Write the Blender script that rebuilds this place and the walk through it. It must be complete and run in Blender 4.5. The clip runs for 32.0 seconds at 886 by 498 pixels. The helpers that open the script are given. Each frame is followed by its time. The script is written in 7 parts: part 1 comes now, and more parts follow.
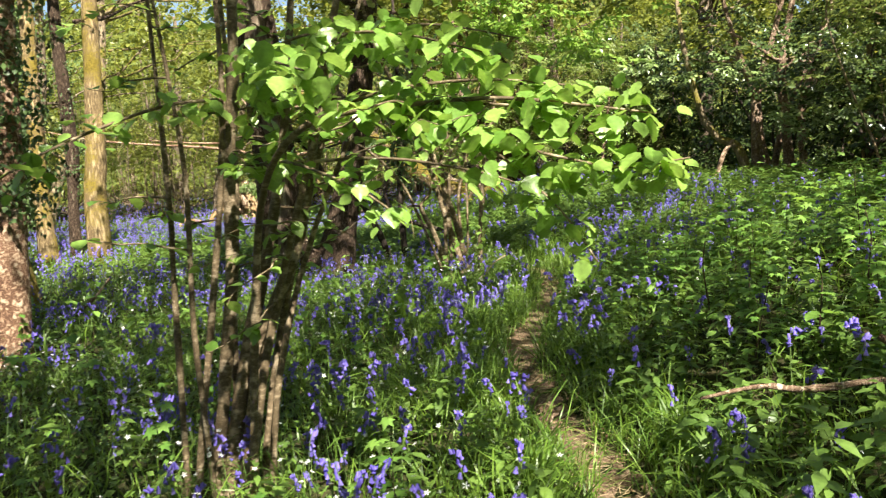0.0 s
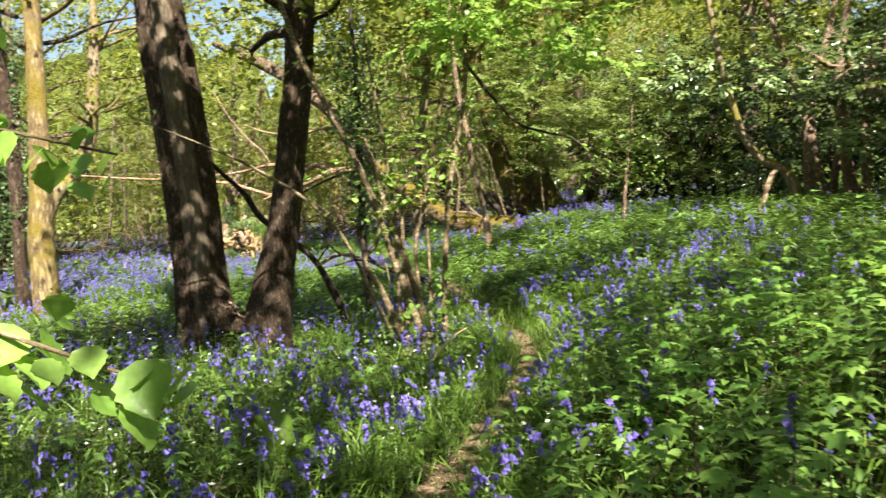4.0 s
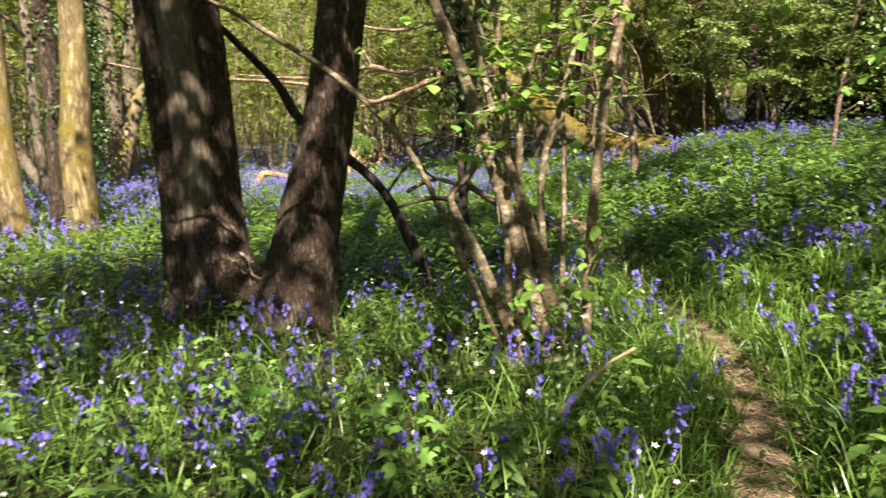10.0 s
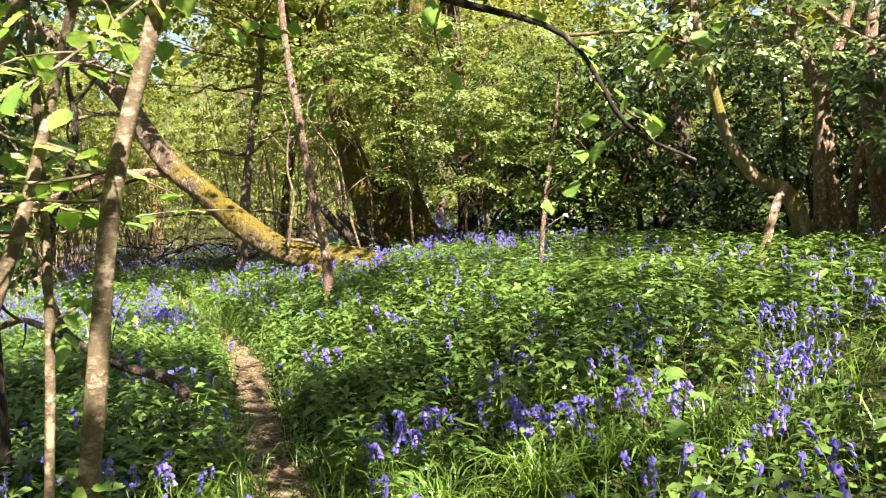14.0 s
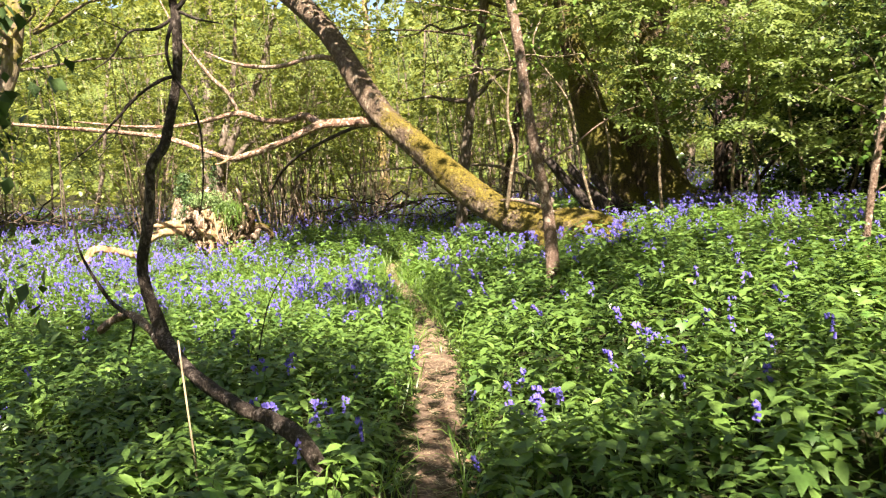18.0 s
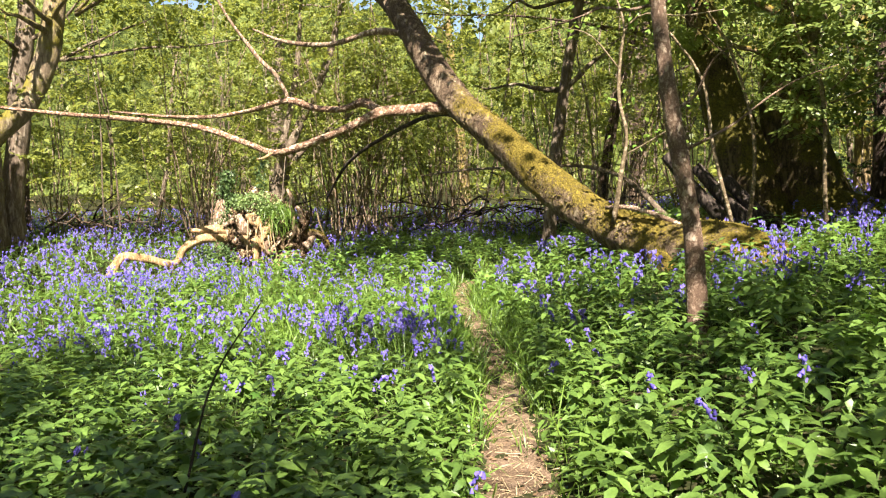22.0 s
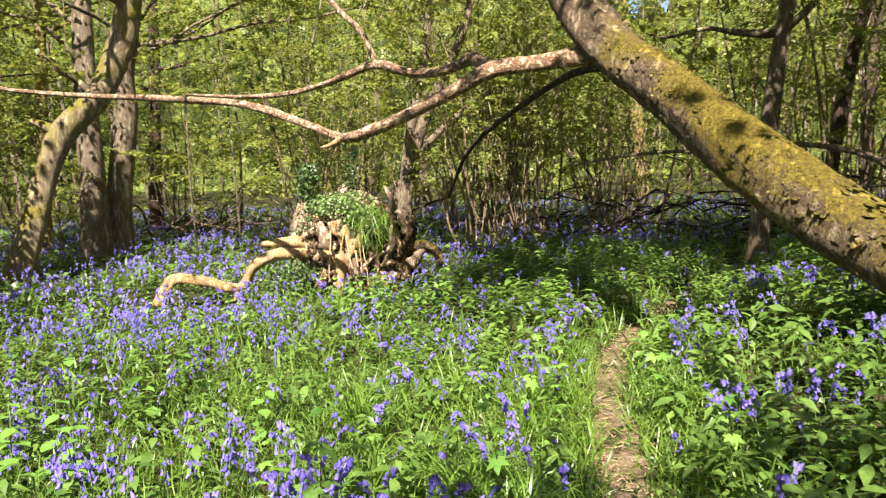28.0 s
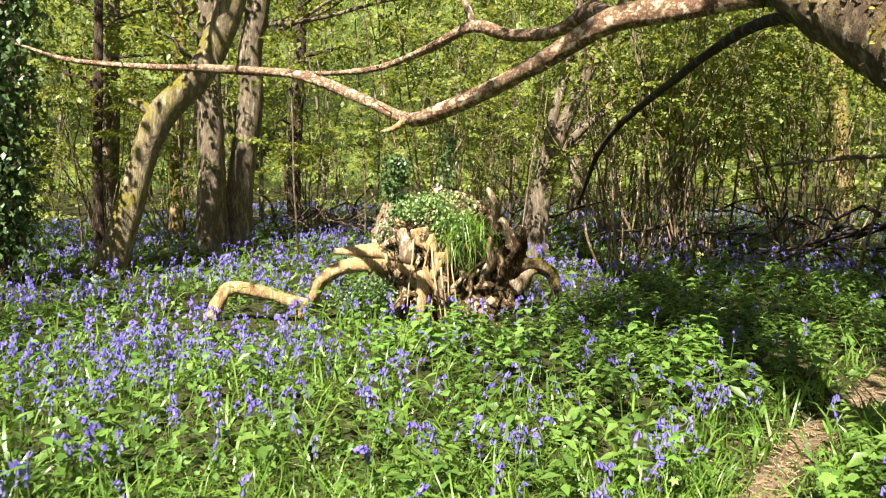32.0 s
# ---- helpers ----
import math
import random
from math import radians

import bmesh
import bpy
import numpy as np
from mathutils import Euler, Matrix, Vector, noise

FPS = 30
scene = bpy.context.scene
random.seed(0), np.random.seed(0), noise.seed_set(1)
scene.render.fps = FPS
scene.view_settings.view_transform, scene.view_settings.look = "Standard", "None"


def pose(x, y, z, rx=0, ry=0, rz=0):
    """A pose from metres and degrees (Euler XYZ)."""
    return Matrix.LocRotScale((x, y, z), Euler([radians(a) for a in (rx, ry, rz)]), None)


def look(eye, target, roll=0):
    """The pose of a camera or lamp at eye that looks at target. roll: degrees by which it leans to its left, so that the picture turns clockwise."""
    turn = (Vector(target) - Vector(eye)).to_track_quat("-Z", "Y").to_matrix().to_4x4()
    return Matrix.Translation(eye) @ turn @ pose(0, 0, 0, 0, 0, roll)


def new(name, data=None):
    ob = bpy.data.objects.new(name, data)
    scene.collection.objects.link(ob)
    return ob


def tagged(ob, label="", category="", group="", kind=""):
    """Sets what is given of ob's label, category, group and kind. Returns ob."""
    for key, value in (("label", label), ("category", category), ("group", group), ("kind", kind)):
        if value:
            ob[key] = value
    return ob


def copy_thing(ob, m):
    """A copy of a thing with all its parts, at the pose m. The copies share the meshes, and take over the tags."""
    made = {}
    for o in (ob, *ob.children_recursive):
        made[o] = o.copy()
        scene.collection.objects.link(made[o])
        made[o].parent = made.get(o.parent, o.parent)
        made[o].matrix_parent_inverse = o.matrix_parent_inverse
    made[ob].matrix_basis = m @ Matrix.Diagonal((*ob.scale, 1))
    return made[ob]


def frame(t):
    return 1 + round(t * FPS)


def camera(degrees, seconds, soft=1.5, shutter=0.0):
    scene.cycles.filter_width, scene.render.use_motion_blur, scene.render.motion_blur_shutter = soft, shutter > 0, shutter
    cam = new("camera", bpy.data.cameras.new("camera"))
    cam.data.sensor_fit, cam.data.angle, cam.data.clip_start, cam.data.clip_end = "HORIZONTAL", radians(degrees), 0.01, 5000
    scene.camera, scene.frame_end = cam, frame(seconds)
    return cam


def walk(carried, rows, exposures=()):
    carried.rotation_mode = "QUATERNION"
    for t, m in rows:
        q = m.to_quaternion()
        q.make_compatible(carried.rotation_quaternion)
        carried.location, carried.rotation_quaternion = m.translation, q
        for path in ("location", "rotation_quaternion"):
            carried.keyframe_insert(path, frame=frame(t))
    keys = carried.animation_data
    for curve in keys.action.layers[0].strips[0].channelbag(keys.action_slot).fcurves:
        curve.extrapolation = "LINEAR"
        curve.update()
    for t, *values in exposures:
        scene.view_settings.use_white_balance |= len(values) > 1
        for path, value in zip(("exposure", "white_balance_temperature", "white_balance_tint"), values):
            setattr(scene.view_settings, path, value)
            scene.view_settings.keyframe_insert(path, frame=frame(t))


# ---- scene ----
cam = camera(58.2, 32.0, soft=1.2, shutter=0.2)

PATH = [
    (0, (-0.993, -10.747, 1.434), (-0.812, -8.765, 1.237), -3.2),
    (0.5, (-0.831, -10.479, 1.433), (-0.509, -8.513, 1.259), -3.3),
    (1, (-0.671, -10.129, 1.450), (-0.120, -8.216, 1.264), -2.7),
    (1.5, (-0.475, -9.852, 1.454), (0.269, -8.009, 1.230), -1.9),
    (2, (-0.244, -9.563, 1.498), (0.516, -7.726, 1.274), -2.2),
    (2.5, (-0.101, -9.301, 1.521), (0.600, -7.439, 1.315), -2.8),
    (3, (0.013, -9.010, 1.535), (0.671, -7.130, 1.357), -4.0),
    (3.5, (0.118, -8.749, 1.527), (0.587, -6.812, 1.357), -4.8),
    (4, (0.224, -8.432, 1.559), (0.287, -6.437, 1.429), -4.2),
    (4.5, (0.220, -8.085, 1.528), (0.042, -6.100, 1.366), -3.2),
    (6.5, (0.330, -6.941, 1.591), (-0.191, -5.025, 1.354), -1.9),
    (7, (0.280, -6.686, 1.572), (-0.196, -4.758, 1.329), -2.7),
    (7.5, (0.252, -6.413, 1.553), (-0.322, -4.514, 1.302), -3.9),
    (8, (0.211, -6.140, 1.550), (-0.501, -4.286, 1.319), -3.7),
    (8.5, (0.095, -5.814, 1.521), (-0.613, -3.958, 1.291), -1.1),
    (9, (0.065, -5.550, 1.497), (-0.507, -3.651, 1.235), -0.9),
    (9.5, (0.111, -5.238, 1.482), (-0.367, -3.315, 1.208), -1.6),
    (10, (0.188, -4.939, 1.421), (-0.055, -2.979, 1.106), -2.4),
    (10.5, (0.270, -4.582, 1.410), (0.397, -2.615, 1.072), -3.4),
    (11, (0.408, -4.291, 1.449), (0.761, -2.345, 1.153), -3.2),
    (11.5, (0.536, -4.000, 1.484), (0.917, -2.052, 1.243), -3.5),
    (12, (0.585, -3.722, 1.506), (0.971, -1.769, 1.312), -3.3),
    (12.5, (0.660, -3.422, 1.477), (1.138, -1.484, 1.347), -2.2),
    (13, (0.771, -3.141, 1.462), (1.236, -1.198, 1.371), -1.4),
    (13.5, (0.900, -2.903, 1.469), (1.336, -0.952, 1.398), -1.6),
    (15.5, (1.213, -1.884, 1.547), (1.579, 0.076, 1.391), -1.8),
    (16, (1.230, -1.535, 1.551), (1.589, 0.426, 1.392), -0.5),
    (16.5, (1.241, -1.282, 1.535), (1.529, 0.688, 1.344), -0.4),
    (17, (1.293, -0.963, 1.550), (1.401, 1.024, 1.353), -1.9),
    (17.5, (1.267, -0.639, 1.548), (1.205, 1.352, 1.360), -2.2),
    (18, (1.245, -0.268, 1.530), (1.081, 1.717, 1.347), -1.8),
    (18.5, (1.221, 0.053, 1.526), (0.890, 2.019, 1.371), -1.9),
    (19, (1.213, 0.358, 1.542), (0.717, 2.293, 1.434), -2.0),
    (19.5, (1.173, 0.633, 1.540), (0.658, 2.564, 1.465), -0.9),
    (20, (1.115, 0.930, 1.514), (0.636, 2.870, 1.428), 0.1),
    (20.5, (1.086, 1.266, 1.485), (0.590, 3.201, 1.372), -0.6),
    (21, (1.067, 1.620, 1.460), (0.586, 3.558, 1.347), -1.3),
    (21.5, (1.044, 1.999, 1.451), (0.652, 3.956, 1.321), -1.2),
    (22, (0.991, 2.345, 1.427), (0.625, 4.305, 1.267), -1.0),
    (22.5, (0.957, 2.754, 1.435), (0.561, 4.710, 1.301), -1.4),
    (23, (0.938, 3.096, 1.410), (0.561, 5.056, 1.281), -2.2),
    (23.5, (0.891, 3.437, 1.421), (0.545, 5.402, 1.284), -1.3),
    (24, (0.856, 3.763, 1.405), (0.412, 5.708, 1.277), -1.8),
    (24.5, (0.845, 4.104, 1.416), (0.258, 6.012, 1.292), -3.1),
    (26.5, (0.707, 5.402, 1.472), (0.033, 7.275, 1.288), -1.7),
    (27, (0.648, 5.727, 1.480), (-0.012, 7.608, 1.321), -1.9),
    (27.5, (0.613, 6.041, 1.472), (-0.033, 7.926, 1.299), -2.2),
    (28, (0.601, 6.389, 1.486), (-0.200, 8.213, 1.310), -2.2),
    (28.5, (0.610, 6.663, 1.500), (-0.291, 8.441, 1.330), -2.5),
    (29, (0.532, 6.961, 1.520), (-0.409, 8.720, 1.368), -2.4),
    (29.5, (0.466, 7.248, 1.516), (-0.527, 8.978, 1.361), -2.4),
    (30, (0.421, 7.569, 1.506), (-0.694, 9.221, 1.331), -1.9),
    (30.5, (0.398, 7.838, 1.471), (-0.797, 9.428, 1.263), -1.4),
    (31, (0.322, 8.130, 1.483), (-0.891, 9.704, 1.257), -0.7),
    (31.5, (0.266, 8.416, 1.485), (-0.915, 10.015, 1.267), -0.4),
    (32, (0.200, 8.780, 1.472), (-0.976, 10.389, 1.303), 0.1),
]
EXPOSURES = [(t, 2.02 + stops, 6720.0, tint) for t, stops, tint in (
    (0, -0.18, 10), (1, -0.08, 10), (2, -0.06, 12), (3, -0.02, 9), (7, -0.05, 10), (8, -0.02, 9), (9, -0.12, 12), (10, -0.15, 13), (11, 0.24, 16), (12, 0.3, 17), (16, 0.43, 18), (17, 0.47, 18),
    (18.5, 0.18, 18), (19.5, 0.06, 16), (22, 0.08, 15), (24, 0.05, 15), (28, -0.14, 12), (30, -0.15, 8), (32, -0.1, 6))]
walk(cam, [(t, look(eye, target, roll)) for t, eye, target, roll in PATH], exposures=EXPOSURES)

# ---- daylight ----
SUN_TURN, SUN_HIGH = radians(163), radians(50)      # clockwise from +y, and above the ground
to_sun = Vector((math.sin(SUN_TURN) * math.cos(SUN_HIGH), math.cos(SUN_TURN) * math.cos(SUN_HIGH), math.sin(SUN_HIGH)))
sky = bpy.data.worlds.new("sky")
scene.world = sky
sky.use_nodes = True
nt = sky.node_tree
sky_tex = nt.nodes.new("ShaderNodeTexSky")
sky_tex.sky_type, sky_tex.sun_disc = "NISHITA", False
sky_tex.sun_elevation, sky_tex.sun_rotation = SUN_HIGH, SUN_TURN
nt.links.new(sky_tex.outputs[0], nt.nodes["Background"].inputs[0])
nt.nodes["Background"].inputs[1].default_value = 0.05
sun_data = bpy.data.lights.new("sun", "SUN")
sun_data.energy, sun_data.angle, sun_data.color = 5.0, radians(0.53), (1.0, 0.945, 0.85)
sun = new("sun", sun_data)
sun.matrix_world = look(to_sun * 60, (0, 0, 0))

# ---- materials ----


def material(name):
    m = bpy.data.materials.new(name)
    m.use_nodes = True
    t = m.node_tree
    return m, t, t.nodes["Principled BSDF"], t.nodes["Material Output"]


def node(t, kind, inputs=(), operation="", data_type=""):
    n = t.nodes.new(kind)
    if operation:
        n.operation = operation
    if data_type:
        n.data_type = data_type
    for key, value in inputs:
        if isinstance(value, bpy.types.NodeSocket):
            t.links.new(value, n.inputs[key])
        else:
            n.inputs[key].default_value = value
    return n


def ramp(t, fac, stops):
    n = node(t, "ShaderNodeValToRGB", [(0, fac)])
    e = n.color_ramp.elements
    while len(e) < len(stops):
        e.new(0.5)
    for el, (p, c) in zip(e, stops):
        el.position, el.color = p, (*c, 1)
    return n.outputs[0]


def leaf_material(name, dark, light, rough=0.45, through_leaf=0.35, glow=1.6, object_random=False):
    """Thin leaf or petal: gloss on top, light passing through; hue varies leaf by leaf."""
    m, t, b, out = material(name)
    pick = node(t, "ShaderNodeObjectInfo").outputs["Random"] if object_random else node(t, "ShaderNodeNewGeometry").outputs["Random Per Island"]
    co = node(t, "ShaderNodeTexCoord").outputs["Object"]
    broad = node(t, "ShaderNodeTexNoise", [("Vector", co), ("Scale", 0.9), ("Detail", 2.0)])
    fine = node(t, "ShaderNodeTexNoise", [("Vector", co), ("Scale", 60.0), ("Detail", 3.0)])
    mixf = node(t, "ShaderNodeMath", [(0, pick), (1, 0.55)], operation="MULTIPLY")
    mixg = node(t, "ShaderNodeMath", [(0, broad.outputs[0]), (1, 0.45), (2, mixf.outputs[0])], operation="MULTIPLY_ADD")
    col = ramp(t, mixg.outputs[0], [(0.15, dark), (0.85, light)])
    vary = node(t, "ShaderNodeMapRange", [("Value", fine.outputs[0]), ("From Min", 0.3), ("From Max", 0.7), ("To Min", 0.82), ("To Max", 1.15)])
    hsv = node(t, "ShaderNodeHueSaturation", [("Color", col), ("Value", vary.outputs[0])])
    t.links.new(hsv.outputs[0], b.inputs["Base Color"])
    b.inputs["Roughness"].default_value = rough
    b.inputs["Specular IOR Level"].default_value = 0.5
    bump = node(t, "ShaderNodeBump", [("Height", fine.outputs[0]), ("Strength", 0.25), ("Distance", 0.004)])
    t.links.new(bump.outputs[0], b.inputs["Normal"])
    warm = node(t, "ShaderNodeHueSaturation", [("Color", hsv.outputs[0]), ("Hue", 0.485), ("Saturation", 1.04), ("Value", glow)])
    tl = node(t, "ShaderNodeBsdfTranslucent", [("Color", warm.outputs[0])])
    mix = node(t, "ShaderNodeMixShader", [(0, through_leaf), (1, b.outputs[0]), (2, tl.outputs[0])])
    t.links.new(mix.outputs[0], out.inputs["Surface"])
    return m


def bark_material(name, stops, moss=0.0, ridge=9.0, rough=0.9, depth=0.03, flat=0.22, moss_color=(0.17, 0.15, 0.02), moss_top=0.0):
    """Bark with furrows along the stem, pale lichen patches and, where asked, moss on the upper side."""
    m, t, b, out = material(name)
    co = node(t, "ShaderNodeTexCoord").outputs["Object"]
    squash = node(t, "ShaderNodeMapping", [("Vector", co), ("Scale", (1, 1, flat))])
    furrow = node(t, "ShaderNodeTexNoise", [("Vector", squash.outputs[0]), ("Scale", ridge), ("Detail", 8.0), ("Roughness", 0.7)])
    patch = node(t, "ShaderNodeTexNoise", [("Vector", co), ("Scale", 2.2), ("Detail", 5.0)])
    speck = node(t, "ShaderNodeTexNoise", [("Vector", co), ("Scale", 45.0), ("Detail", 4.0)])
    crack = node(t, "ShaderNodeMath", [(0, furrow.outputs[0]), (1, 0.5)], operation="SUBTRACT")
    crack = node(t, "ShaderNodeMath", [(0, crack.outputs[0])], operation="ABSOLUTE")
    crack = node(t, "ShaderNodeMapRange", [("Value", crack.outputs[0]), ("From Min", 0.0), ("From Max", 0.11), ("To Min", 0.0), ("To Max", 0.34)])
    f = node(t, "ShaderNodeMath", [(0, furrow.outputs[0]), (1, 0.4), (2, crack.outputs[0])], operation="MULTIPLY_ADD")
    f = node(t, "ShaderNodeMath", [(0, patch.outputs[0]), (1, 0.3), (2, f.outputs[0])], operation="MULTIPLY_ADD")
    f = node(t, "ShaderNodeMath", [(0, speck.outputs[0]), (1, 0.2), (2, f.outputs[0])], operation="MULTIPLY_ADD")
    n = len(stops)
    col = ramp(t, f.outputs[0], [(0.36 + 0.5 * i / max(n - 1, 1), c) for i, c in enumerate(stops)])
    if moss:
        up = node(t, "ShaderNodeSeparateXYZ", [(0, node(t, "ShaderNodeNewGeometry").outputs["Normal"])])
        g = node(t, "ShaderNodeMath", [(0, up.outputs[2]), (1, 0.5), (2, moss - 0.5)], operation="MULTIPLY_ADD")
        g = node(t, "ShaderNodeMath", [(0, patch.outputs[0]), (1, 2.2), (2, g.outputs[0])], operation="MULTIPLY_ADD")
        g = node(t, "ShaderNodeMath", [(0, speck.outputs[0]), (1, 1.0), (2, g.outputs[0])], operation="MULTIPLY_ADD")
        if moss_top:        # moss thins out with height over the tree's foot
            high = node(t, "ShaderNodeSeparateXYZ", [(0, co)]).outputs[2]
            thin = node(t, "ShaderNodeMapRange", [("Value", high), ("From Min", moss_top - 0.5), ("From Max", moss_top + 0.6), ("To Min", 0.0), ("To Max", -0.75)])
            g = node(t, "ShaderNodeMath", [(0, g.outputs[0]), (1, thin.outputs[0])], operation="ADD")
        keep = node(t, "ShaderNodeMapRange", [("Value", g.outputs[0]), ("From Min", 1.45), ("From Max", 1.85)])
        mc = ramp(t, speck.outputs[0], [(0.3, tuple(c * 0.45 for c in moss_color)), (0.7, tuple(c * 1.5 for c in moss_color))])
        mx = node(t, "ShaderNodeMix", [(0, keep.outputs[0]), (6, col), (7, mc)], data_type="RGBA")
        col = mx.outputs[2]
    t.links.new(col, b.inputs["Base Color"])
    b.inputs["Roughness"].default_value = rough
    b.inputs["Specular IOR Level"].default_value = 0.2
    bump = node(t, "ShaderNodeBump", [("Height", f.outputs[0]), ("Strength", 0.9), ("Distance", depth)])
    t.links.new(bump.outputs[0], b.inputs["Normal"])
    return m


def soil_material(name, stops, scale=3.0):
    m, t, b, out = material(name)
    co = node(t, "ShaderNodeTexCoord").outputs["Object"]
    a = node(t, "ShaderNodeTexNoise", [("Vector", co), ("Scale", scale), ("Detail", 8.0), ("Roughness", 0.65)])
    c = node(t, "ShaderNodeTexVoronoi", [("Vector", co), ("Scale", scale * 14)])
    g = node(t, "ShaderNodeTexNoise", [("Vector", co), ("Scale", scale * 30), ("Detail", 3.0)])
    f = node(t, "ShaderNodeMath", [(0, a.outputs[0]), (1, 0.6)], operation="MULTIPLY")
    f = node(t, "ShaderNodeMath", [(0, c.outputs[0]), (1, 0.25), (2, f.outputs[0])], operation="MULTIPLY_ADD")
    f = node(t, "ShaderNodeMath", [(0, g.outputs[0]), (1, 0.3), (2, f.outputs[0])], operation="MULTIPLY_ADD")
    n = len(stops)
    t.links.new(ramp(t, f.outputs[0], [(0.36 + 0.36 * i / (n - 1), s) for i, s in enumerate(stops)]), b.inputs["Base Color"])
    b.inputs["Roughness"].default_value = 0.95
    b.inputs["Specular IOR Level"].default_value = 0.08
    bump = node(t, "ShaderNodeBump", [("Height", f.outputs[0]), ("Strength", 0.8), ("Distance", 0.03)])
    t.links.new(bump.outputs[0], b.inputs["Normal"])
    return m


litter = soil_material("leaf_litter", [(0.012, 0.014, 0.006), (0.025, 0.03, 0.01), (0.06, 0.05, 0.025)], 2.0)
earth = soil_material("trodden_earth", [(0.036, 0.024, 0.015), (0.118, 0.079, 0.05), (0.26, 0.185, 0.126)], 7.0)
bark_dark = bark_material("dark_bark", [(0.016, 0.011, 0.007), (0.058, 0.038, 0.025), (0.115, 0.078, 0.052), (0.215, 0.165, 0.12)], ridge=30, flat=0.2, depth=0.05, moss=-0.35, moss_color=(0.09, 0.1, 0.03))
bark_grey = bark_material("grey_bark", [(0.07, 0.05, 0.035), (0.17, 0.13, 0.09), (0.3, 0.25, 0.18)], moss=-0.1, ridge=12)
bark_pale = bark_material("pale_mossy_bark", [(0.07, 0.048, 0.026), (0.25, 0.18, 0.09), (0.5, 0.39, 0.22)], moss=0.46, ridge=11, moss_color=(0.19, 0.145, 0.024))
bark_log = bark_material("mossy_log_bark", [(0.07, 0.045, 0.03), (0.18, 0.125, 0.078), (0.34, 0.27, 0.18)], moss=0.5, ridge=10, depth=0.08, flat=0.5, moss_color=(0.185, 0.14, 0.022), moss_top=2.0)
bark_lichen = bark_material("lichen_bark", [(0.1, 0.072, 0.045), (0.26, 0.2, 0.13), (0.4, 0.33, 0.21)], moss=0.42, ridge=9, moss_color=(0.17, 0.145, 0.025))
bark_old = bark_material("old_mossy_bark", [(0.026, 0.017, 0.01), (0.1, 0.068, 0.036), (0.2, 0.145, 0.075)], moss=0.52, ridge=8, depth=0.09, flat=0.35, moss_color=(0.12, 0.105, 0.018))
bark_hazel = bark_material("hazel_bark", [(0.056, 0.041, 0.023), (0.16, 0.12, 0.07), (0.37, 0.3, 0.2)], moss=0.0, ridge=9, rough=0.5, depth=0.006, flat=1.6)
bark_sap = bark_material("reddish_sapling_bark", [(0.08, 0.047, 0.03), (0.21, 0.138, 0.092), (0.43, 0.34, 0.25)], ridge=20, rough=0.75, depth=0.02, flat=0.7)
bark_dead = bark_material("dead_branch_bark", [(0.06, 0.035, 0.022), (0.23, 0.155, 0.1), (0.56, 0.46, 0.34)], ridge=18, depth=0.015)
bark_peel = bark_material("peeling_branch_bark", [(0.04, 0.02, 0.012), (0.19, 0.105, 0.065), (0.42, 0.29, 0.19), (0.6, 0.49, 0.36)], ridge=12, depth=0.02, flat=1.0)
bark_black = bark_material("black_branch_bark", [(0.018, 0.013, 0.01), (0.045, 0.034, 0.027), (0.11, 0.09, 0.07)], ridge=20, depth=0.012)
bark_snag = bark_material("snag_bark", [(0.025, 0.019, 0.014), (0.085, 0.063, 0.046), (0.25, 0.205, 0.16)], ridge=26, depth=0.02, flat=0.6)
wood_bare = bark_material("bare_weathered_wood", [(0.2, 0.11, 0.05), (0.38, 0.25, 0.12), (0.56, 0.42, 0.25)], ridge=16, depth=0.02)
wood_rot = bark_material("rotten_heartwood", [(0.01, 0.006, 0.004), (0.06, 0.032, 0.015), (0.27, 0.19, 0.105), (0.6, 0.5, 0.33)], ridge=9, depth=0.06, flat=0.7)
stem_green = leaf_material("green_stem", (0.07, 0.13, 0.03), (0.15, 0.22, 0.06), 0.5, 0.1)
stem_dark = bark_material("dark_seedling_stem", [(0.03, 0.02, 0.012), (0.07, 0.045, 0.03), (0.12, 0.09, 0.06)], ridge=30, depth=0.004)
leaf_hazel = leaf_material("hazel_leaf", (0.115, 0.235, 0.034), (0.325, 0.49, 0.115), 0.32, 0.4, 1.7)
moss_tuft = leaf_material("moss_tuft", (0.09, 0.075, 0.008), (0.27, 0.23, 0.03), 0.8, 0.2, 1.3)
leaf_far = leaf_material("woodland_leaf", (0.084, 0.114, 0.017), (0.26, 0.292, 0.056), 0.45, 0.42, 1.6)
leaf_bright = leaf_material("sunlit_spring_leaf", (0.085, 0.13, 0.026), (0.225, 0.285, 0.075), 0.45, 0.4, 1.6)
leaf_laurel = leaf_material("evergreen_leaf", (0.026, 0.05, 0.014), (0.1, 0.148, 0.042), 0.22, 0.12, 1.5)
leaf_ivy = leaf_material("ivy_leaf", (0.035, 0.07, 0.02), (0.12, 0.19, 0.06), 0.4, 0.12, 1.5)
# paler copy of the ivy leaf, with sunlight put into its colour
leaf_ivy_sunny = leaf_material("sunlit_ivy_leaf", (0.1, 0.17, 0.05), (0.27, 0.36, 0.13), 0.3, 0.2, 1.5)
leaf_mercury = leaf_material("mercury_leaf", (0.052, 0.108, 0.02), (0.155, 0.252, 0.049), 0.42, 0.32, 1.6)
leaf_seedling = leaf_material("seedling_leaf", (0.07, 0.175, 0.026), (0.23, 0.39, 0.075), 0.5, 0.4, 1.6)
leaf_blade = leaf_material("grass_blade", (0.05, 0.112, 0.016), (0.178, 0.29, 0.04), 0.4, 0.35, 1.5)
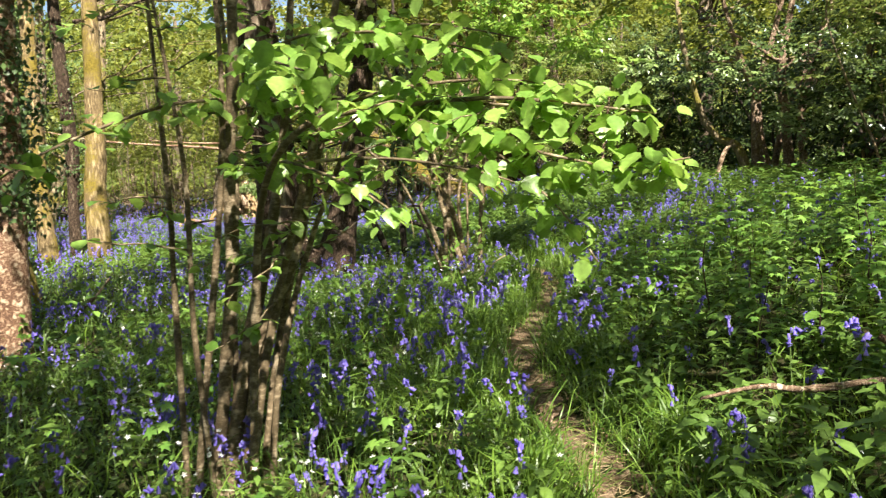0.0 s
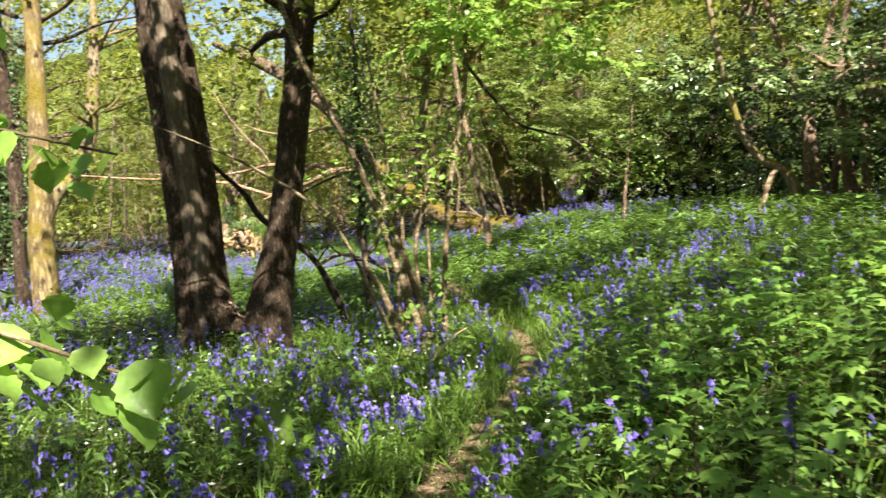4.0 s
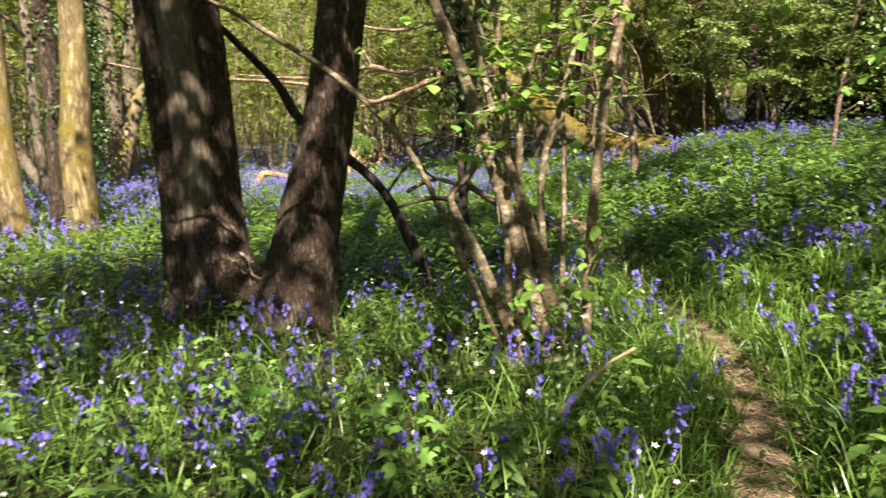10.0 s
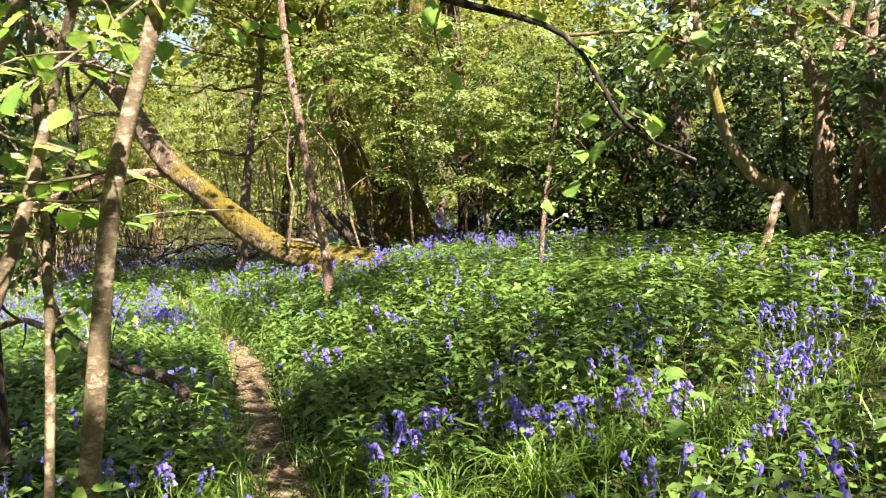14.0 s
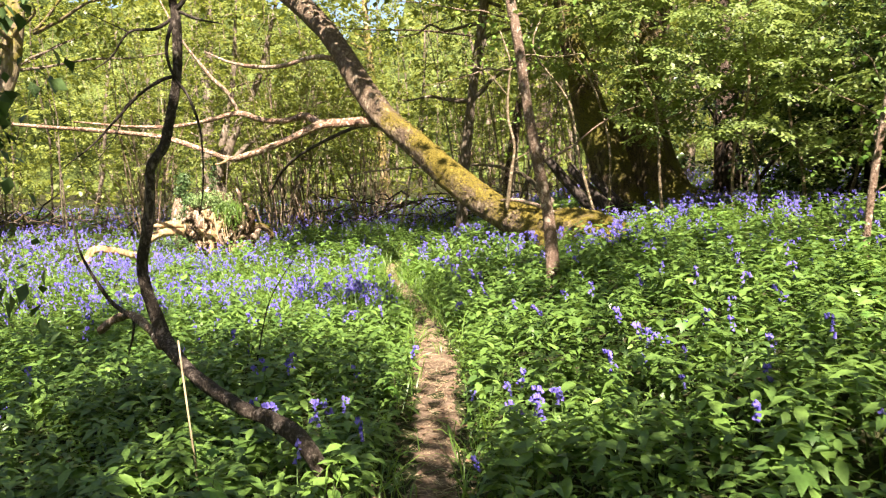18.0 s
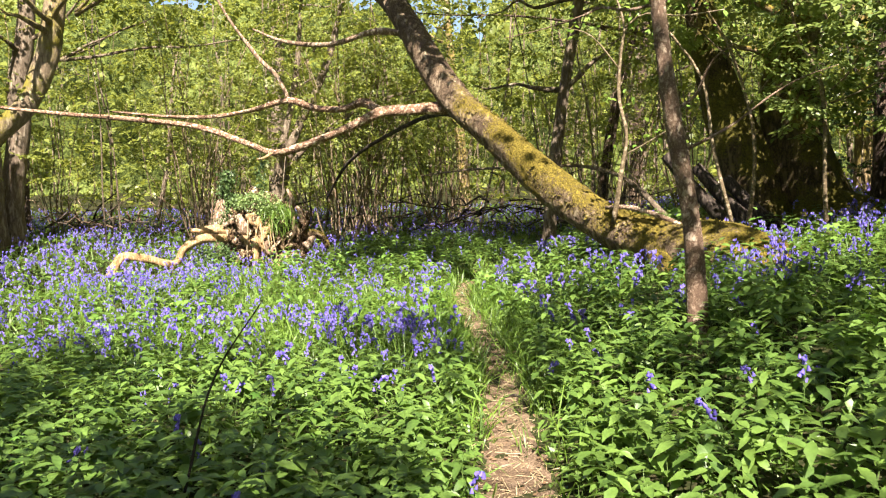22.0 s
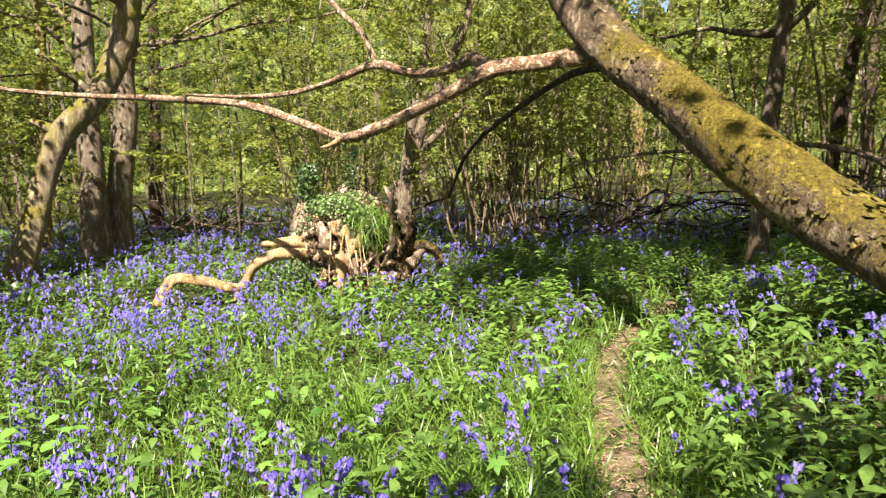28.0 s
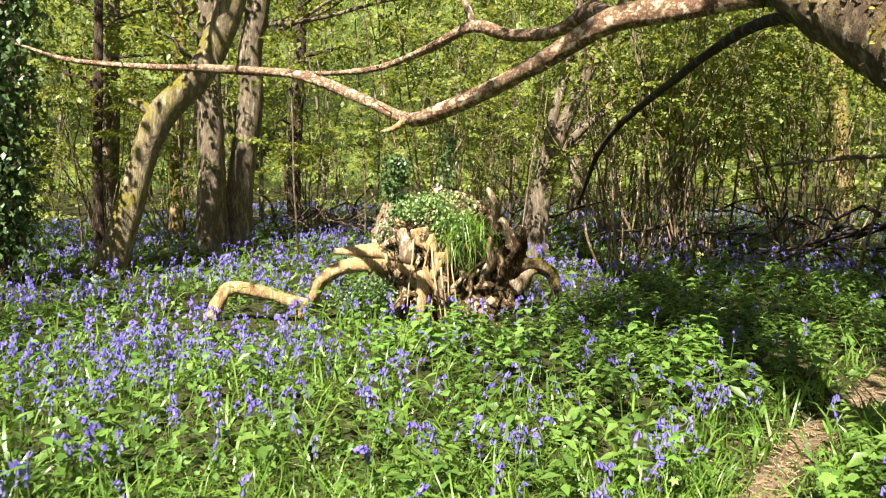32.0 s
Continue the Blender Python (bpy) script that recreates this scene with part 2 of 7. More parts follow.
petal_blue = leaf_material("bluebell_petal", (0.095, 0.068, 0.37), (0.29, 0.225, 0.68), 0.55, 0.38, 1.55)
petal_white = leaf_material("stitchwort_petal", (0.75, 0.76, 0.7), (0.85, 0.86, 0.8), 0.6, 0.3, 1.1)
straw = leaf_material("dry_straw", (0.3, 0.22, 0.11), (0.5, 0.4, 0.24), 0.7, 0.1)
leaf_dead = leaf_material("fallen_leaf", (0.09, 0.05, 0.025), (0.25, 0.15, 0.08), 0.7, 0.1)

# ---- plan ----
TRAIL = [(-3.2, -30), (-1.9, -16), (-0.75, -10.6), (0.04, -7.4), (0.0, -6.2), (0.06, -5.0), (0.25, -4.2), (0.62, -3.3), (0.95, -2.2), (1.2, -1.2), (1.27, -0.4),
         (1.2, 0.5), (1.02, 1.6), (0.9, 2.7), (0.78, 4.5), (0.66, 6.0), (0.48, 7.2), (0.2, 8.8), (-0.15, 10.2), (-0.5, 11.5), (-0.75, 12.8), (-0.76, 13.7),
         (-0.5, 16), (-0.2, 18.5), (0.5, 22), (2.5, 30), (6, 60)]
TX, TY = np.array([p[0] for p in TRAIL], float), np.array([p[1] for p in TRAIL], float)


def trail_x(y):
    return np.interp(y, TY, TX)


def ground_z(x, y):
    """Height of the ground: level on the left of the trail, a bank on its right, a slow rise at the far end."""
    x, y = np.asarray(x, float), np.asarray(y, float)
    d = x - trail_x(y)
    bank = 0.95 * (1 - np.exp(-np.clip(d - 0.25, 0, None) / 2.6))
    rise = 0.03 * np.clip(y - 17, 0, 40)
    rough = 0.03 * np.sin(1.7 * x + 0.6 * y) + 0.025 * np.sin(2.9 * y - 1.1 * x) + 0.012 * np.sin(6.1 * x + 4.3 * y)
    dip = -0.035 * np.exp(-(d / 0.22) ** 2)
    return bank + rise + rough * np.clip(np.abs(d) / 0.6, 0.25, 1) + dip


def gz(x, y):
    return float(ground_z(x, y))


# ---- mesh tools ----
rng = np.random.default_rng(7)


def mesh_of(name, verts, faces, mat, smooth=True):
    """A mesh from an array of points and arrays of triangles or quads."""
    verts = np.asarray(verts, np.float32)
    groups = [np.asarray(g, np.int32) for g in (faces if isinstance(faces, list) else [faces]) if len(g)]
    me = bpy.data.meshes.new(name)
    me.vertices.add(len(verts))
    me.vertices.foreach_set("co", verts.ravel())
    sizes = np.concatenate([np.full(len(g), g.shape[1], np.int32) for g in groups])
    me.loops.add(int(sizes.sum()))
    me.loops.foreach_set("vertex_index", np.concatenate([g.ravel() for g in groups]))
    me.polygons.add(len(sizes))
    me.polygons.foreach_set("loop_start", np.concatenate([[0], np.cumsum(sizes)[:-1]]).astype(np.int32))
    if smooth:
        me.polygons.foreach_set("use_smooth", np.ones(len(sizes), bool))
    me.materials.append(mat)
    me.update(calc_edges=True)
    return me


BASE = {}


def thing(name, label, category, at, group="", kind=""):
    ob = new(name)
    ob.location = at
    ob.empty_display_size = 0.2
    BASE[ob] = np.array(at, float)
    return tagged(ob, label, category, group, kind)


def part(name, geo, mat, parent, label="", kind=""):
    """One mesh under a thing or under a part; the points are given in the world."""
    base = BASE[parent]
    ob = new(name, mesh_of(name, np.asarray(geo[0]) - base, geo[1], mat))
    ob.parent = parent
    BASE[ob] = base
    return tagged(ob, label, kind=kind)


def whole(name, geo, mat, label, category="", group="", kind="", at=(0, 0, 0)):
    ob = new(name, mesh_of(name, np.asarray(geo[0]) - np.array(at, float), geo[1], mat))
    ob.location = at
    BASE[ob] = np.array(at, float)
    return tagged(ob, label, category, group, kind)


def joined(geos):
    v, f, n = [], {}, 0
    for gv, gf in geos:
        for g in (gf if isinstance(gf, list) else [gf]):
            if len(g):
                f.setdefault(np.shape(g)[1], []).append(np.asarray(g) + n)
        v.append(gv)
        n += len(gv)
    return np.concatenate(v), [np.concatenate(g) for g in f.values()]


def spline(ctrl, steps):
    """Points of a smooth curve through rows of numbers."""
    c = np.array(ctrl, float)
    c = np.vstack([2 * c[0] - c[1], c, 2 * c[-1] - c[-2]])
    out = []
    for i in range(1, len(c) - 2):
        p0, p1, p2, p3 = c[i - 1:i + 3]
        for k in range(steps):
            t = k / steps
            out.append(0.5 * (2 * p1 + (p2 - p0) * t + (2 * p0 - 5 * p1 + 4 * p2 - p3) * t * t + (3 * p1 - p0 - 3 * p2 + p3) * t ** 3))
    return np.array(out + [c[-2]])


def tube(ctrl, sides=8, steps=4, lumps=0.06, seed=0, flare=0.0, knots=0.0):
    """A stem along rows of x, y, z, radius: uneven round section, closed at both ends."""
    p = spline(ctrl, steps)
    p[:, 3] = np.maximum(p[:, 3], 0.0008)
    r = np.random.default_rng(seed)
    tan = np.gradient(p[:, :3], axis=0)
    tan /= np.linalg.norm(tan, axis=1)[:, None] + 1e-9
    side = np.cross(tan[0], (0.3, 0.9, 0.1))
    side /= np.linalg.norm(side)
    a = np.linspace(0, 2 * np.pi, sides, endpoint=False)
    ph = r.uniform(0, 6.28, 6)
    rings = []
    length = np.concatenate([[0], np.cumsum(np.linalg.norm(np.diff(p[:, :3], axis=0), axis=1))])
    for i in range(len(p)):
        side = side - tan[i] * (side @ tan[i])
        side /= np.linalg.norm(side) + 1e-9
        up = np.cross(tan[i], side)
        s = length[i] / (p[0, 3] * 6 + 1e-6)
        w = 1 + lumps * (np.sin(2 * a + ph[0] + s) + 0.7 * np.sin(3 * a + ph[1] - 1.3 * s) + 0.5 * np.sin(5 * a + ph[2] + 2.1 * s)) + lumps * 0.8 * np.sin(2.7 * s + ph[3])
        if knots:
            w = w + knots * r.normal(0, 1, sides)
        if flare:
            w = w * (1 + flare * np.exp(-length[i] / (p[0, 3] * 1.6)) * (0.55 + 0.45 * np.sin(4 * a + ph[4]) + 0.2 * np.sin(7 * a + ph[5])))
        rings.append(p[i, :3] + (p[i, 3] * w)[:, None] * (np.cos(a)[:, None] * side + np.sin(a)[:, None] * up))
    n = len(p)
    v = np.vstack(rings + [p[:1, :3], p[-1:, :3] + tan[-1:] * p[-1, 3]])
    i, j = np.meshgrid(np.arange(n - 1), np.arange(sides), indexing="ij")
    i, j = i.ravel(), j.ravel()
    k = (j + 1) % sides
    quads = np.stack([i * sides + j, i * sides + k, (i + 1) * sides + k, (i + 1) * sides + j], 1)
    jj = np.arange(sides)
    kk = (jj + 1) % sides
    caps = np.vstack([np.stack([kk, jj, np.full(sides, n * sides)], 1), np.stack([(n - 1) * sides + jj, (n - 1) * sides + kk, np.full(sides, n * sides + 1)], 1)])
    return v, [quads, caps]


def turns(yaw, pitch, roll):
    """Rotation matrices, one a row: first roll about the leaf's own length, then pitch, then yaw."""
    cy, sy, cp, sp, cr, sr = np.cos(yaw), np.sin(yaw), np.cos(pitch), np.sin(pitch), np.cos(roll), np.sin(roll)
    m = np.empty((len(yaw), 3, 3))
    m[:, 0, 0], m[:, 0, 1], m[:, 0, 2] = cy * cr - sy * sp * sr, -sy * cp, cy * sr + sy * sp * cr
    m[:, 1, 0], m[:, 1, 1], m[:, 1, 2] = sy * cr + cy * sp * sr, cy * cp, sy * sr - cy * sp * cr
    m[:, 2, 0], m[:, 2, 1], m[:, 2, 2] = -cp * sr, sp, cp * cr
    return m


def scattered(shape, at, rot, size):
    """Copies of a small shape, joined: at n places, with n turns and n sizes."""
    v, faces = np.asarray(shape[0], float), shape[1] if isinstance(shape[1], list) else [shape[1]]
    n, k = len(at), len(v)
    size = np.asarray(size, float)
    scale = size[:, None, None] if size.ndim == 1 else size[:, None, :]
    out = np.einsum("nij,nkj->nki", rot, v[None] * scale) + np.asarray(at)[:, None, :]
    off = (np.arange(n) * k)[:, None, None]
    return out.reshape(-1, 3), [(np.asarray(g)[None] + off).reshape(-1, np.shape(g)[1]) for g in faces]


# leaf shapes: unit length along +y, upper side +z
LEAF2 = (np.array([(0, 0, 0), (-0.36, 0.42, 0.09), (0, 1, -0.05), (0.36, 0.42, 0.09)]), np.array([(0, 2, 1), (0, 3, 2)]))
LEAF6 = (np.array([(0, 0, 0), (-0.3, 0.22, 0.06), (-0.36, 0.58, 0.05), (0, 1, -0.12), (0.36, 0.58, 0.05), (0.3, 0.22, 0.06), (0, 0.5, 0.0)]),
         np.array([(0, 6, 1), (1, 6, 2), (2, 6, 3), (3, 6, 4), (4, 6, 5), (5, 6, 0)]))
LANCE = (np.array([(0, 0, 0), (-0.15, 0.2, 0.05), (0, 0.3, 0.0), (0.15, 0.2, 0.05), (-0.21, 0.5, 0.03), (0, 0.6, -0.03), (0.21, 0.5, 0.03), (0, 1, -0.2)]),
         np.array([(0, 2, 1), (0, 3, 2), (1, 2, 4), (2, 5, 4), (2, 3, 6), (2, 6, 5), (4, 5, 7), (5, 6, 7)]))


def toothed_leaf(n=9, wide=0.42, lobes=0.0):
    """Broad leaf with a toothed edge, folded along its midrib; lobes: how deeply it is cut into points."""
    left = []
    for i in range(1, n):
        s = i / n
        w = wide * (np.sin(np.pi * s ** 0.72)) ** 0.75 * (1 + (0.09 if i % 2 else -0.06)) * (1 - lobes * (i % 3 == 1))
        left.append((w, s, 0.10 * np.sin(np.pi * s) - 0.5 * w * w + (0.035 if i % 2 else -0.015)))
    mid = [(0, i / n, -0.10 * (i / n) ** 2) for i in range(n + 1)]
    v = mid + [(-x, y, z) for x, y, z in left] + left
    f = []
    for s in (0, 1):
        o = n + 1 + s * (n - 1)
        tri = [(0, 1, o)] + [q for i in range(1, n - 1) for q in ((i, i + 1, o + i - 1), (i + 1, o + i, o + i - 1))] + [(n - 1, n, o + n - 2)]
        f += [t if s else t[::-1] for t in tri]
    return np.array(v, float), np.array(f)


HAZEL = toothed_leaf(10, 0.44)
def palmate_leaf():
    """Leaf of five pointed lobes with notches between, a little cupped."""
    ang = np.radians([-165, -118, -92, -58, -30, 0, 30, 58, 92, 118, 165])
    far = np.array([0.28, 0.5, 0.3, 0.6, 0.36, 0.72, 0.36, 0.6, 0.3, 0.5, 0.28])
    v = [(0, 0.3, 0.03)] + [(r * math.sin(a), 0.3 + r * math.cos(a), -0.3 * r * r + (0.02 if k % 2 == 0 else -0.03)) for k, (a, r) in enumerate(zip(ang, far))]
    return np.array(v), np.array([(0, k + 1, k) for k in range(1, 11)])


MAPLE = palmate_leaf()


def leaf_cloud(centres, radii, per, size, shape=LEAF2, droop=0.35, spread=1.0, r=rng, flat=0.5):
    """Sprays of leaves: each centre gets its own flattened tuft, whose leaves lie roughly level."""
    centres = np.asarray(centres, float)
    n = len(centres) * per
    c = np.repeat(centres, per, 0)
    rad = np.repeat(np.broadcast_to(radii, (len(centres),)), per)
    off = r.normal(0, 0.5, (n, 3)) * rad[:, None] * (1, 1, flat)
    tilt = np.repeat(r.normal(0, 0.25, (len(centres), 2)), per, 0)
    off[:, 2] += off[:, 0] * tilt[:, 0] + off[:, 1] * tilt[:, 1]
    rot = turns(r.uniform(0, 6.283, n), r.normal(-droop, 0.45, n), r.normal(0, 0.5 * spread, n))
    return scattered(shape, c + off, rot, size * r.uniform(0.65, 1.25, n))


def frond_shape(side_twigs=3, leaf=0.2, wide=0.5, seed=1):
    """A flat leafy twig of unit length along +y: leaves alternate on both sides and on its side twigs, tips drooping."""
    r = np.random.default_rng(seed)
    at, yaw, ln = [], [], []

    def set_along(x0, y0, a, length, n):
        for k in range(n):
            s = (k + 1) / n * length
            at.append((x0 - math.sin(a) * s, y0 + math.cos(a) * s, -0.22 * (y0 + s) ** 2 + r.normal(0, 0.015)))
            yaw.append(a + (0 if k == n - 1 else (0.85 if k % 2 else -0.85)) + r.normal(0, 0.2))
            ln.append(leaf * r.uniform(0.7, 1.15))

    set_along(0, 0.15, 0, 0.75, 7)
    for q in range(side_twigs):
        set_along(0, 0.2 + 0.2 * q, (0.8 if q % 2 else -0.8), 0.42 - 0.07 * q, 4)
    n = len(at)
    shape = (LEAF2[0] * (wide / 0.36, 1, 1), LEAF2[1])
    v, f = scattered(shape, np.array(at), turns(np.array(yaw), r.normal(-0.25, 0.25, n), r.normal(0, 0.3, n)), np.array(ln))
    return v, f


FRONDS = [frond_shape(3, 0.2, 0.36, k) for k in range(4)]
GLOSSY = [frond_shape(2, 0.27, 0.3, 10 + k) for k in range(4)]


def fronds(centres, middle, size, r, shapes=FRONDS, droop=0.2, sway=0.9):
    """Leafy twigs at the given places, pointing away from the middle."""
    c = np.asarray(centres, float)
    out = np.arctan2(-(c[:, 0] - middle[0]), c[:, 1] - middle[1]) + r.normal(0, sway, len(c))
    pick = r.integers(0, len(shapes), len(c))
    geos = []
    for k, s in enumerate(shapes):
        m = pick == k
        n = int(m.sum())
        if n:
            geos.append(scattered(s, c[m], turns(out[m], r.normal(-droop, 0.25, n), r.normal(0, 0.35, n)), size * r.uniform(0.65, 1.25, n)))
    return joined(geos)


def sprays(centres, r, reach, size, shapes=FRONDS, per=6, sag=0.12):
    """Level leafy branches: each carries several leafy twigs, left and right in turn, and one at its tip."""
    c = np.asarray(centres, float)
    n = len(c)
    yaw = r.uniform(0, 6.283, n)
    out = np.column_stack([-np.sin(yaw), np.cos(yaw), r.normal(0.05, 0.18, n)])
    ln = reach * r.uniform(0.6, 1.3, n)
    geos = []
    for k in range(per):
        s = ln * (k + 0.4) / per
        at = c + out * s[:, None]
        at[:, 2] -= sag * s * s
        turn = yaw + (0 if k == per - 1 else (0.8 if k % 2 else -0.8)) + r.normal(0, 0.2, n)
        geos.append(scattered(shapes[k % len(shapes)], at, turns(turn, r.normal(-0.2, 0.2, n), r.normal(0, 0.25, n)), size * r.uniform(0.7, 1.2, n)))
    return joined(geos)


def ball(n, centre, radii, r=rng, shell=0.0):
    """Places spread through an ellipsoid."""
    d = r.normal(0, 1, (n, 3))
    d /= np.linalg.norm(d, axis=1)[:, None]
    return np.array(centre) + d * (r.uniform(shell ** 3, 1, n) ** (1 / 3))[:, None] * np.array(radii)


def wild(start, reach, r, drop=0.0, wander=0.25, taper=0.25, radius=0.03, rows=6):
    """A wandering branch from start that reaches by the vector reach."""
    s = np.linspace(0, 1, rows)
    p = np.array(start) + s[:, None] * np.array(reach)
    k = np.cumsum(r.normal(0, wander / rows, (rows, 3)), 0) * np.linalg.norm(reach)
    k[0] = 0
    p = p + k * (0.4 + s[:, None])
    p[:, 2] -= drop * s ** 2
    return np.column_stack([p, radius * (1 - (1 - taper) * s)])

# ---- ground ----


def sheet(xs, ys, lift=0.0):
    gx, gy = np.meshgrid(xs, ys)
    v = np.stack([gx, gy, ground_z(gx, gy) + lift], -1).reshape(-1, 3)
    i, j = np.meshgrid(np.arange(len(ys) - 1), np.arange(len(xs) - 1), indexing="ij")
    a = (i * len(xs) + j).ravel()
    return v, np.stack([a, a + 1, a + 1 + len(xs), a + len(xs)], 1)


xs = np.concatenate([[-900, -400, -200, -120, -80, -60], np.arange(-45, -14, 1.5), np.arange(-14, 12, 0.2), np.arange(12, 45, 1.5), [60, 80, 120, 200, 400, 900]])
ys = np.concatenate([[-900, -400, -200, -100, -60, -40], np.arange(-30, -13, 1.0), np.arange(-13, 22, 0.2), np.arange(22, 60, 1.5), [80, 120, 200, 400, 900]])
whole("ground", sheet(xs, ys), litter, "dark woodland soil with leaf litter under the plants", kind="structure")

# the trodden trail: an uneven strip, slightly hollow
ty = np.arange(-16, 24, 0.07)
tr = np.random.default_rng(3)
cols = np.linspace(-1, 1, 9)
wide = 0.228 - 0.04 * (ty > 9.5) + 0.04 * np.sin(ty * 1.3) + 0.03 * np.sin(ty * 4.1 + 1) + 0.02 * np.sin(ty * 9.7) + tr.normal(0, 0.025, len(ty))
tx = trail_x(ty)
gx = tx[:, None] + cols[None] * wide[:, None]
gy = np.repeat(ty[:, None], 9, 1)
tz = ground_z(gx, gy) + 0.008 - 0.022 * (np.abs(cols)[None] > 0.7) + tr.normal(0, 0.005, gx.shape)
i, j = np.meshgrid(np.arange(len(ty) - 1), np.arange(8), indexing="ij")
a = (i * 9 + j).ravel()
whole("path", (np.stack([gx, gy, tz], -1).reshape(-1, 3), np.stack([a, a + 1, a + 10, a + 9], 1)), earth, "narrow trodden path of dry brown earth", kind="structure")

# ---- trees ----
TALL_TREES = []


def rooted(ctrl, sink=0.25, flare=1.15):
    """A trunk carried down into the ground under its first row."""
    x, y, z, r = ctrl[0]
    return [(x, y, min(z, gz(x, y)) - sink, r * flare)] + list(ctrl)


def tall(ctrl, top, r_top=0.05, lean=(0, 0)):
    """A trunk carried on upwards beyond its last row."""
    x, y, z, r = ctrl[-1]
    rows = list(ctrl)
    for k in (0.35, 0.7, 1.0):
        rows.append((x + lean[0] * k, y + lean[1] * k, z + (top - z) * k, r + (r_top - r) * k))
    return rows


def ivy_on(stem, n, leaf, size, parent, label, r, low=0.1, high=9.0, out=0.05, per=14):
    """Ivy leaves in small tufts over the skin of a stem."""
    p = spline(stem, 10)
    p = p[(p[:, 2] >= low) & (p[:, 2] <= high)]
    q = p[r.integers(0, len(p), n)]
    a = r.uniform(0, 6.283, n)
    d = q[:, 3] + np.abs(r.normal(out, out, n))
    at = q[:, :3] + np.column_stack([d * np.cos(a), d * np.sin(a), r.normal(0, 0.12, n)])
    part("ivy", leaf_cloud(at, 0.13, per, size, LEAF2, 0.9, r=r, flat=0.9), leaf, parent, label, "stuff")


def tree(name, label, stems, bark, crown=None, limbs=5, seed=0, group="", sides=14, flare=0.35, leaf=leaf_far, leaf_size=0.13, limb_from=0.45, limb_len=2.2, category="tree", steps=5, rough=0.012):
    """One or more trunks from the ground, limbs that leave them high up, and a crown of leaf sprays."""
    r = np.random.default_rng(seed + 100)
    x, y = stems[0][0][0], stems[0][0][1]
    ob = thing(name, label, category, (x, y, gz(x, y)), group)
    tufts = []
    for k, s in enumerate(stems):
        part("trunk", tube(rooted(s), sides, steps, 0.05, seed + k, flare, rough), bark, ob)
        p = spline(s, 6)
        for b in range(limbs):
            q = p[int(len(p) * r.uniform(limb_from, 0.98))]
            ang = r.uniform(0, 6.283)
            ln = limb_len * r.uniform(0.5, 1.1)
            row = wild(q[:3], (math.cos(ang) * ln, math.sin(ang) * ln, ln * r.uniform(0.15, 0.7)), r, 0.1, 0.3, 0.2, min(q[3] * 0.5, 0.07))
            limb = part("limb", tube(row, 6, 3, 0.08, seed + b), bark, ob)
            for w in range(2):
                q2 = row[3 + w]
                tw = wild(q2[:3], r.normal(0, 0.5, 3) * ln * 0.45 + np.array((0, 0, 0.2)), r, 0.05, 0.3, 0.2, q2[3] * 0.5)
                part("twig", tube(tw, 4, 2, 0.05, b), bark, limb)
                tufts.append(tw[-1, :3])
                tufts.append(row[-1, :3] + r.normal(0, 0.2, 3))
    if crown:
        for centre, radii, n, per in crown:
            tufts += list(ball(n, centre, radii, r, 0.3))
    TALL_TREES.append((ob, np.array(stems[0][-1][:2]), bark))
    if tufts:
        part("crown", leaf_cloud(tufts, 0.55, crown[0][3] if crown else 30, leaf_size, r=r), leaf, ob, kind="stuff")
    return ob


# the forked pair of dark trunks beside the trail
twin_left = tall([(-2.19, 0.55, 0.12, 0.31), (-2.21, 0.55, 0.84, 0.24), (-2.24, 0.54, 1.75, 0.223), (-2.29, 0.52, 2.63, 0.22), (-2.33, 0.51, 3.28, 0.205)], 9, 0.08, (-0.4, 0.2))
twin_right = tall([(-1.49, 0.2, 0.12, 0.25), (-1.35, 0.25, 0.8, 0.2), (-1.18, 0.3, 1.51, 0.172), (-1.01, 0.35, 2.52, 0.174), (-0.93, 0.37, 2.99, 0.162)], 9, 0.06, (0.7, 0.3))
twin = tree("twin_tree", "two dark ridged trunks leaning apart from one mossy foot among bluebells", [twin_left, twin_right], bark_dark,
            [((-2.2, 0.6, 8.6), (1.4, 1.4, 1.0), 16, 26)], limbs=4, seed=1, sides=44, flare=0.5, limb_from=0.55, steps=14, rough=0.02)
for k, (p, q) in enumerate([((-2.15, 0.25, 0.5), (0.55, -0.15, 0.1)), ((-1.95, 0.3, 0.45), (0.5, -0.25, -0.15)), ((-2.0, 0.32, 0.3), (0.4, -0.2, 0.25)), ((-1.9, 0.3, 0.6), (0.4, -0.1, -0.3))]):
    part("twig", tube(wild(p, q, np.random.default_rng(k), 0.05, 0.4, 0.3, 0.012), 5, 3), bark_dead, twin)
for k, (dx, dy, r0, m, lab) in enumerate([(0.03, -0.14, 0.155, bark_grey, "grey lichened rib of bark"), (-0.15, -0.09, 0.15, bark_dark, ""), (0.16, -0.05, 0.15, bark_dark, "")]):
    part("rib", tube([(-2.19 + dx * 1.25, 0.55 + dy * 1.2, -0.1, r0 * 1.25)] + [(x + dx, y + dy, z, r0 * (1 - 0.06 * z)) for x, y, z, _ in twin_left[1:5]] + [(-2.46 + 0.7 * dx, 0.56 + 0.7 * dy, 5.0, r0 * 0.5)], 30, 12, 0.05, 60 + k, 0, 0.025), m, twin, lab)
ivy_on([(x - 0.16, y - 0.1, z, 0.14) for x, y, z, _ in twin_left[:5]], 46, leaf_ivy, 0.05, twin, "small ivy leaves climbing the trunk", np.random.default_rng(8), 0.2, 3.2, 0.02, 7)
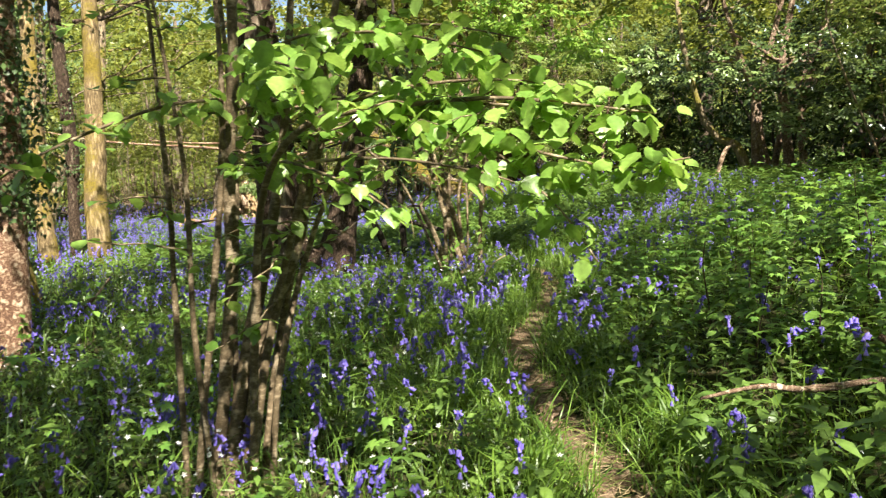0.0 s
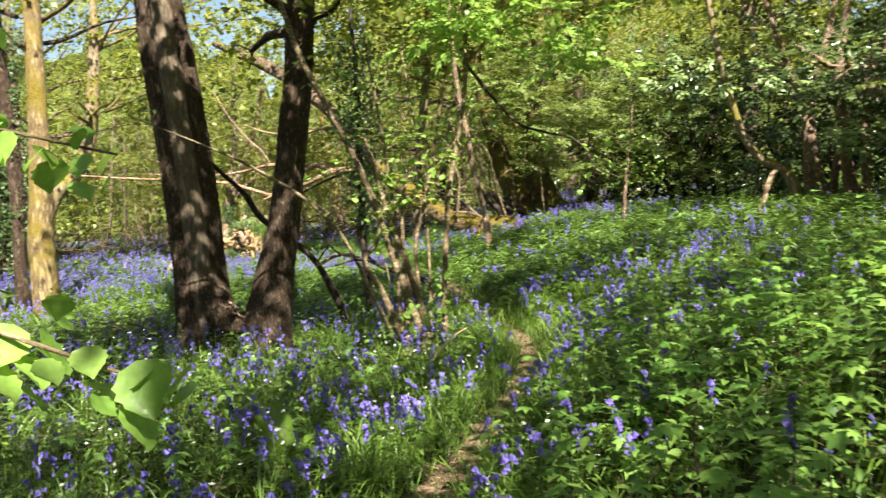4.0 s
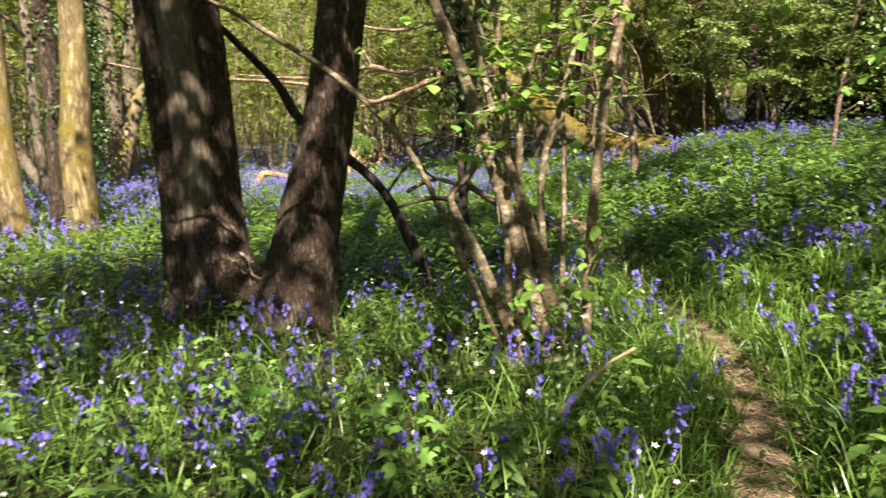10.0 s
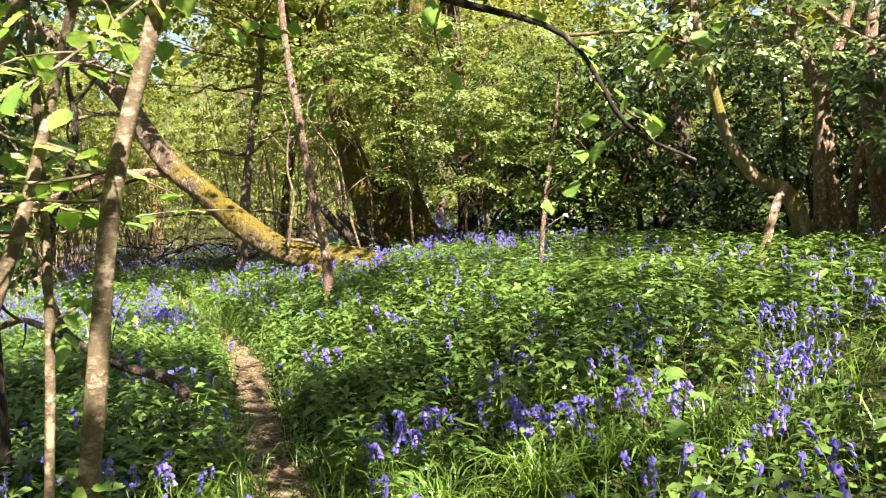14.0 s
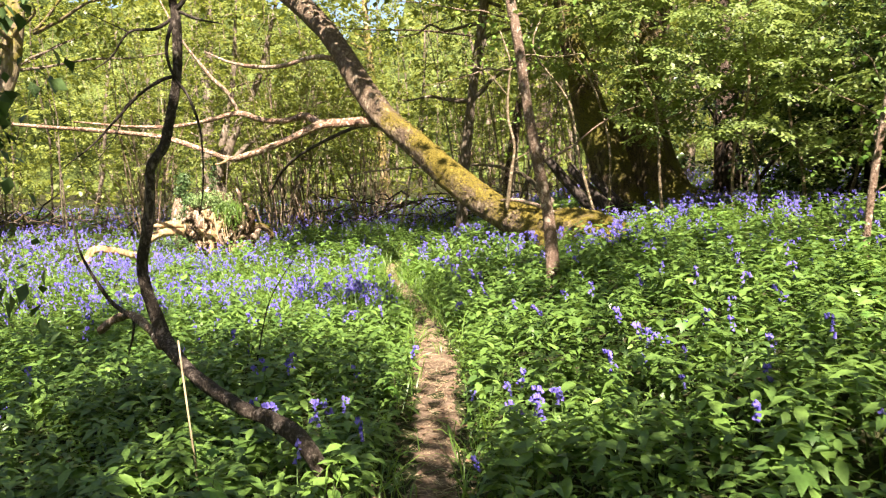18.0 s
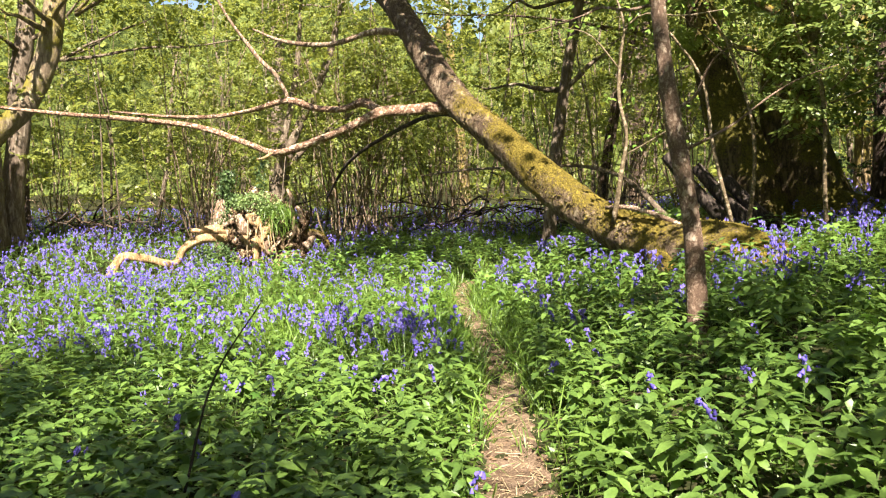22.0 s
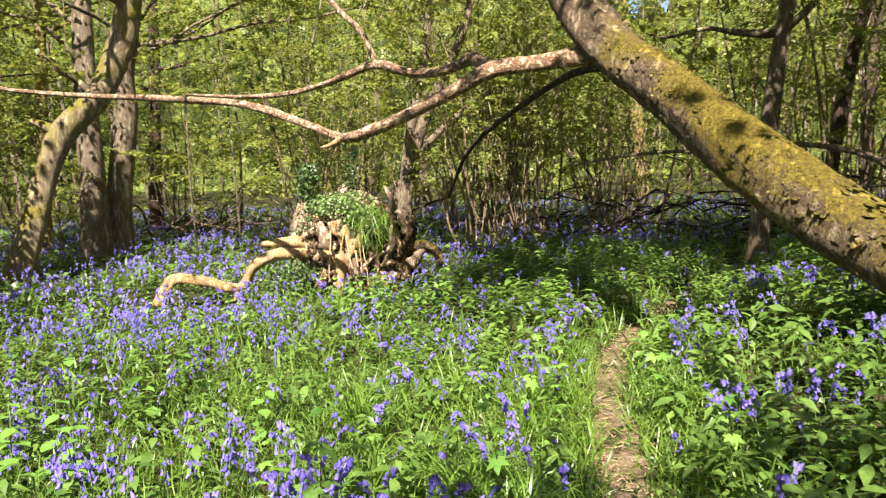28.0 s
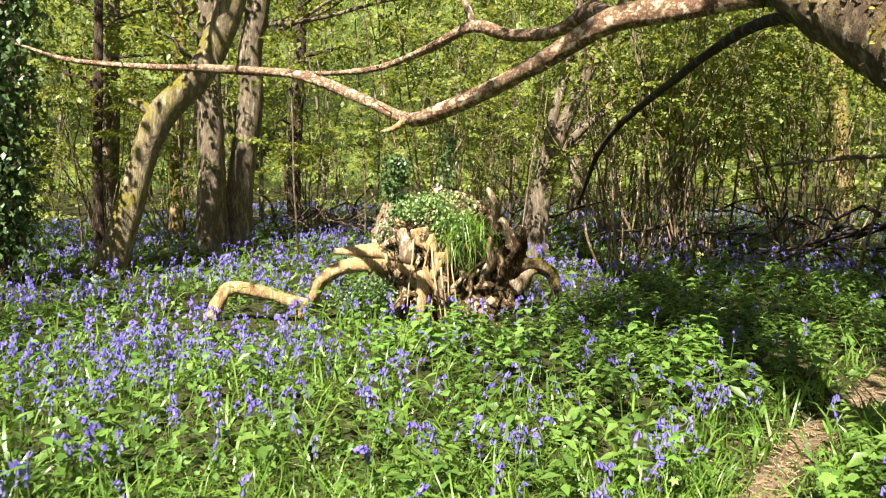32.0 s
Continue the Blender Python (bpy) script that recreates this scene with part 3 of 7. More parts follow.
part("root", tube([(-2.16, 0.42, 1.0, 0.1), (-2.05, 0.36, 0.62, 0.17), (-1.92, 0.32, 0.3, 0.2), (-1.8, 0.28, -0.05, 0.22)], 14, 5, 0.08, 15, 0, 0.01), bark_dark, twin, "root flare sweeping to the other trunk")
part("foot", tube([(-2.0, 0.5, -0.15, 0.3), (-1.9, 0.42, 0.12, 0.28), (-1.78, 0.33, 0.3, 0.2), (-1.7, 0.3, 0.42, 0.08)], 16, 4, 0.12, 5), bark_dark, twin, "mossy foot where both trunks join")

# the leaning mossy trunk over the trail, with its long dead branches
log_rows = [(2.75, 9.98, 0.62, 0.2), (2.25, 10.43, 0.72, 0.3), (1.66, 10.97, 0.78, 0.26), (1.09, 11.5, 1.0, 0.215), (0.43, 12.11, 1.49, 0.21), (-0.2, 12.7, 2.04, 0.21), (-0.8, 13.24, 2.55, 0.215),
            (-1.25, 13.65, 3.15, 0.2), (-1.97, 14.31, 4.22, 0.19), (-2.94, 15.2, 5.17, 0.18), (-4.26, 16.41, 6.11, 0.16), (-5.8, 17.8, 7.0, 0.1)]
log = thing("leaning_tree", "half-fallen tree trunk with yellow moss, leaning across the path", "tree", (2.25, 10.43, gz(2.25, 10.43)))
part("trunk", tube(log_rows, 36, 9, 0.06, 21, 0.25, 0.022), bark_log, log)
part("root", tube([(1.9, 10.7, 0.75, 0.2), (2.4, 10.25, 0.62, 0.17), (2.8, 9.95, 0.52, 0.12), (3.1, 9.75, 0.45, 0.05)], 10, 4, 0.15, 3), bark_log, log)
part("root", tube([(1.7, 10.8, 0.7, 0.2), (1.75, 10.45, 0.5, 0.14), (1.9, 10.1, 0.42, 0.07)], 10, 4, 0.15, 4), bark_log, log)
part("limb_stub", tube([(1.15, 11.2, 1.15, 0.02), (1.35, 11.0, 1.16, 0.028), (1.55, 10.85, 1.12, 0.026), (1.76, 10.75, 1.04, 0.024), (1.95, 10.65, 0.96, 0.016)], 10, 4, 0.1, 8), bark_dead, log, "thin broken limb lying on the moss")
part("shoot", tube([(1.23, 11.05, 1.0, 0.03), (1.31, 11.0, 1.55, 0.024), (1.36, 11.0, 1.92, 0.02), (1.28, 11.0, 2.33, 0.018), (1.3, 11.0, 2.75, 0.016), (1.33, 11.0, 3.07, 0.014), (1.2, 11.0, 3.5, 0.008)], 9, 5, 0.07, 9), bark_hazel, log, "slim shoot rising from the trunk")
for rows in ([(1.33, 11.0, 3.02, 0.012), (1.55, 10.95, 3.15, 0.01), (1.9, 10.9, 3.1, 0.008), (2.3, 10.8, 3.12, 0.005)], [(1.29, 11.0, 2.6, 0.01), (1.0, 10.95, 2.95, 0.007), (0.7, 10.9, 3.05, 0.004)], [(1.33, 11.0, 1.7, 0.009), (1.6, 10.9, 1.85, 0.007), (1.85, 10.85, 2.0, 0.004)]):
    part("twig", tube(rows, 6, 4, 0.06, 3), bark_hazel, log)
part("foliage", leaf_cloud(np.array([(1.5, 10.9, 3.1), (1.9, 10.9, 3.15), (2.3, 10.8, 3.1), (0.8, 10.9, 3.0), (1.8, 10.85, 2.0), (1.25, 11, 3.4), (1.3, 11, 2.3), (1.55, 10.9, 1.85)]), 0.35, 16, 0.06, LEAF6, r=np.random.default_rng(4), flat=0.3), leaf_hazel, log, kind="stuff")
mr = np.random.default_rng(55)
lp = spline(log_rows, 24)[:230]


def on_log(n, low, r):
    """Places spread over the trunk's skin, above the given slope, and the way out of it there."""
    k = r.integers(1, len(lp) - 1, n)
    along = lp[k + 1, :3] - lp[k - 1, :3]
    along /= np.linalg.norm(along, axis=1)[:, None]
    w = r.normal(0, 1, (n, 3))
    w[:, 2] += 0.6
    w -= along * np.sum(w * along, 1)[:, None]
    w /= np.linalg.norm(w, axis=1)[:, None]
    ok = w[:, 2] > low
    return (lp[k, :3] + w * lp[k, 3:4] * 0.99)[ok], w[ok], along[ok]


q, w, _ = on_log(9000, -0.1, mr)
blot = np.sin(5.1 * q[:, 0] + 2.0 * q[:, 2]) * np.sin(4.3 * q[:, 1] - 1.0) + mr.normal(0, 0.35, len(q)) + 0.5 * w[:, 2] > 0.25
blot &= (q[:, 2] < 2.5) | (mr.uniform(0, 1, len(q)) < 0.2)
q, w = q[blot], w[blot]
yaw = np.arctan2(-w[:, 0], w[:, 1]) + mr.normal(0, 0.7, len(q))
part("moss", scattered(LEAF2, q, turns(yaw, np.arcsin(np.clip(w[:, 2], -1, 1)) + mr.normal(-0.3, 0.4, len(q)), mr.normal(0, 0.6, len(q))), mr.uniform(0.012, 0.034, len(q))), moss_tuft, log, "ragged yellow-green moss", "stuff")
q, w, u = on_log(1500, -0.9, mr)
turn = np.stack([np.cross(u, w), u, w], 2)
part("flaking_bark", scattered((LEAF6[0] * (0.7, 1, 1), LEAF6[1]), q, turn @ turns(mr.normal(0, 0.5, len(q)), mr.normal(0.12, 0.12, len(q)), mr.normal(0, 0.15, len(q))), mr.uniform(0.03, 0.09, len(q))), bark_log, log, "lifting flakes of bark", "stuff")
branch_rows = [(-0.95, 13.3, 2.5, 0.1), (-1.47, 13.51, 2.5, 0.077), (-1.97, 13.53, 2.48, 0.069), (-2.39, 13.55, 2.31, 0.06), (-2.89, 13.58, 2.13, 0.058), (-3.43, 13.61, 1.97, 0.056), (-3.7, 13.62, 1.96, 0.052),
               (-4.12, 13.64, 2.12, 0.046), (-4.79, 13.67, 2.35, 0.04), (-5.35, 13.7, 2.45, 0.038), (-6.29, 13.75, 2.56, 0.036), (-7.43, 13.81, 2.68, 0.033), (-9.02, 13.89, 2.9, 0.026), (-10.44, 13.96, 3.24, 0.012)]
branch_low = part("branch", tube(branch_rows, 12, 4, 0.09, 31, 0, 0.04), bark_peel, log, "long bare branch with flaking reddish bark")
part("spur", tube([(-3.66, 13.6, 1.95, 0.03), (-3.78, 13.58, 1.88, 0.022), (-3.9, 13.57, 1.86, 0.012)], 8, 3), wood_bare, branch_low)
upper_rows = [(-1.95, 13.55, 2.48, 0.055), (-2.2, 13.85, 2.62, 0.07), (-2.45, 14.2, 2.7, 0.062), (-2.85, 14.38, 2.63, 0.052), (-3.34, 14.56, 2.69, 0.05), (-3.83, 14.74, 2.84, 0.048), (-4.47, 14.97, 2.75, 0.04), (-5.35, 15.3, 2.68, 0.034),
              (-6.35, 15.67, 2.73, 0.03), (-7.96, 16.26, 2.93, 0.014)]
branch_up = part("branch", tube(upper_rows, 12, 4, 0.09, 32, 0, 0.04), bark_peel, log)
part("twig", tube([(-3.83, 14.75, 2.84, 0.04), (-4.03, 14.8, 3.23, 0.037), (-4.32, 14.8, 3.52, 0.034), (-4.5, 14.8, 3.74, 0.03), (-4.9, 14.8, 4.3, 0.024), (-5.3, 14.8, 5.1, 0.012)], 9, 4, 0.08, 33), bark_dead, branch_up)
sr = np.random.default_rng(12)
for k in range(26):
    q = spline(branch_rows, 4)[2 + (49 * k) // 25]
    part("twig", tube(wild(q[:3], sr.normal(0, 0.1, 3) + np.array((0, 0, 0.05)), sr, 0.02, 0.4, 0.3, 0.008, 4), 4, 2), bark_dead, branch_low)
part("branch", tube([(-0.2, 12.9, 2.2, 0.045), (-1.2, 14.2, 2.5, 0.04), (-2.2, 15.4, 2.35, 0.035), (-3.4, 16.6, 1.9, 0.03), (-4.2, 17.6, 1.2, 0.02)], 8, 4, 0.08, 35), bark_black, log, "thin dark branch hanging behind")
part("branch", tube([(-1.5, 13.9, 3.6, 0.05), (-2.1, 13.9, 3.7, 0.045), (-2.9, 14.2, 3.6, 0.04), (-3.8, 14.6, 3.75, 0.03), (-4.6, 15.2, 4.1, 0.015)], 8, 4, 0.08, 36), bark_dead, log)

# slim upright sapling stem on the bank
sap_rows = [(1.69, 7.85, 0.45, 0.066), (1.65, 7.84, 1.13, 0.059), (1.54, 7.81, 1.74, 0.056), (1.45, 7.79, 2.3, 0.054), (1.39, 7.77, 2.8, 0.05), (1.31, 7.76, 3.29, 0.048), (1.24, 7.74, 4.03, 0.04), (1.2, 7.7, 5.2, 0.03), (1.3, 7.6, 6.5, 0.02)]
sapling = thing("sapling", "slim reddish sapling stem standing on the bank of mercury", "tree", (1.69, 7.85, gz(1.69, 7.85)))
part("trunk", tube(rooted(sap_rows, 0.2, 1.25), 16, 6, 0.06, 41, 0.25, 0.012), bark_sap, sapling)
for k, (z, dx, dy, dz, ln) in enumerate([(1.62, 0.9, 0.2, 0.6, 1.0), (1.9, 0.5, -0.3, 0.55, 0.9), (2.6, -0.9, 0.1, 0.1, 1.2), (3.1, -0.8, -0.3, 0.3, 1.0), (3.6, 0.8, 0.3, 0.3, 1.2)]):
    limb = part("twig", tube(wild((1.58 - 0.1 * (z - 1.6), 7.81, z), (dx * ln, dy * ln, dz * ln), sr, 0.05, 0.3, 0.2, 0.012), 6, 3), bark_sap, sapling)
part("foliage", leaf_cloud(ball(26, (1.5, 7.8, 3.6), (0.9, 0.8, 0.9), sr), 0.25, 6, 0.07, LEAF6, r=sr), leaf_hazel, sapling, kind="stuff")

# big mossy double trunk behind the bank
big_left = tall([(3.3, 13.42, 0.75, 0.42), (3.0, 13.4, 1.6, 0.33), (2.73, 13.4, 2.3, 0.29), (2.48, 13.35, 3.2, 0.22), (2.25, 13.4, 4.4, 0.17), (2.15, 13.4, 5.6, 0.15)], 10, 0.06, (-0.3, 0.3))
big_right = tall([(3.9, 13.4, 0.75, 0.46), (3.64, 13.4, 1.73, 0.4), (3.52, 13.4, 2.45, 0.39), (3.55, 13.37, 3.1, 0.31), (3.8, 13.35, 4.2, 0.24), (4.1, 13.3, 6.0, 0.19)], 11, 0.06, (0.4, 0.2))
big = tree("old_tree", "huge old tree with two mossy trunks and a dark hollow between", [big_left, big_right], bark_old,
           [((3.2, 13.6, 8.5), (2.6, 2.2, 1.6), 60, 26)], limbs=4, seed=5, sides=22, flare=0.45, limb_from=0.6)
part("root", tube([(3.6, 13.2, 1.0, 0.34), (4.2, 12.9, 0.92, 0.3), (4.9, 12.7, 0.84, 0.22), (5.6, 12.6, 0.7, 0.1)], 14, 4, 0.12, 6), bark_old, big, "thick mossy root running along the ground")
part("root", tube([(2.9, 13.3, 1.2, 0.16), (2.5, 13.0, 0.85, 0.15), (2.1, 12.8, 0.6, 0.1)], 12, 4, 0.12, 7), bark_old, big)
for k in range(3):
    part("fallen_stem", tube([(1.9 + 0.35 * k, 12.6, 1.75 - 0.15 * k, 0.07), (2.3 + 0.33 * k, 12.5, 1.25 - 0.1 * k, 0.085), (2.8 + 0.3 * k, 12.4, 0.7, 0.1)], 10, 4, 0.08, 50 + k), bark_black, big)

# many-stemmed tree on the bank among evergreens
fork_stems = [[(7.03, 5.34, 0.75, 0.15), (6.8, 5.4, 1.55, 0.117), (6.43, 5.49, 1.78, 0.103), (6.16, 5.55, 2.17, 0.096), (6.01, 5.59, 2.66, 0.082), (5.79, 5.64, 3.68, 0.068), (5.6, 5.7, 5.2, 0.05)],
              [(7.17, 5.31, 0.75, 0.13), (7.14, 5.32, 1.88, 0.103), (7.17, 5.31, 2.7, 0.089), (7.44, 5.25, 3.51, 0.075), (7.8, 5.18, 4.9, 0.05)],
              [(7.44, 5.25, 0.75, 0.15), (7.24, 5.3, 1.67, 0.117), (7.17, 5.31, 2.56, 0.096), (6.85, 5.39, 3.52, 0.075), (6.5, 5.5, 4.9, 0.055)],
              [(7.84, 5.15, 0.75, 0.15), (7.71, 5.18, 2.21, 0.117), (7.68, 5.19, 3.23, 0.102), (7.95, 5.13, 4.8, 0.07)],
              [(8.11, 5.09, 0.75, 0.11), (8.04, 5.1, 2.2, 0.096), (8.29, 5.04, 3.21, 0.082), (8.8, 5.0, 4.8, 0.05)],
              [(7.6, 5.5, 0.75, 0.1), (7.9, 5.6, 2.0, 0.08), (8.5, 5.7, 3.2, 0.06), (9.2, 5.8, 4.6, 0.04)]]
fork_stems = [[(x, y, z, r * 0.78) for x, y, z, r in rows] for rows in fork_stems]
fork = tree("multi_stem_tree", "old coppiced tree with many curving brown stems among evergreens", fork_stems[1:], bark_sap,
            [((7.2, 6.6, 6.4), (2.0, 1.4, 1.0), 18, 26)], limbs=2, seed=8, sides=12, limb_from=0.5, limb_len=1.6)
part("trunk", tube(rooted(fork_stems[0]), 14, 5, 0.05, 8, 0.3, 0.012), bark_lichen, fork, "pale mossy stem bent like a hook")
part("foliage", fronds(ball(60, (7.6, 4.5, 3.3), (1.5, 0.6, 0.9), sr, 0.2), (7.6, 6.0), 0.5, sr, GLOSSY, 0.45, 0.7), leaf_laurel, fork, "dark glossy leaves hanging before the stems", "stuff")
# the paler leaf colour here stands in for sun on the glossy leaves
part("foliage", fronds(np.vstack([ball(18, (6.3, 5.0, 3.3), (0.9, 0.4, 0.35), sr, 0.2), ball(26, (7.6, 4.5, 2.2), (0.8, 0.3, 0.35), sr, 0.2), ball(16, (5.4, 5.6, 3.6), (0.9, 0.5, 0.6), sr, 0.2)]), (6.8, 6.0), 0.46, sr, GLOSSY, 0.3, 0.7), leaf_ivy_sunny, fork, "leaves before the stems in a pale colour for sunlight", "stuff")
part("prop", tube([(5.98, 4.83, 0.72, 0.05), (6.24, 4.9, 1.4, 0.046), (6.6, 5.2, 1.7, 0.042)], 9, 4, 0.08, 9), bark_dead, fork, "dead pole leaning on the stem")
for k in range(8):
    a = sr.uniform(-0.5, 0.7)
    part("dead_branch", tube(wild((7.0 + 0.25 * k, 5.0, 2.6 + 0.2 * (k % 4)), (math.sin(a) * 1.6, -0.6, 1.1), sr, 0.4, 0.4, 0.3, 0.022), 6, 3), bark_dead, fork)

small_sap = thing("sapling", "thin young stem with fresh leaves on the bank", "tree", (4.12, 6.41, gz(4.12, 6.41)))
part("trunk", tube(rooted([(4.12, 6.41, 0.75, 0.034), (4.18, 6.4, 1.41, 0.03), (4.25, 6.38, 1.94, 0.026), (4.34, 6.36, 2.52, 0.022), (4.42, 6.36, 3.2, 0.012)], 0.15), 10, 5, 0.06, 61), bark_sap, small_sap)
for k in range(5):
    a = k * 1.3
    part("twig", tube(wild((4.2, 6.39, 1.3 + 0.3 * k), (math.cos(a) * 0.6, math.sin(a) * 0.4, 0.35), sr, 0, 0.2, 0.3, 0.007), 5, 3), bark_sap, small_sap)
part("foliage", leaf_cloud(ball(34, (4.3, 6.3, 2.0), (0.7, 0.6, 0.9), sr), 0.2, 7, 0.06, LEAF6, r=sr), leaf_hazel, small_sap, kind="stuff")

# mossy trees of the left meadow
lit = [[(-5.15, -0.94, 0.1, 0.2), (-5.24, -0.97, 0.8, 0.185), (-5.27, -0.98, 1.48, 0.16), (-5.31, -1.0, 2.15, 0.139), (-5.33, -1.0, 3.2, 0.12)],
       [(-8.93, 3.49, 0.1, 0.17), (-8.89, 3.51, 1.43, 0.15), (-8.85, 3.52, 2.67, 0.138), (-8.82, 3.53, 4.6, 0.11)],
       [(-12.54, 9.72, -0.05, 0.2), (-12.84, 9.61, 1.48, 0.18), (-13.1, 9.51, 3.08, 0.165), (-13.3, 9.42, 5.8, 0.13)],
       [(-7.39, 5.76, 0.1, 0.2), (-7.42, 5.75, 1.37, 0.162), (-7.4, 5.76, 2.77, 0.141), (-7.35, 5.77, 5.2, 0.12)],
       [(-6.47, 5.97, 0.1, 0.23), (-6.45, 5.98, 1.35, 0.205), (-6.36, 6.01, 2.28, 0.185), (-6.25, 6.06, 5.0, 0.15)],
       [(-7.05, 6.3, 0.1, 0.14), (-7.02, 6.32, 1.06, 0.115), (-6.95, 6.34, 2.32, 0.13), (-7.02, 6.32, 5.1, 0.11)],
       [(-15.42, 14.92, 0.05, 0.26), (-15.48, 14.89, 3.01, 0.2), (-15.52, 14.88, 6.4, 0.17)],
       [(-15.8, 16.42, 0.05, 0.18), (-15.75, 16.44, 3.08, 0.165), (-15.72, 16.45, 6.7, 0.14)],
       [(-4.1, -3.7, 0.1, 0.17), (-4.02, -3.71, 1.17, 0.14), (-3.97, -3.71, 2.11, 0.14), (-3.9, -3.7, 3.2, 0.12)]]
names = ["mossy trunk with a green mossy foot at the meadow's edge", "straight pale trunk, yellow with lichen, broken stub at its foot", "pale leaning trunk wrapped in ivy, sunlit meadow", "upright trunk with olive moss on its shaded side",
         "stout mossy trunk, warm yellow in the sun", "dark slender trunk beside two mossy trunks", "grey trunk standing far back in the bluebells", "thin grey trunk far back in the bluebells", "rough pale trunk overgrown with ivy leaves"]
left_trees = []
for k, rows in enumerate(lit):
    n = 4 if k in (0, 1, 3, 4, 5) else 20
    top = tall(rows, 9 + (k * 7 % 4), 0.05, (0.3 * ((k % 3) - 1), 0.2))
    left_trees.append(tree("tree", names[k], [top], bark_dark if k == 5 else bark_grey if k in (6, 7) else bark_peel if k == 8 else bark_pale, [((-3.6, -4.6, 6.6), (1.4, 1.2, 0.9), 24, 26)] if k == 8 else [((top[-1][0], top[-1][1], top[-1][2] - 0.6), (1.9, 1.9, 1.4), n, 26)],
                           limbs=4, seed=200 + 9 * k, sides=18 if k in (0, 8) else 14, limb_from=0.5, group="trees of the left meadow"))
part("stub", tube([(-8.8, 3.35, 0.0, 0.09), (-8.72, 3.3, 0.35, 0.08), (-8.7, 3.28, 0.62, 0.05)], 9, 4, 0.15, 3), bark_dark, left_trees[1], "broken dark stub")
ivy_on(lit[2], 230, leaf_ivy_sunny, 0.085, left_trees[2], "ivy in a pale sunlit colour", sr, 0.0, 6.0, 0.07)
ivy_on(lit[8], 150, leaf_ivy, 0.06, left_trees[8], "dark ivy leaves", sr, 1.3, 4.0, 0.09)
ivy_on(lit[5], 60, leaf_ivy, 0.06, left_trees[5], "thin ivy on the trunk", sr, 1.3, 5.0, 0.04)
ivy_on(lit[0], 40, leaf_ivy, 0.05, left_trees[0], "a few ivy leaves", sr, 0.1, 1.6, 0.03)

# trees past the stump
lean_rows = [(-11.33, 15.71, 0.05, 0.24), (-11.04, 15.91, 1.07, 0.205), (-10.85, 16.04, 1.82, 0.2), (-10.58, 16.22, 2.51, 0.22), (-10.09, 16.55, 3.09, 0.2), (-9.74, 16.79, 3.99, 0.21), (-9.58, 16.89, 4.8, 0.2), (-9.4, 17.0, 6.3, 0.17), (-9.2, 17.1, 9, 0.06)]
lean_tree = tree("leaning_tree", "pale bent tree with a mossy elbow, standing in bluebells", [lean_rows], bark_lichen, [((-9.2, 17.1, 9), (2, 2, 1.4), 24, 26)], limbs=4, seed=70, sides=18, limb_from=0.62)
part("spur", tube([(-10.6, 16.15, 2.45, 0.09), (-10.75, 16.0, 2.6, 0.08), (-10.95, 15.9, 2.7, 0.05)], 9, 3, 0.1, 2), bark_lichen, lean_tree)
for k, rows in enumerate([[(-12.94, 18.91, 0.05, 0.32), (-12.91, 18.92, 1.87, 0.25), (-12.93, 18.91, 3.63, 0.22), (-12.89, 18.94, 5.36, 0.2), (-12.8, 19, 9.5, 0.08)],
                          [(-13.0, 19.6, 0.05, 0.33), (-12.96, 19.63, 1.25, 0.28), (-12.73, 19.78, 3.08, 0.245), (-12.73, 19.78, 4.04, 0.23), (-12.52, 19.92, 5.47, 0.21), (-12.3, 20.1, 9.5, 0.08)]]):
    tree("tree", "brown trunk rough with burrs, in the bluebells behind the bent tree", [rows], bark_grey, [((rows[-1][0], rows[-1][1], 9), (2, 2, 1.5), 26, 26)], limbs=5, seed=80 + k, sides=16, limb_from=0.5, group="pair of brown trunks")

# ---- shrubs and dead wood along the trail ----


def leafy_twigs(parent, starts, r, bark, leaf_size, shape, per=7, length=0.5, droop=0.25):
    """Side twigs with leaves set along them; leaves joined into one part."""
    geos = []
    for q in starts:
        a = r.uniform(0, 6.283)
        ln = length * r.uniform(0.5, 1.2)
        if abs(q[0] + math.cos(a) * ln - trail_x(q[1] + math.sin(a) * ln)) < 0.5 and q[2] < 2.2:      # none over the trail
            a += math.pi
        row = wild(q[:3], (math.cos(a) * ln, math.sin(a) * ln, ln * r.uniform(-0.15, 0.4)), r, droop * ln * 0.5, 0.25, 0.25, min(0.006, q[3] * 0.6))
        part("twig", tube(row, 4, 2, 0.0, 1), bark, parent)
        p = spline(row, 3)[:, :3]
        at = p[r.integers(2, len(p), per)]
        geos.append(scattered(shape, at, turns(r.uniform(0, 6.283, per), r.normal(-droop, 0.35, per), r.normal(0, 0.35, per)), leaf_size * r.uniform(0.6, 1.2, per)))
    return geos


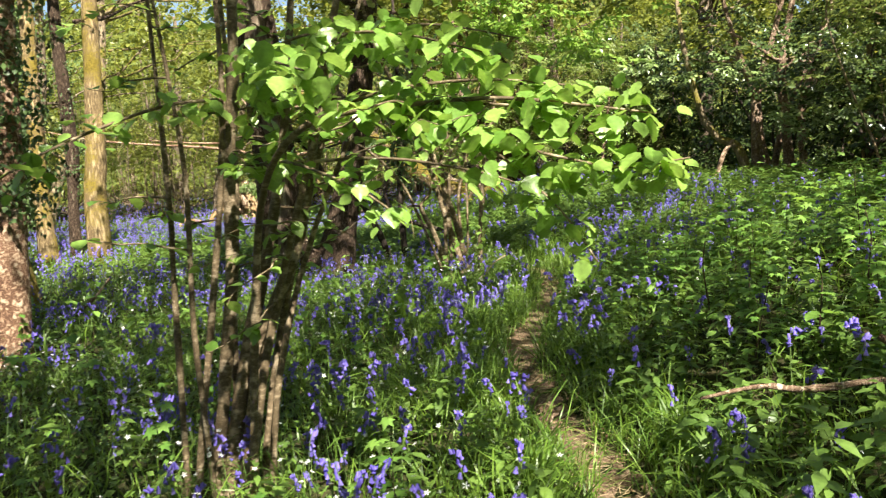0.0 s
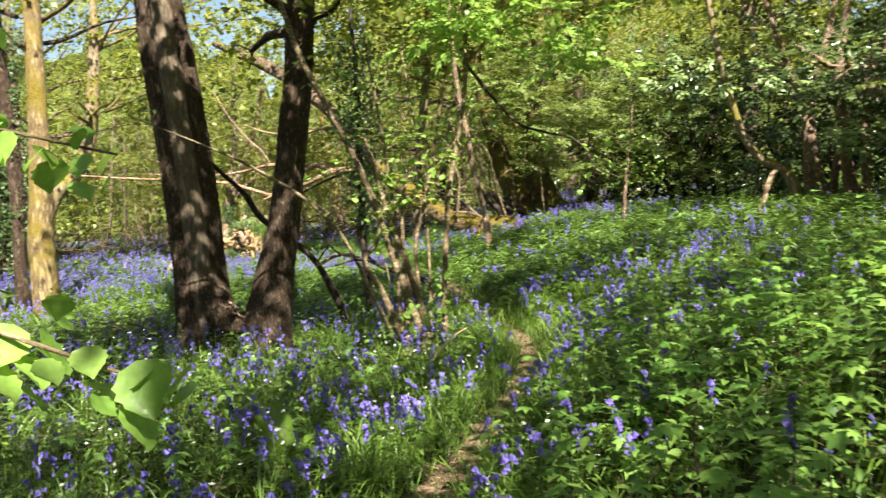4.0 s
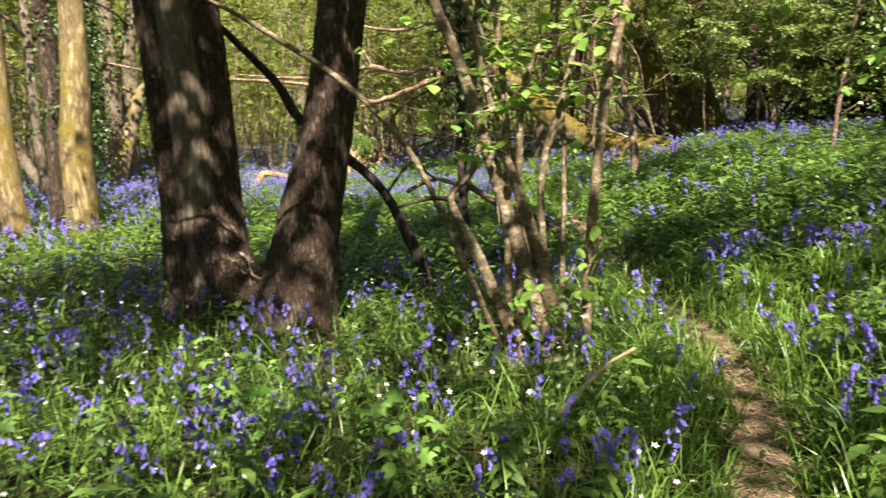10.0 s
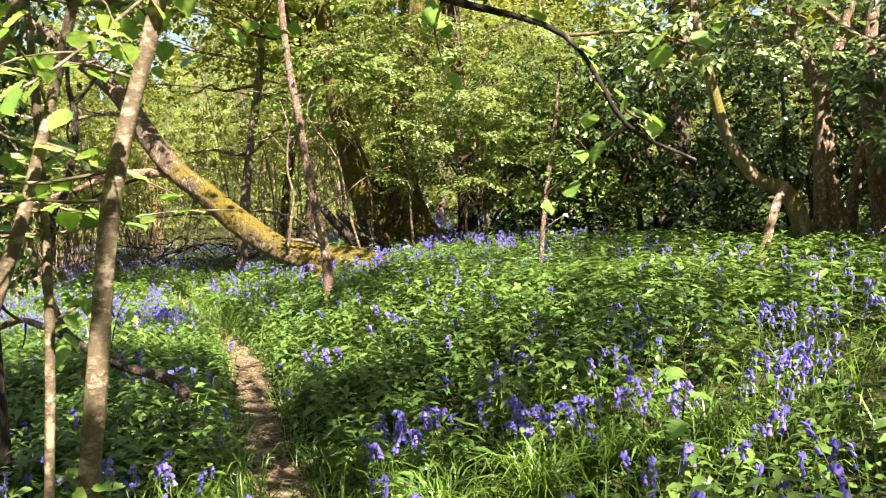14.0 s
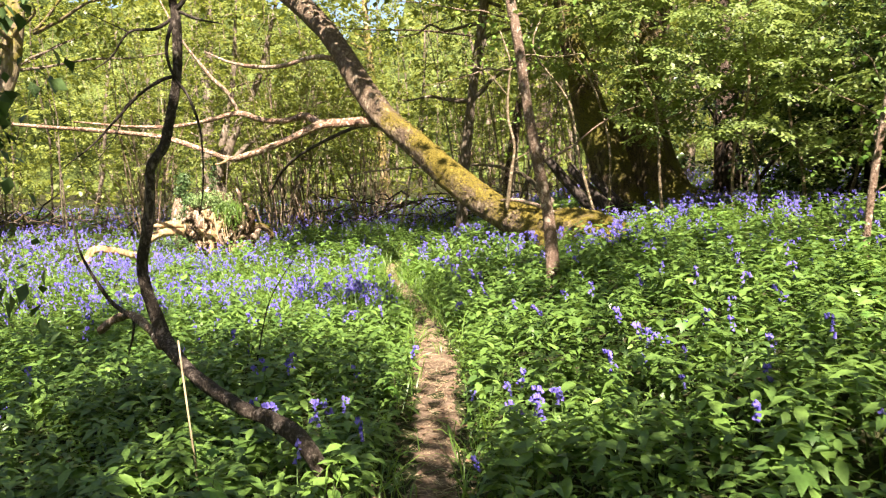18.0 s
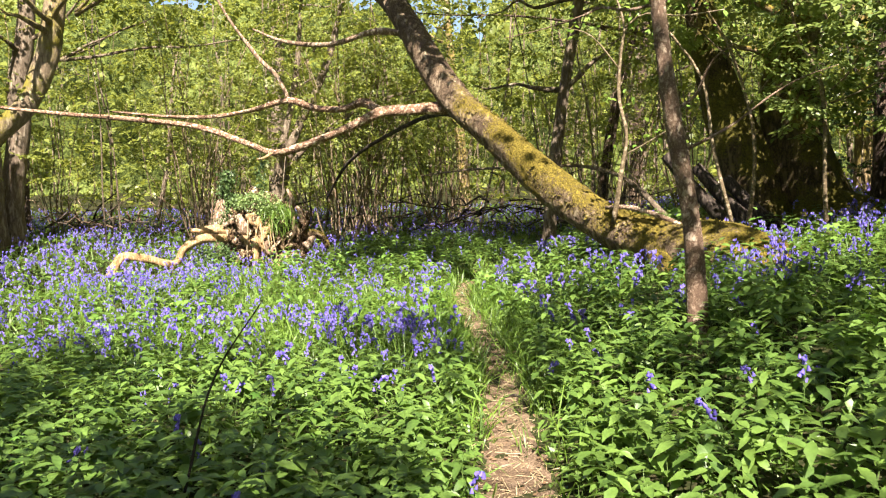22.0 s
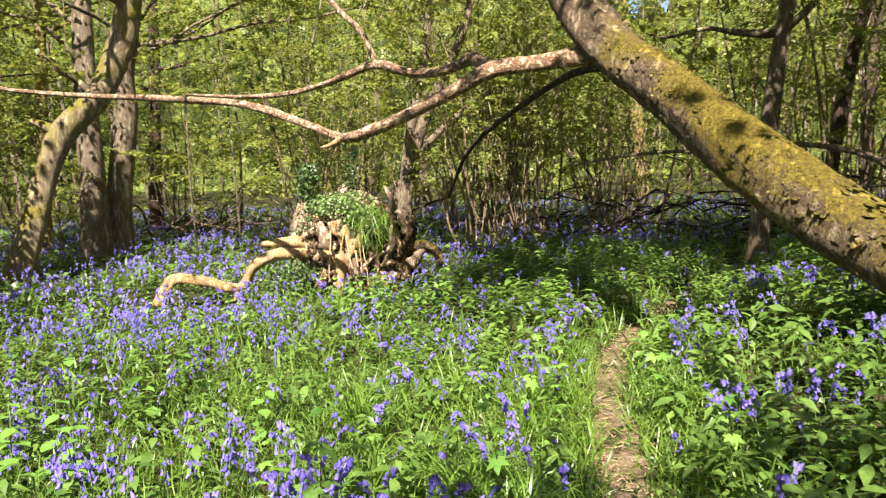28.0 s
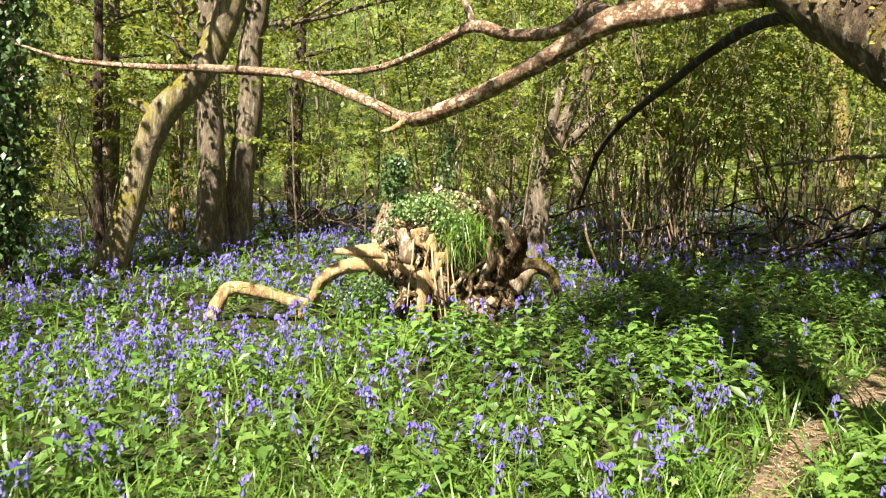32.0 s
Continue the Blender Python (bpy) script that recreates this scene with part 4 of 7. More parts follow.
def shrub(name, label, stems, bark, seed, twigs=4, leaf=leaf_hazel, leaf_size=0.075, shape=LEAF6, per=8, from_part=0.35, length=0.6, sides=9, group="", category="shrub"):
    """Stems from one stool, each with leafy twigs on its upper part."""
    r = np.random.default_rng(seed)
    x, y = stems[0][0][0], stems[0][0][1]
    ob = thing(name, label, category, (x, y, gz(x, y)), group)
    geos = []
    for k, s in enumerate(stems):
        stem = part("stem", tube(rooted(s, 0.15, 1.2), sides, 5, 0.07, seed + k, 0.1, 0.01), bark, ob)
        p = spline(s, 6)
        starts = [p[int(len(p) * r.uniform(from_part, 0.99))] for _ in range(twigs)] + ([p[-1]] if twigs else [])
        geos += leafy_twigs(ob, starts, r, bark, leaf_size, shape, per, length)
    if geos:
        part("foliage", joined(geos), leaf, ob, kind="stuff")
    return ob


# hazel beside the forked pair
clump = shrub("hazel", "hazel stool with leaning brown stems and fresh leaves beside the path",
              [[(0.2, -0.3, 0.15, 0.047), (0.01, -0.36, 0.85, 0.042), (-0.13, -0.4, 1.39, 0.036), (-0.27, -0.44, 1.84, 0.033), (-0.48, -0.5, 2.35, 0.030), (-0.8, -0.6, 3.1, 0.027), (-1.0, -0.7, 4.0, 0.013)],
               [(0.27, -0.28, 0.15, 0.040), (0.12, -0.33, 0.85, 0.035), (-0.02, -0.37, 1.28, 0.028), (-0.12, -0.4, 1.74, 0.023), (-0.22, -0.43, 2.2, 0.013)],
               [(0.44, -0.34, 0.1, 0.035), (0.47, -0.33, 0.68, 0.030), (0.52, -0.32, 1.14, 0.027), (0.59, -0.3, 1.65, 0.026), (0.73, -0.26, 2.18, 0.024), (0.85, -0.24, 2.9, 0.023), (0.9, -0.2, 4.0, 0.011)],
               [(0.06, -0.34, 0.15, 0.024), (0.08, -0.34, 1.21, 0.021), (0.13, -0.32, 1.66, 0.018), (0.35, -0.25, 2.14, 0.014), (0.5, -0.2, 3.0, 0.009)],
               [(0.24, -0.29, 0.15, 0.024), (0.2, -0.3, 1.03, 0.021), (0.34, -0.26, 1.56, 0.018), (0.48, -0.21, 2.13, 0.014), (0.7, -0.15, 3.1, 0.009)],
               [(-0.01, -0.36, 0.15, 0.027), (0.01, -0.36, 1.32, 0.022), (-0.03, -0.37, 2.01, 0.018), (-0.15, -0.4, 3.2, 0.009)],
               [(0.3, -0.2, 0.15, 0.018), (0.34, -0.1, 1.2, 0.014), (0.3, 0.0, 2.2, 0.011), (0.2, 0.1, 3.2, 0.007)],
               [(0.15, -0.2, 0.15, 0.016), (0.05, -0.1, 1.1, 0.013), (-0.15, 0.05, 2.0, 0.011), (-0.4, 0.2, 2.9, 0.007)]],
              bark_hazel, 301, twigs=8, leaf_size=0.068, shape=HAZEL, per=9, from_part=0.42, length=0.7, sides=12)
part("stem", tube([(0.03, -0.35, 0.1, 0.036), (-0.15, -0.41, 0.6, 0.033), (-0.29, -0.45, 0.9, 0.03), (-0.3, -0.45, 1.02, 0.026), (-0.19, -0.42, 1.14, 0.022), (-0.13, -0.4, 1.32, 0.01)], 12, 6, 0.12, 9), bark_hazel, clump, "crooked knobbly stem")
part("spur", tube([(-0.27, -0.44, 0.98, 0.018), (-0.42, -0.5, 1.0, 0.014), (-0.6, -0.55, 0.96, 0.008)], 8, 4), bark_black, clump)
part("stem", tube([(-0.06, -0.38, 0.1, 0.021), (-0.33, -0.46, 0.82, 0.019), (-0.5, -0.51, 1.22, 0.018), (-0.7, -0.57, 1.5, 0.017), (-0.91, -0.63, 1.7, 0.018), (-1.07, -0.68, 1.82, 0.016), (-1.5, -0.8, 2.1, 0.011), (-2.3, -1.0, 2.5, 0.005)], 9, 5, 0.06, 11), bark_hazel, clump, "long arching whip")
dead = thing("dead_branch", "dark dead branch propped behind the forked pair of trunks", "branch", (-0.69, 1.26, gz(-0.69, 1.26)))
part("stem", tube([(-0.66, 1.27, -0.05, 0.048), (-0.83, 1.22, 0.5, 0.045), (-1.07, 1.15, 0.98, 0.04), (-1.57, 1.0, 1.45, 0.034), (-1.74, 0.95, 1.75, 0.03), (-1.97, 0.88, 2.03, 0.025), (-2.4, 0.8, 2.5, 0.015)], 10, 5, 0.1, 13), bark_black, dead)
part("twig", tube([(-1.0, 1.17, 0.88, 0.014), (-0.75, 1.3, 1.2, 0.01), (-0.5, 1.5, 1.35, 0.005)], 6, 4), bark_black, dead)

# hazel at the start of the walk, with a long leafy bough over the path
first = shrub("hazel", "tall thin hazel stems in bluebells with big fresh leaves",
              [[(-1.76, -7.07, 0.1, 0.033), (-1.63, -7.08, 0.98, 0.03), (-1.6, -7.08, 1.49, 0.027), (-1.54, -7.09, 2.03, 0.025), (-1.5, -7.1, 3.2, 0.012)],
               [(-1.62, -7.08, 0.1, 0.038), (-1.5, -7.09, 0.71, 0.034), (-1.34, -7.11, 1.09, 0.029), (-1.25, -7.11, 1.4, 0.025), (-1.19, -7.12, 1.72, 0.022), (-1.0, -7.14, 2.5, 0.012)],
               [(-1.7, -7.07, 0.1, 0.033), (-1.57, -7.08, 0.71, 0.032), (-1.44, -7.1, 1.18, 0.027), (-1.35, -7.1, 1.6, 0.022), (-1.25, -7.11, 2.4, 0.012)],
               [(-1.91, -7.05, 0.1, 0.017), (-1.89, -7.06, 0.99, 0.014), (-1.88, -7.06, 1.38, 0.013), (-1.9, -7.05, 2.3, 0.008)],
               [(-1.85, -7.06, 0.1, 0.017), (-1.71, -7.07, 0.98, 0.016), (-1.61, -7.08, 1.74, 0.014), (-1.6, -7.08, 2.6, 0.008)],
               [(-1.51, -7.09, 0.1, 0.017), (-1.42, -7.1, 0.65, 0.015), (-1.23, -7.12, 1.22, 0.012), (-0.95, -7.14, 1.8, 0.007)],
               [(-1.58, -7.2, 0.1, 0.02), (-1.5, -7.3, 0.9, 0.018), (-1.4, -7.5, 1.4, 0.015), (-1.2, -7.8, 1.62, 0.012), (-0.9, -7.98, 1.66, 0.01), (-0.7, -8.03, 1.66, 0.008), (-0.5, -8.06, 1.64, 0.005)],
               [(-1.66, -7.0, 0.1, 0.02), (-1.66, -6.95, 0.8, 0.018), (-1.6, -6.9, 1.5, 0.015), (-1.62, -6.85, 2.4, 0.009)],
               [(-1.55, -7.02, 0.1, 0.022), (-1.42, -6.98, 0.8, 0.019), (-1.22, -6.95, 1.5, 0.016), (-0.95, -6.9, 2.3, 0.009)],
               [(-1.78, -7.12, 0.1, 0.015), (-1.8, -7.15, 0.8, 0.013), (-1.78, -7.16, 1.5, 0.011), (-1.85, -7.2, 2.3, 0.007)],
               [(-1.6, -7.14, 0.1, 0.024), (-1.5, -7.15, 0.6, 0.021), (-1.33, -7.2, 1.2, 0.017), (-1.1, -7.25, 1.9, 0.011)]],
              bark_hazel, 311, twigs=5, leaf_size=0.075, per=8, from_part=0.45, length=0.5, sides=11)
fr = np.random.default_rng(41)


def bough(rows, n, size, r, parent, label=""):
    """A thin bough with broad toothed leaves held level on both sides."""
    b = part("bough", tube(rows, 6, 5, 0.04, 3), bark_hazel, parent, label)
    n = n * 3 // 2 if parent is first else n
    p = spline(rows, 8)[:, :3]
    at = p[r.integers(1, len(p), n)] + r.normal(0, 0.04, (n, 3))
    v, f = scattered(HAZEL, at, turns(r.uniform(0, 6.283, n), r.normal(-0.72, 0.3, n), r.normal(0, 0.35, n)), size * r.uniform(0.55, 1.2, n))
    part("leaves", (v, f), leaf_hazel, b, "broad toothed fresh green leaves")


bough([(-1.0, -7.95, 1.66, 0.008), (-0.8, -8.05, 1.66, 0.008), (-0.56, -8.13, 1.66, 0.007), (-0.34, -8.17, 1.63, 0.006), (-0.04, -8.2, 1.58, 0.003)], 80, 0.08, fr, first, "bough of big sunlit leaves over the path")
bough([(-0.9, -8.0, 1.64, 0.007), (-0.62, -8.13, 1.54, 0.006), (-0.38, -8.2, 1.46, 0.005), (-0.16, -8.23, 1.41, 0.004), (0.05, -8.25, 1.43, 0.003)], 90, 0.08, fr, first)
bough([(-0.62, -8.13, 1.54, 0.005), (-0.45, -8.14, 1.38, 0.004), (-0.34, -8.15, 1.26, 0.004), (-0.24, -8.16, 1.1, 0.003)], 26, 0.07, fr, first)
bough([(-1.4, -7.2, 1.5, 0.007), (-0.9, -7.2, 1.5, 0.007), (-0.5, -7.19, 1.42, 0.005), (-0.35, -7.2, 1.37, 0.004), (-0.15, -7.2, 1.28, 0.003)], 26, 0.085, fr, first)
bough([(-1.5, -7.1, 1.9, 0.008), (-1.3, -7.3, 2.0, 0.007), (-1.1, -7.5, 2.0, 0.005), (-0.85, -7.7, 1.92, 0.003)], 44, 0.075, fr, first)
bough([(-1.6, -7.1, 1.8, 0.008), (-1.8, -7.4, 1.75, 0.007), (-2.1, -7.7, 1.6, 0.005), (-2.3, -7.9, 1.45, 0.003)], 34, 0.075, fr, first)
bough([(-1.3, -7.1, 1.6, 0.008), (-1.0, -7.0, 1.75, 0.007), (-0.7, -6.9, 1.78, 0.005), (-0.4, -6.7, 1.7, 0.003)], 50, 0.075, fr, first)
bough([(-1.5, -7.1, 1.5, 0.008), (-1.3, -7.5, 1.5, 0.007), (-1.05, -7.9, 1.4, 0.005), (-0.9, -8.15, 1.3, 0.003)], 36, 0.075, fr, first)
bough([(-1.5, -7.1, 1.7, 0.008), (-1.4, -7.4, 1.8, 0.007), (-1.3, -7.7, 1.78, 0.005), (-1.1, -8.0, 1.7, 0.003)], 44, 0.075, fr, first)
bough([(-1.25, -7.1, 1.9, 0.008), (-0.95, -7.2, 2.05, 0.007), (-0.65, -7.3, 2.05, 0.005), (-0.3, -7.3, 1.98, 0.003)], 44, 0.075, fr, first)

bough([(-1.2, -7.3, 1.9, 0.008), (-1.05, -7.7, 1.95, 0.007), (-0.85, -8.0, 1.9, 0.005), (-0.6, -8.2, 1.8, 0.003)], 60, 0.078, fr, first)
bough([(-1.4, -7.2, 1.75, 0.008), (-1.35, -7.7, 1.85, 0.007), (-1.3, -8.1, 1.82, 0.005), (-1.15, -8.4, 1.74, 0.003)], 60, 0.078, fr, first)
bough([(-1.1, -7.6, 1.7, 0.008), (-0.85, -7.8, 1.74, 0.007), (-0.55, -7.95, 1.74, 0.005), (-0.25, -8.0, 1.7, 0.003)], 60, 0.078, fr, first)

# bough of the hazel that hangs over the bend
hang_rows = [(0.85, -0.24, 2.9, 0.02), (1.1, -0.2, 2.55, 0.016), (1.34, -0.19, 2.27, 0.014), (1.57, -0.24, 2.16, 0.012), (1.92, -0.33, 2.03, 0.009), (2.1, -0.37, 1.75, 0.007), (2.3, -0.43, 1.63, 0.004)]
part("bough", tube(hang_rows, 8, 5, 0.06, 5), bark_black, clump, "dark bough hanging over the bend")
for rows in ([(1.92, -0.33, 2.03, 0.006), (2.2, -0.3, 2.05, 0.004), (2.5, -0.25, 2.0, 0.003)], [(2.0, -0.35, 1.9, 0.006), (2.2, -0.2, 1.8, 0.004), (2.35, -0.1, 1.8, 0.002)], [(1.57, -0.24, 2.16, 0.006), (1.6, 0.1, 2.15, 0.004), (1.7, 0.4, 2.05, 0.002)],
             [(2.1, -0.37, 1.75, 0.005), (2.0, -0.1, 1.6, 0.004), (1.95, 0.2, 1.5, 0.002)], [(0.2, -0.4, 0.3, 0.006), (0.28, -0.95, 0.5, 0.004), (0.4, -0.6, 0.7, 0.002)], [(0.3, -0.35, 0.25, 0.006), (0.42, -0.45, 0.45, 0.004), (0.5, -0.5, 0.62, 0.002)], [(0.1, -0.4, 0.3, 0.006), (0.08, -0.6, 0.45, 0.004), (0.1, -0.7, 0.55, 0.002)], [(0.47, -0.4, 0.5, 0.005), (0.55, -0.5, 0.7, 0.003), (0.58, -0.5, 0.85, 0.002)], [(1.2, -0.2, 2.45, 0.006), (1.0, 0.2, 2.2, 0.004), (0.7, 0.5, 2.05, 0.002)], [(0.75, -0.25, 2.2, 0.006), (0.5, -0.5, 1.9, 0.004), (0.35, -0.7, 1.75, 0.002)]):
    bough(rows, 10, 0.08, fr, clump)
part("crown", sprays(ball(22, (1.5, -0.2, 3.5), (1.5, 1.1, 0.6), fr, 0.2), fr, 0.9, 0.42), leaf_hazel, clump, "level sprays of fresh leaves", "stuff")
for rows in ([(0.48, -0.21, 2.13, 0.008), (0.62, 0.1, 2.2, 0.006), (0.6, 0.5, 2.12, 0.003)], [(0.2, -0.3, 1.6, 0.008), (0.32, 0.02, 1.68, 0.006), (0.36, 0.42, 1.55, 0.003)], [(0.01, -0.36, 1.7, 0.008), (0.02, 0.0, 1.9, 0.006), (0.12, 0.5, 1.95, 0.003)],
             [(0.34, -0.1, 1.2, 0.007), (0.42, 0.2, 1.25, 0.005), (0.42, 0.55, 1.1, 0.003)], [(-0.03, -0.37, 2.01, 0.008), (-0.25, 0.0, 2.25, 0.006), (-0.3, 0.5, 2.3, 0.003)]):
    bough(rows, 20, 0.07, fr, clump)
for rows in ([(0.85, -0.24, 2.9, 0.02), (1.5, 0.3, 3.5, 0.016), (2.3, 0.9, 3.85, 0.012), (3.2, 1.4, 3.95, 0.007)], [(0.8, -0.2, 3.2, 0.016), (0.9, 0.6, 3.7, 0.013), (1.0, 1.5, 4.0, 0.009), (1.2, 2.2, 4.0, 0.006)], [(0.9, -0.2, 3.6, 0.014), (1.8, -0.2, 4.0, 0.011), (2.8, 0.0, 4.2, 0.008), (3.9, 0.3, 4.1, 0.005)]):
    part("bough", tube(rows, 7, 4, 0.06, 6), bark_hazel, clump)
# same hazel in the duller woodland leaf, whose colour stands in for shade
part("crown", sprays(ball(17, (2.3, 0.3, 3.95), (1.8, 1.1, 0.6), fr, 0.1), fr, 0.75, 0.42), leaf_far, clump, "sprays on the high boughs in a darker leaf colour for shade", "stuff")
part("crown", leaf_cloud(ball(40, (0.3, -0.7, 4.7), (1.5, 1.3, 0.8), fr), 0.5, 26, 0.1, r=fr), leaf_hazel, clump, kind="stuff")

# black dead branch rising from the mercury
snag = thing("dead_branch", "crooked dark dead branch rising out of the dog's mercury", "branch", (0.14, 3.22, gz(0.14, 3.22)))
part("stem", tube([(0.5, 3.08, 0.05, 0.038), (0.32, 3.15, 0.34, 0.037), (0.13, 3.25, 0.43, 0.036), (-0, 3.3, 0.46, 0.036), (-0.16, 3.38, 0.52, 0.035), (-0.34, 3.51, 0.59, 0.035), (-0.49, 3.64, 0.68, 0.035), (-0.57, 3.72, 0.74, 0.034), (-0.62, 3.74, 0.87, 0.031), (-0.66, 3.74, 1, 0.03),
                  (-0.67, 3.74, 1.14, 0.028), (-0.63, 3.74, 1.3, 0.028), (-0.6, 3.74, 1.5, 0.028), (-0.59, 3.74, 1.62, 0.028), (-0.51, 3.74, 1.73, 0.025), (-0.47, 3.74, 1.86, 0.024), (-0.44, 3.74, 1.98, 0.024), (-0.42, 3.74, 2.09, 0.023), (-0.41, 3.74, 2.24, 0.022),
                  (-0.41, 3.74, 2.37, 0.022), (-0.42, 3.74, 2.45, 0.02), (-0.44, 3.74, 2.55, 0.017), (-0.43, 3.74, 2.77, 0.014), (-0.39, 3.74, 3.2, 0.011)], 12, 5, 0.09, 17, 0, 0.03), bark_snag, snag)
stub = part("stub", tube([(-0.58, 3.7, 0.7, 0.028), (-0.75, 3.95, 0.73, 0.026), (-0.95, 4.18, 0.77, 0.025), (-1.15, 4.38, 0.73, 0.023), (-1.4, 4.62, 0.6, 0.022)], 9, 4, 0.15, 2, 0, 0.06), bark_dead, snag, "splintered broken stub")
part("twig", tube([(-0.98, 4.2, 0.76, 0.014), (-1.1, 4.2, 0.86, 0.012), (-1.2, 4.2, 1.02, 0.009), (-1.27, 4.2, 1.18, 0.007), (-1.3, 4.2, 1.4, 0.004)], 8, 4, 0.08, 1), bark_black, stub)
part("twig", tube([(-0.95, 4.18, 0.76, 0.009), (-0.95, 4.15, 0.66, 0.008), (-0.97, 4.12, 0.55, 0.004)], 6, 3), bark_black, stub)
for rows in ([(-0.4, 3.74, 2.41, 0.01), (-0.44, 3.73, 2.31, 0.01), (-0.46, 3.72, 2.2, 0.009), (-0.43, 3.72, 2.08, 0.008), (-0.37, 3.74, 1.98, 0.008), (-0.32, 3.74, 1.83, 0.007), (-0.31, 3.74, 1.67, 0.005), (-0.32, 3.74, 1.49, 0.004), (-0.35, 3.74, 1.36, 0.003)],
             [(-0.43, 3.74, 2.08, 0.01), (-0.51, 3.74, 2.06, 0.009), (-0.63, 3.74, 1.99, 0.008), (-0.75, 3.74, 1.88, 0.007), (-0.89, 3.74, 1.75, 0.005), (-1.05, 3.74, 1.64, 0.003)],
             [(-0.63, 3.74, 1.99, 0.005), (-0.72, 3.76, 1.93, 0.004), (-0.78, 3.78, 1.8, 0.003), (-0.92, 3.83, 1.67, 0.002)],
             [(-0.42, 3.74, 2.37, 0.01), (-0.52, 3.74, 2.32, 0.009), (-0.66, 3.74, 2.31, 0.007), (-0.76, 3.74, 2.19, 0.005), (-0.86, 3.74, 2.13, 0.003)],
             [(-0.66, 3.74, 2.31, 0.004), (-0.76, 3.72, 2.36, 0.003), (-0.87, 3.7, 2.42, 0.002)],
             [(-0.39, 3.74, 2.4, 0.009), (-0.3, 3.74, 2.36, 0.007), (-0.17, 3.74, 2.33, 0.003)],
             [(-0.4, 3.74, 2.41, 0.015), (-0.31, 3.74, 2.52, 0.012), (-0.23, 3.74, 2.63, 0.01), (-0.11, 3.74, 2.77, 0.007), (0.06, 3.72, 2.91, 0.003)]):
    part("twig", tube(rows, 6, 4, 0.06, 3), bark_black, snag)
part("twig", tube([(-0.31, 3.3, 0.8, 0.005), (-0.25, 3.2, 0.6, 0.005), (-0.21, 3.18, 0.2, 0.005), (-0.2, 3.18, -0.05, 0.005)], 6, 4), straw, snag, "pale dry stalk")

# rotten stump with its roots
st = np.random.default_rng(77)
stump = thing("tree_stump", "uprooted rotten tree stump with ivy and grass on top", "stump", (-4.9, 15.6, gz(-4.9, 15.6)))
part("body", tube([(-4.7, 15.72, -0.15, 0.58), (-4.72, 15.7, 0.12, 0.57), (-4.74, 15.7, 0.4, 0.55), (-4.76, 15.7, 0.7, 0.55), (-4.8, 15.72, 0.98, 0.47), (-4.86, 15.72, 1.2, 0.33), (-4.92, 15.72, 1.36, 0.14)], 44, 5, 0.14, 3, 0.2, 0.13), wood_rot, stump, "crumbling orange heartwood with dark hollows")
for k in range(16):
    a0 = st.uniform(-2.9, 0.3)
    q = np.array((-4.73 + 0.55 * math.cos(a0), 15.7 + 0.55 * math.sin(a0), st.uniform(0.1, 0.7)))
    part("bark_shard", tube(wild(q, (0.08 * math.cos(a0) + st.normal(0, 0.08), 0.08 * math.sin(a0), st.uniform(0.25, 0.55)), st, 0, 0.3, 0.3, st.uniform(0.04, 0.09), 5), 7, 3, 0.3, k, 0, 0.15), (bark_dead, wood_rot, wood_rot)[k % 3], stump)
for k in range(84):
    a0, z0 = st.uniform(-2.7, -0.3), st.uniform(0.02, 1.0)
    q = np.array((-4.75 + 0.55 * math.cos(a0), 15.7 + 0.55 * math.sin(a0), z0))
    ln = st.uniform(0.1, 0.28)
    chunk = wild(q, (0.25 * ln * math.cos(a0) + st.normal(0, 0.06), 0.25 * ln * math.sin(a0), -ln if k % 3 else ln), st, 0, 0.5, 0.35, st.uniform(0.03, 0.085), 4)
    part("heartwood", tube(chunk, 9, 3, 0.3, k, 0, 0.2), (wood_bare, wood_rot, wood_rot, bark_dead)[k % 4], stump)
for k in range(10):
    q = np.array((-4.5 + st.normal(0, 0.2), 15.12 + st.normal(0, 0.05), st.uniform(0.5, 0.95)))
    part("rootlet", tube(wild(q, (st.normal(0, 0.06), -0.08, -q[2] + st.uniform(0.0, 0.2)), st, 0, 0.15, 0.4, 0.012, 4), 5, 3), (wood_bare, straw)[k % 2], stump)
part("bark_shell", tube([(-5.25, 15.45, 0.1, 0.18), (-5.32, 15.4, 0.6, 0.2), (-5.4, 15.45, 1.0, 0.15), (-5.42, 15.5, 1.3, 0.05)], 18, 5, 0.2, 4, 0, 0.12), bark_dead, stump)
part("body", tube([(-4.25, 15.98, 0.0, 0.2), (-4.22, 15.98, 0.35, 0.19), (-4.15, 16.0, 0.6, 0.14), (-4.08, 16.0, 0.82, 0.08), (-4.05, 16.0, 0.98, 0.04)], 18, 5, 0.25, 6, 0.2, 0.14), wood_rot, stump, "splintered upright slab")
for k in range(9):
    q = np.array((-4.3 + st.normal(0, 0.16), 15.85 + st.normal(0, 0.1), st.uniform(0.2, 0.8)))
    part("bark_shard", tube(wild(q, st.normal(0, 0.16, 3) + np.array((0, 0, 0.28)), st, 0, 0.3, 0.3, st.uniform(0.03, 0.08), 4), 7, 3, 0.3, k, 0, 0.15), (bark_dead, wood_rot)[k % 2], stump)
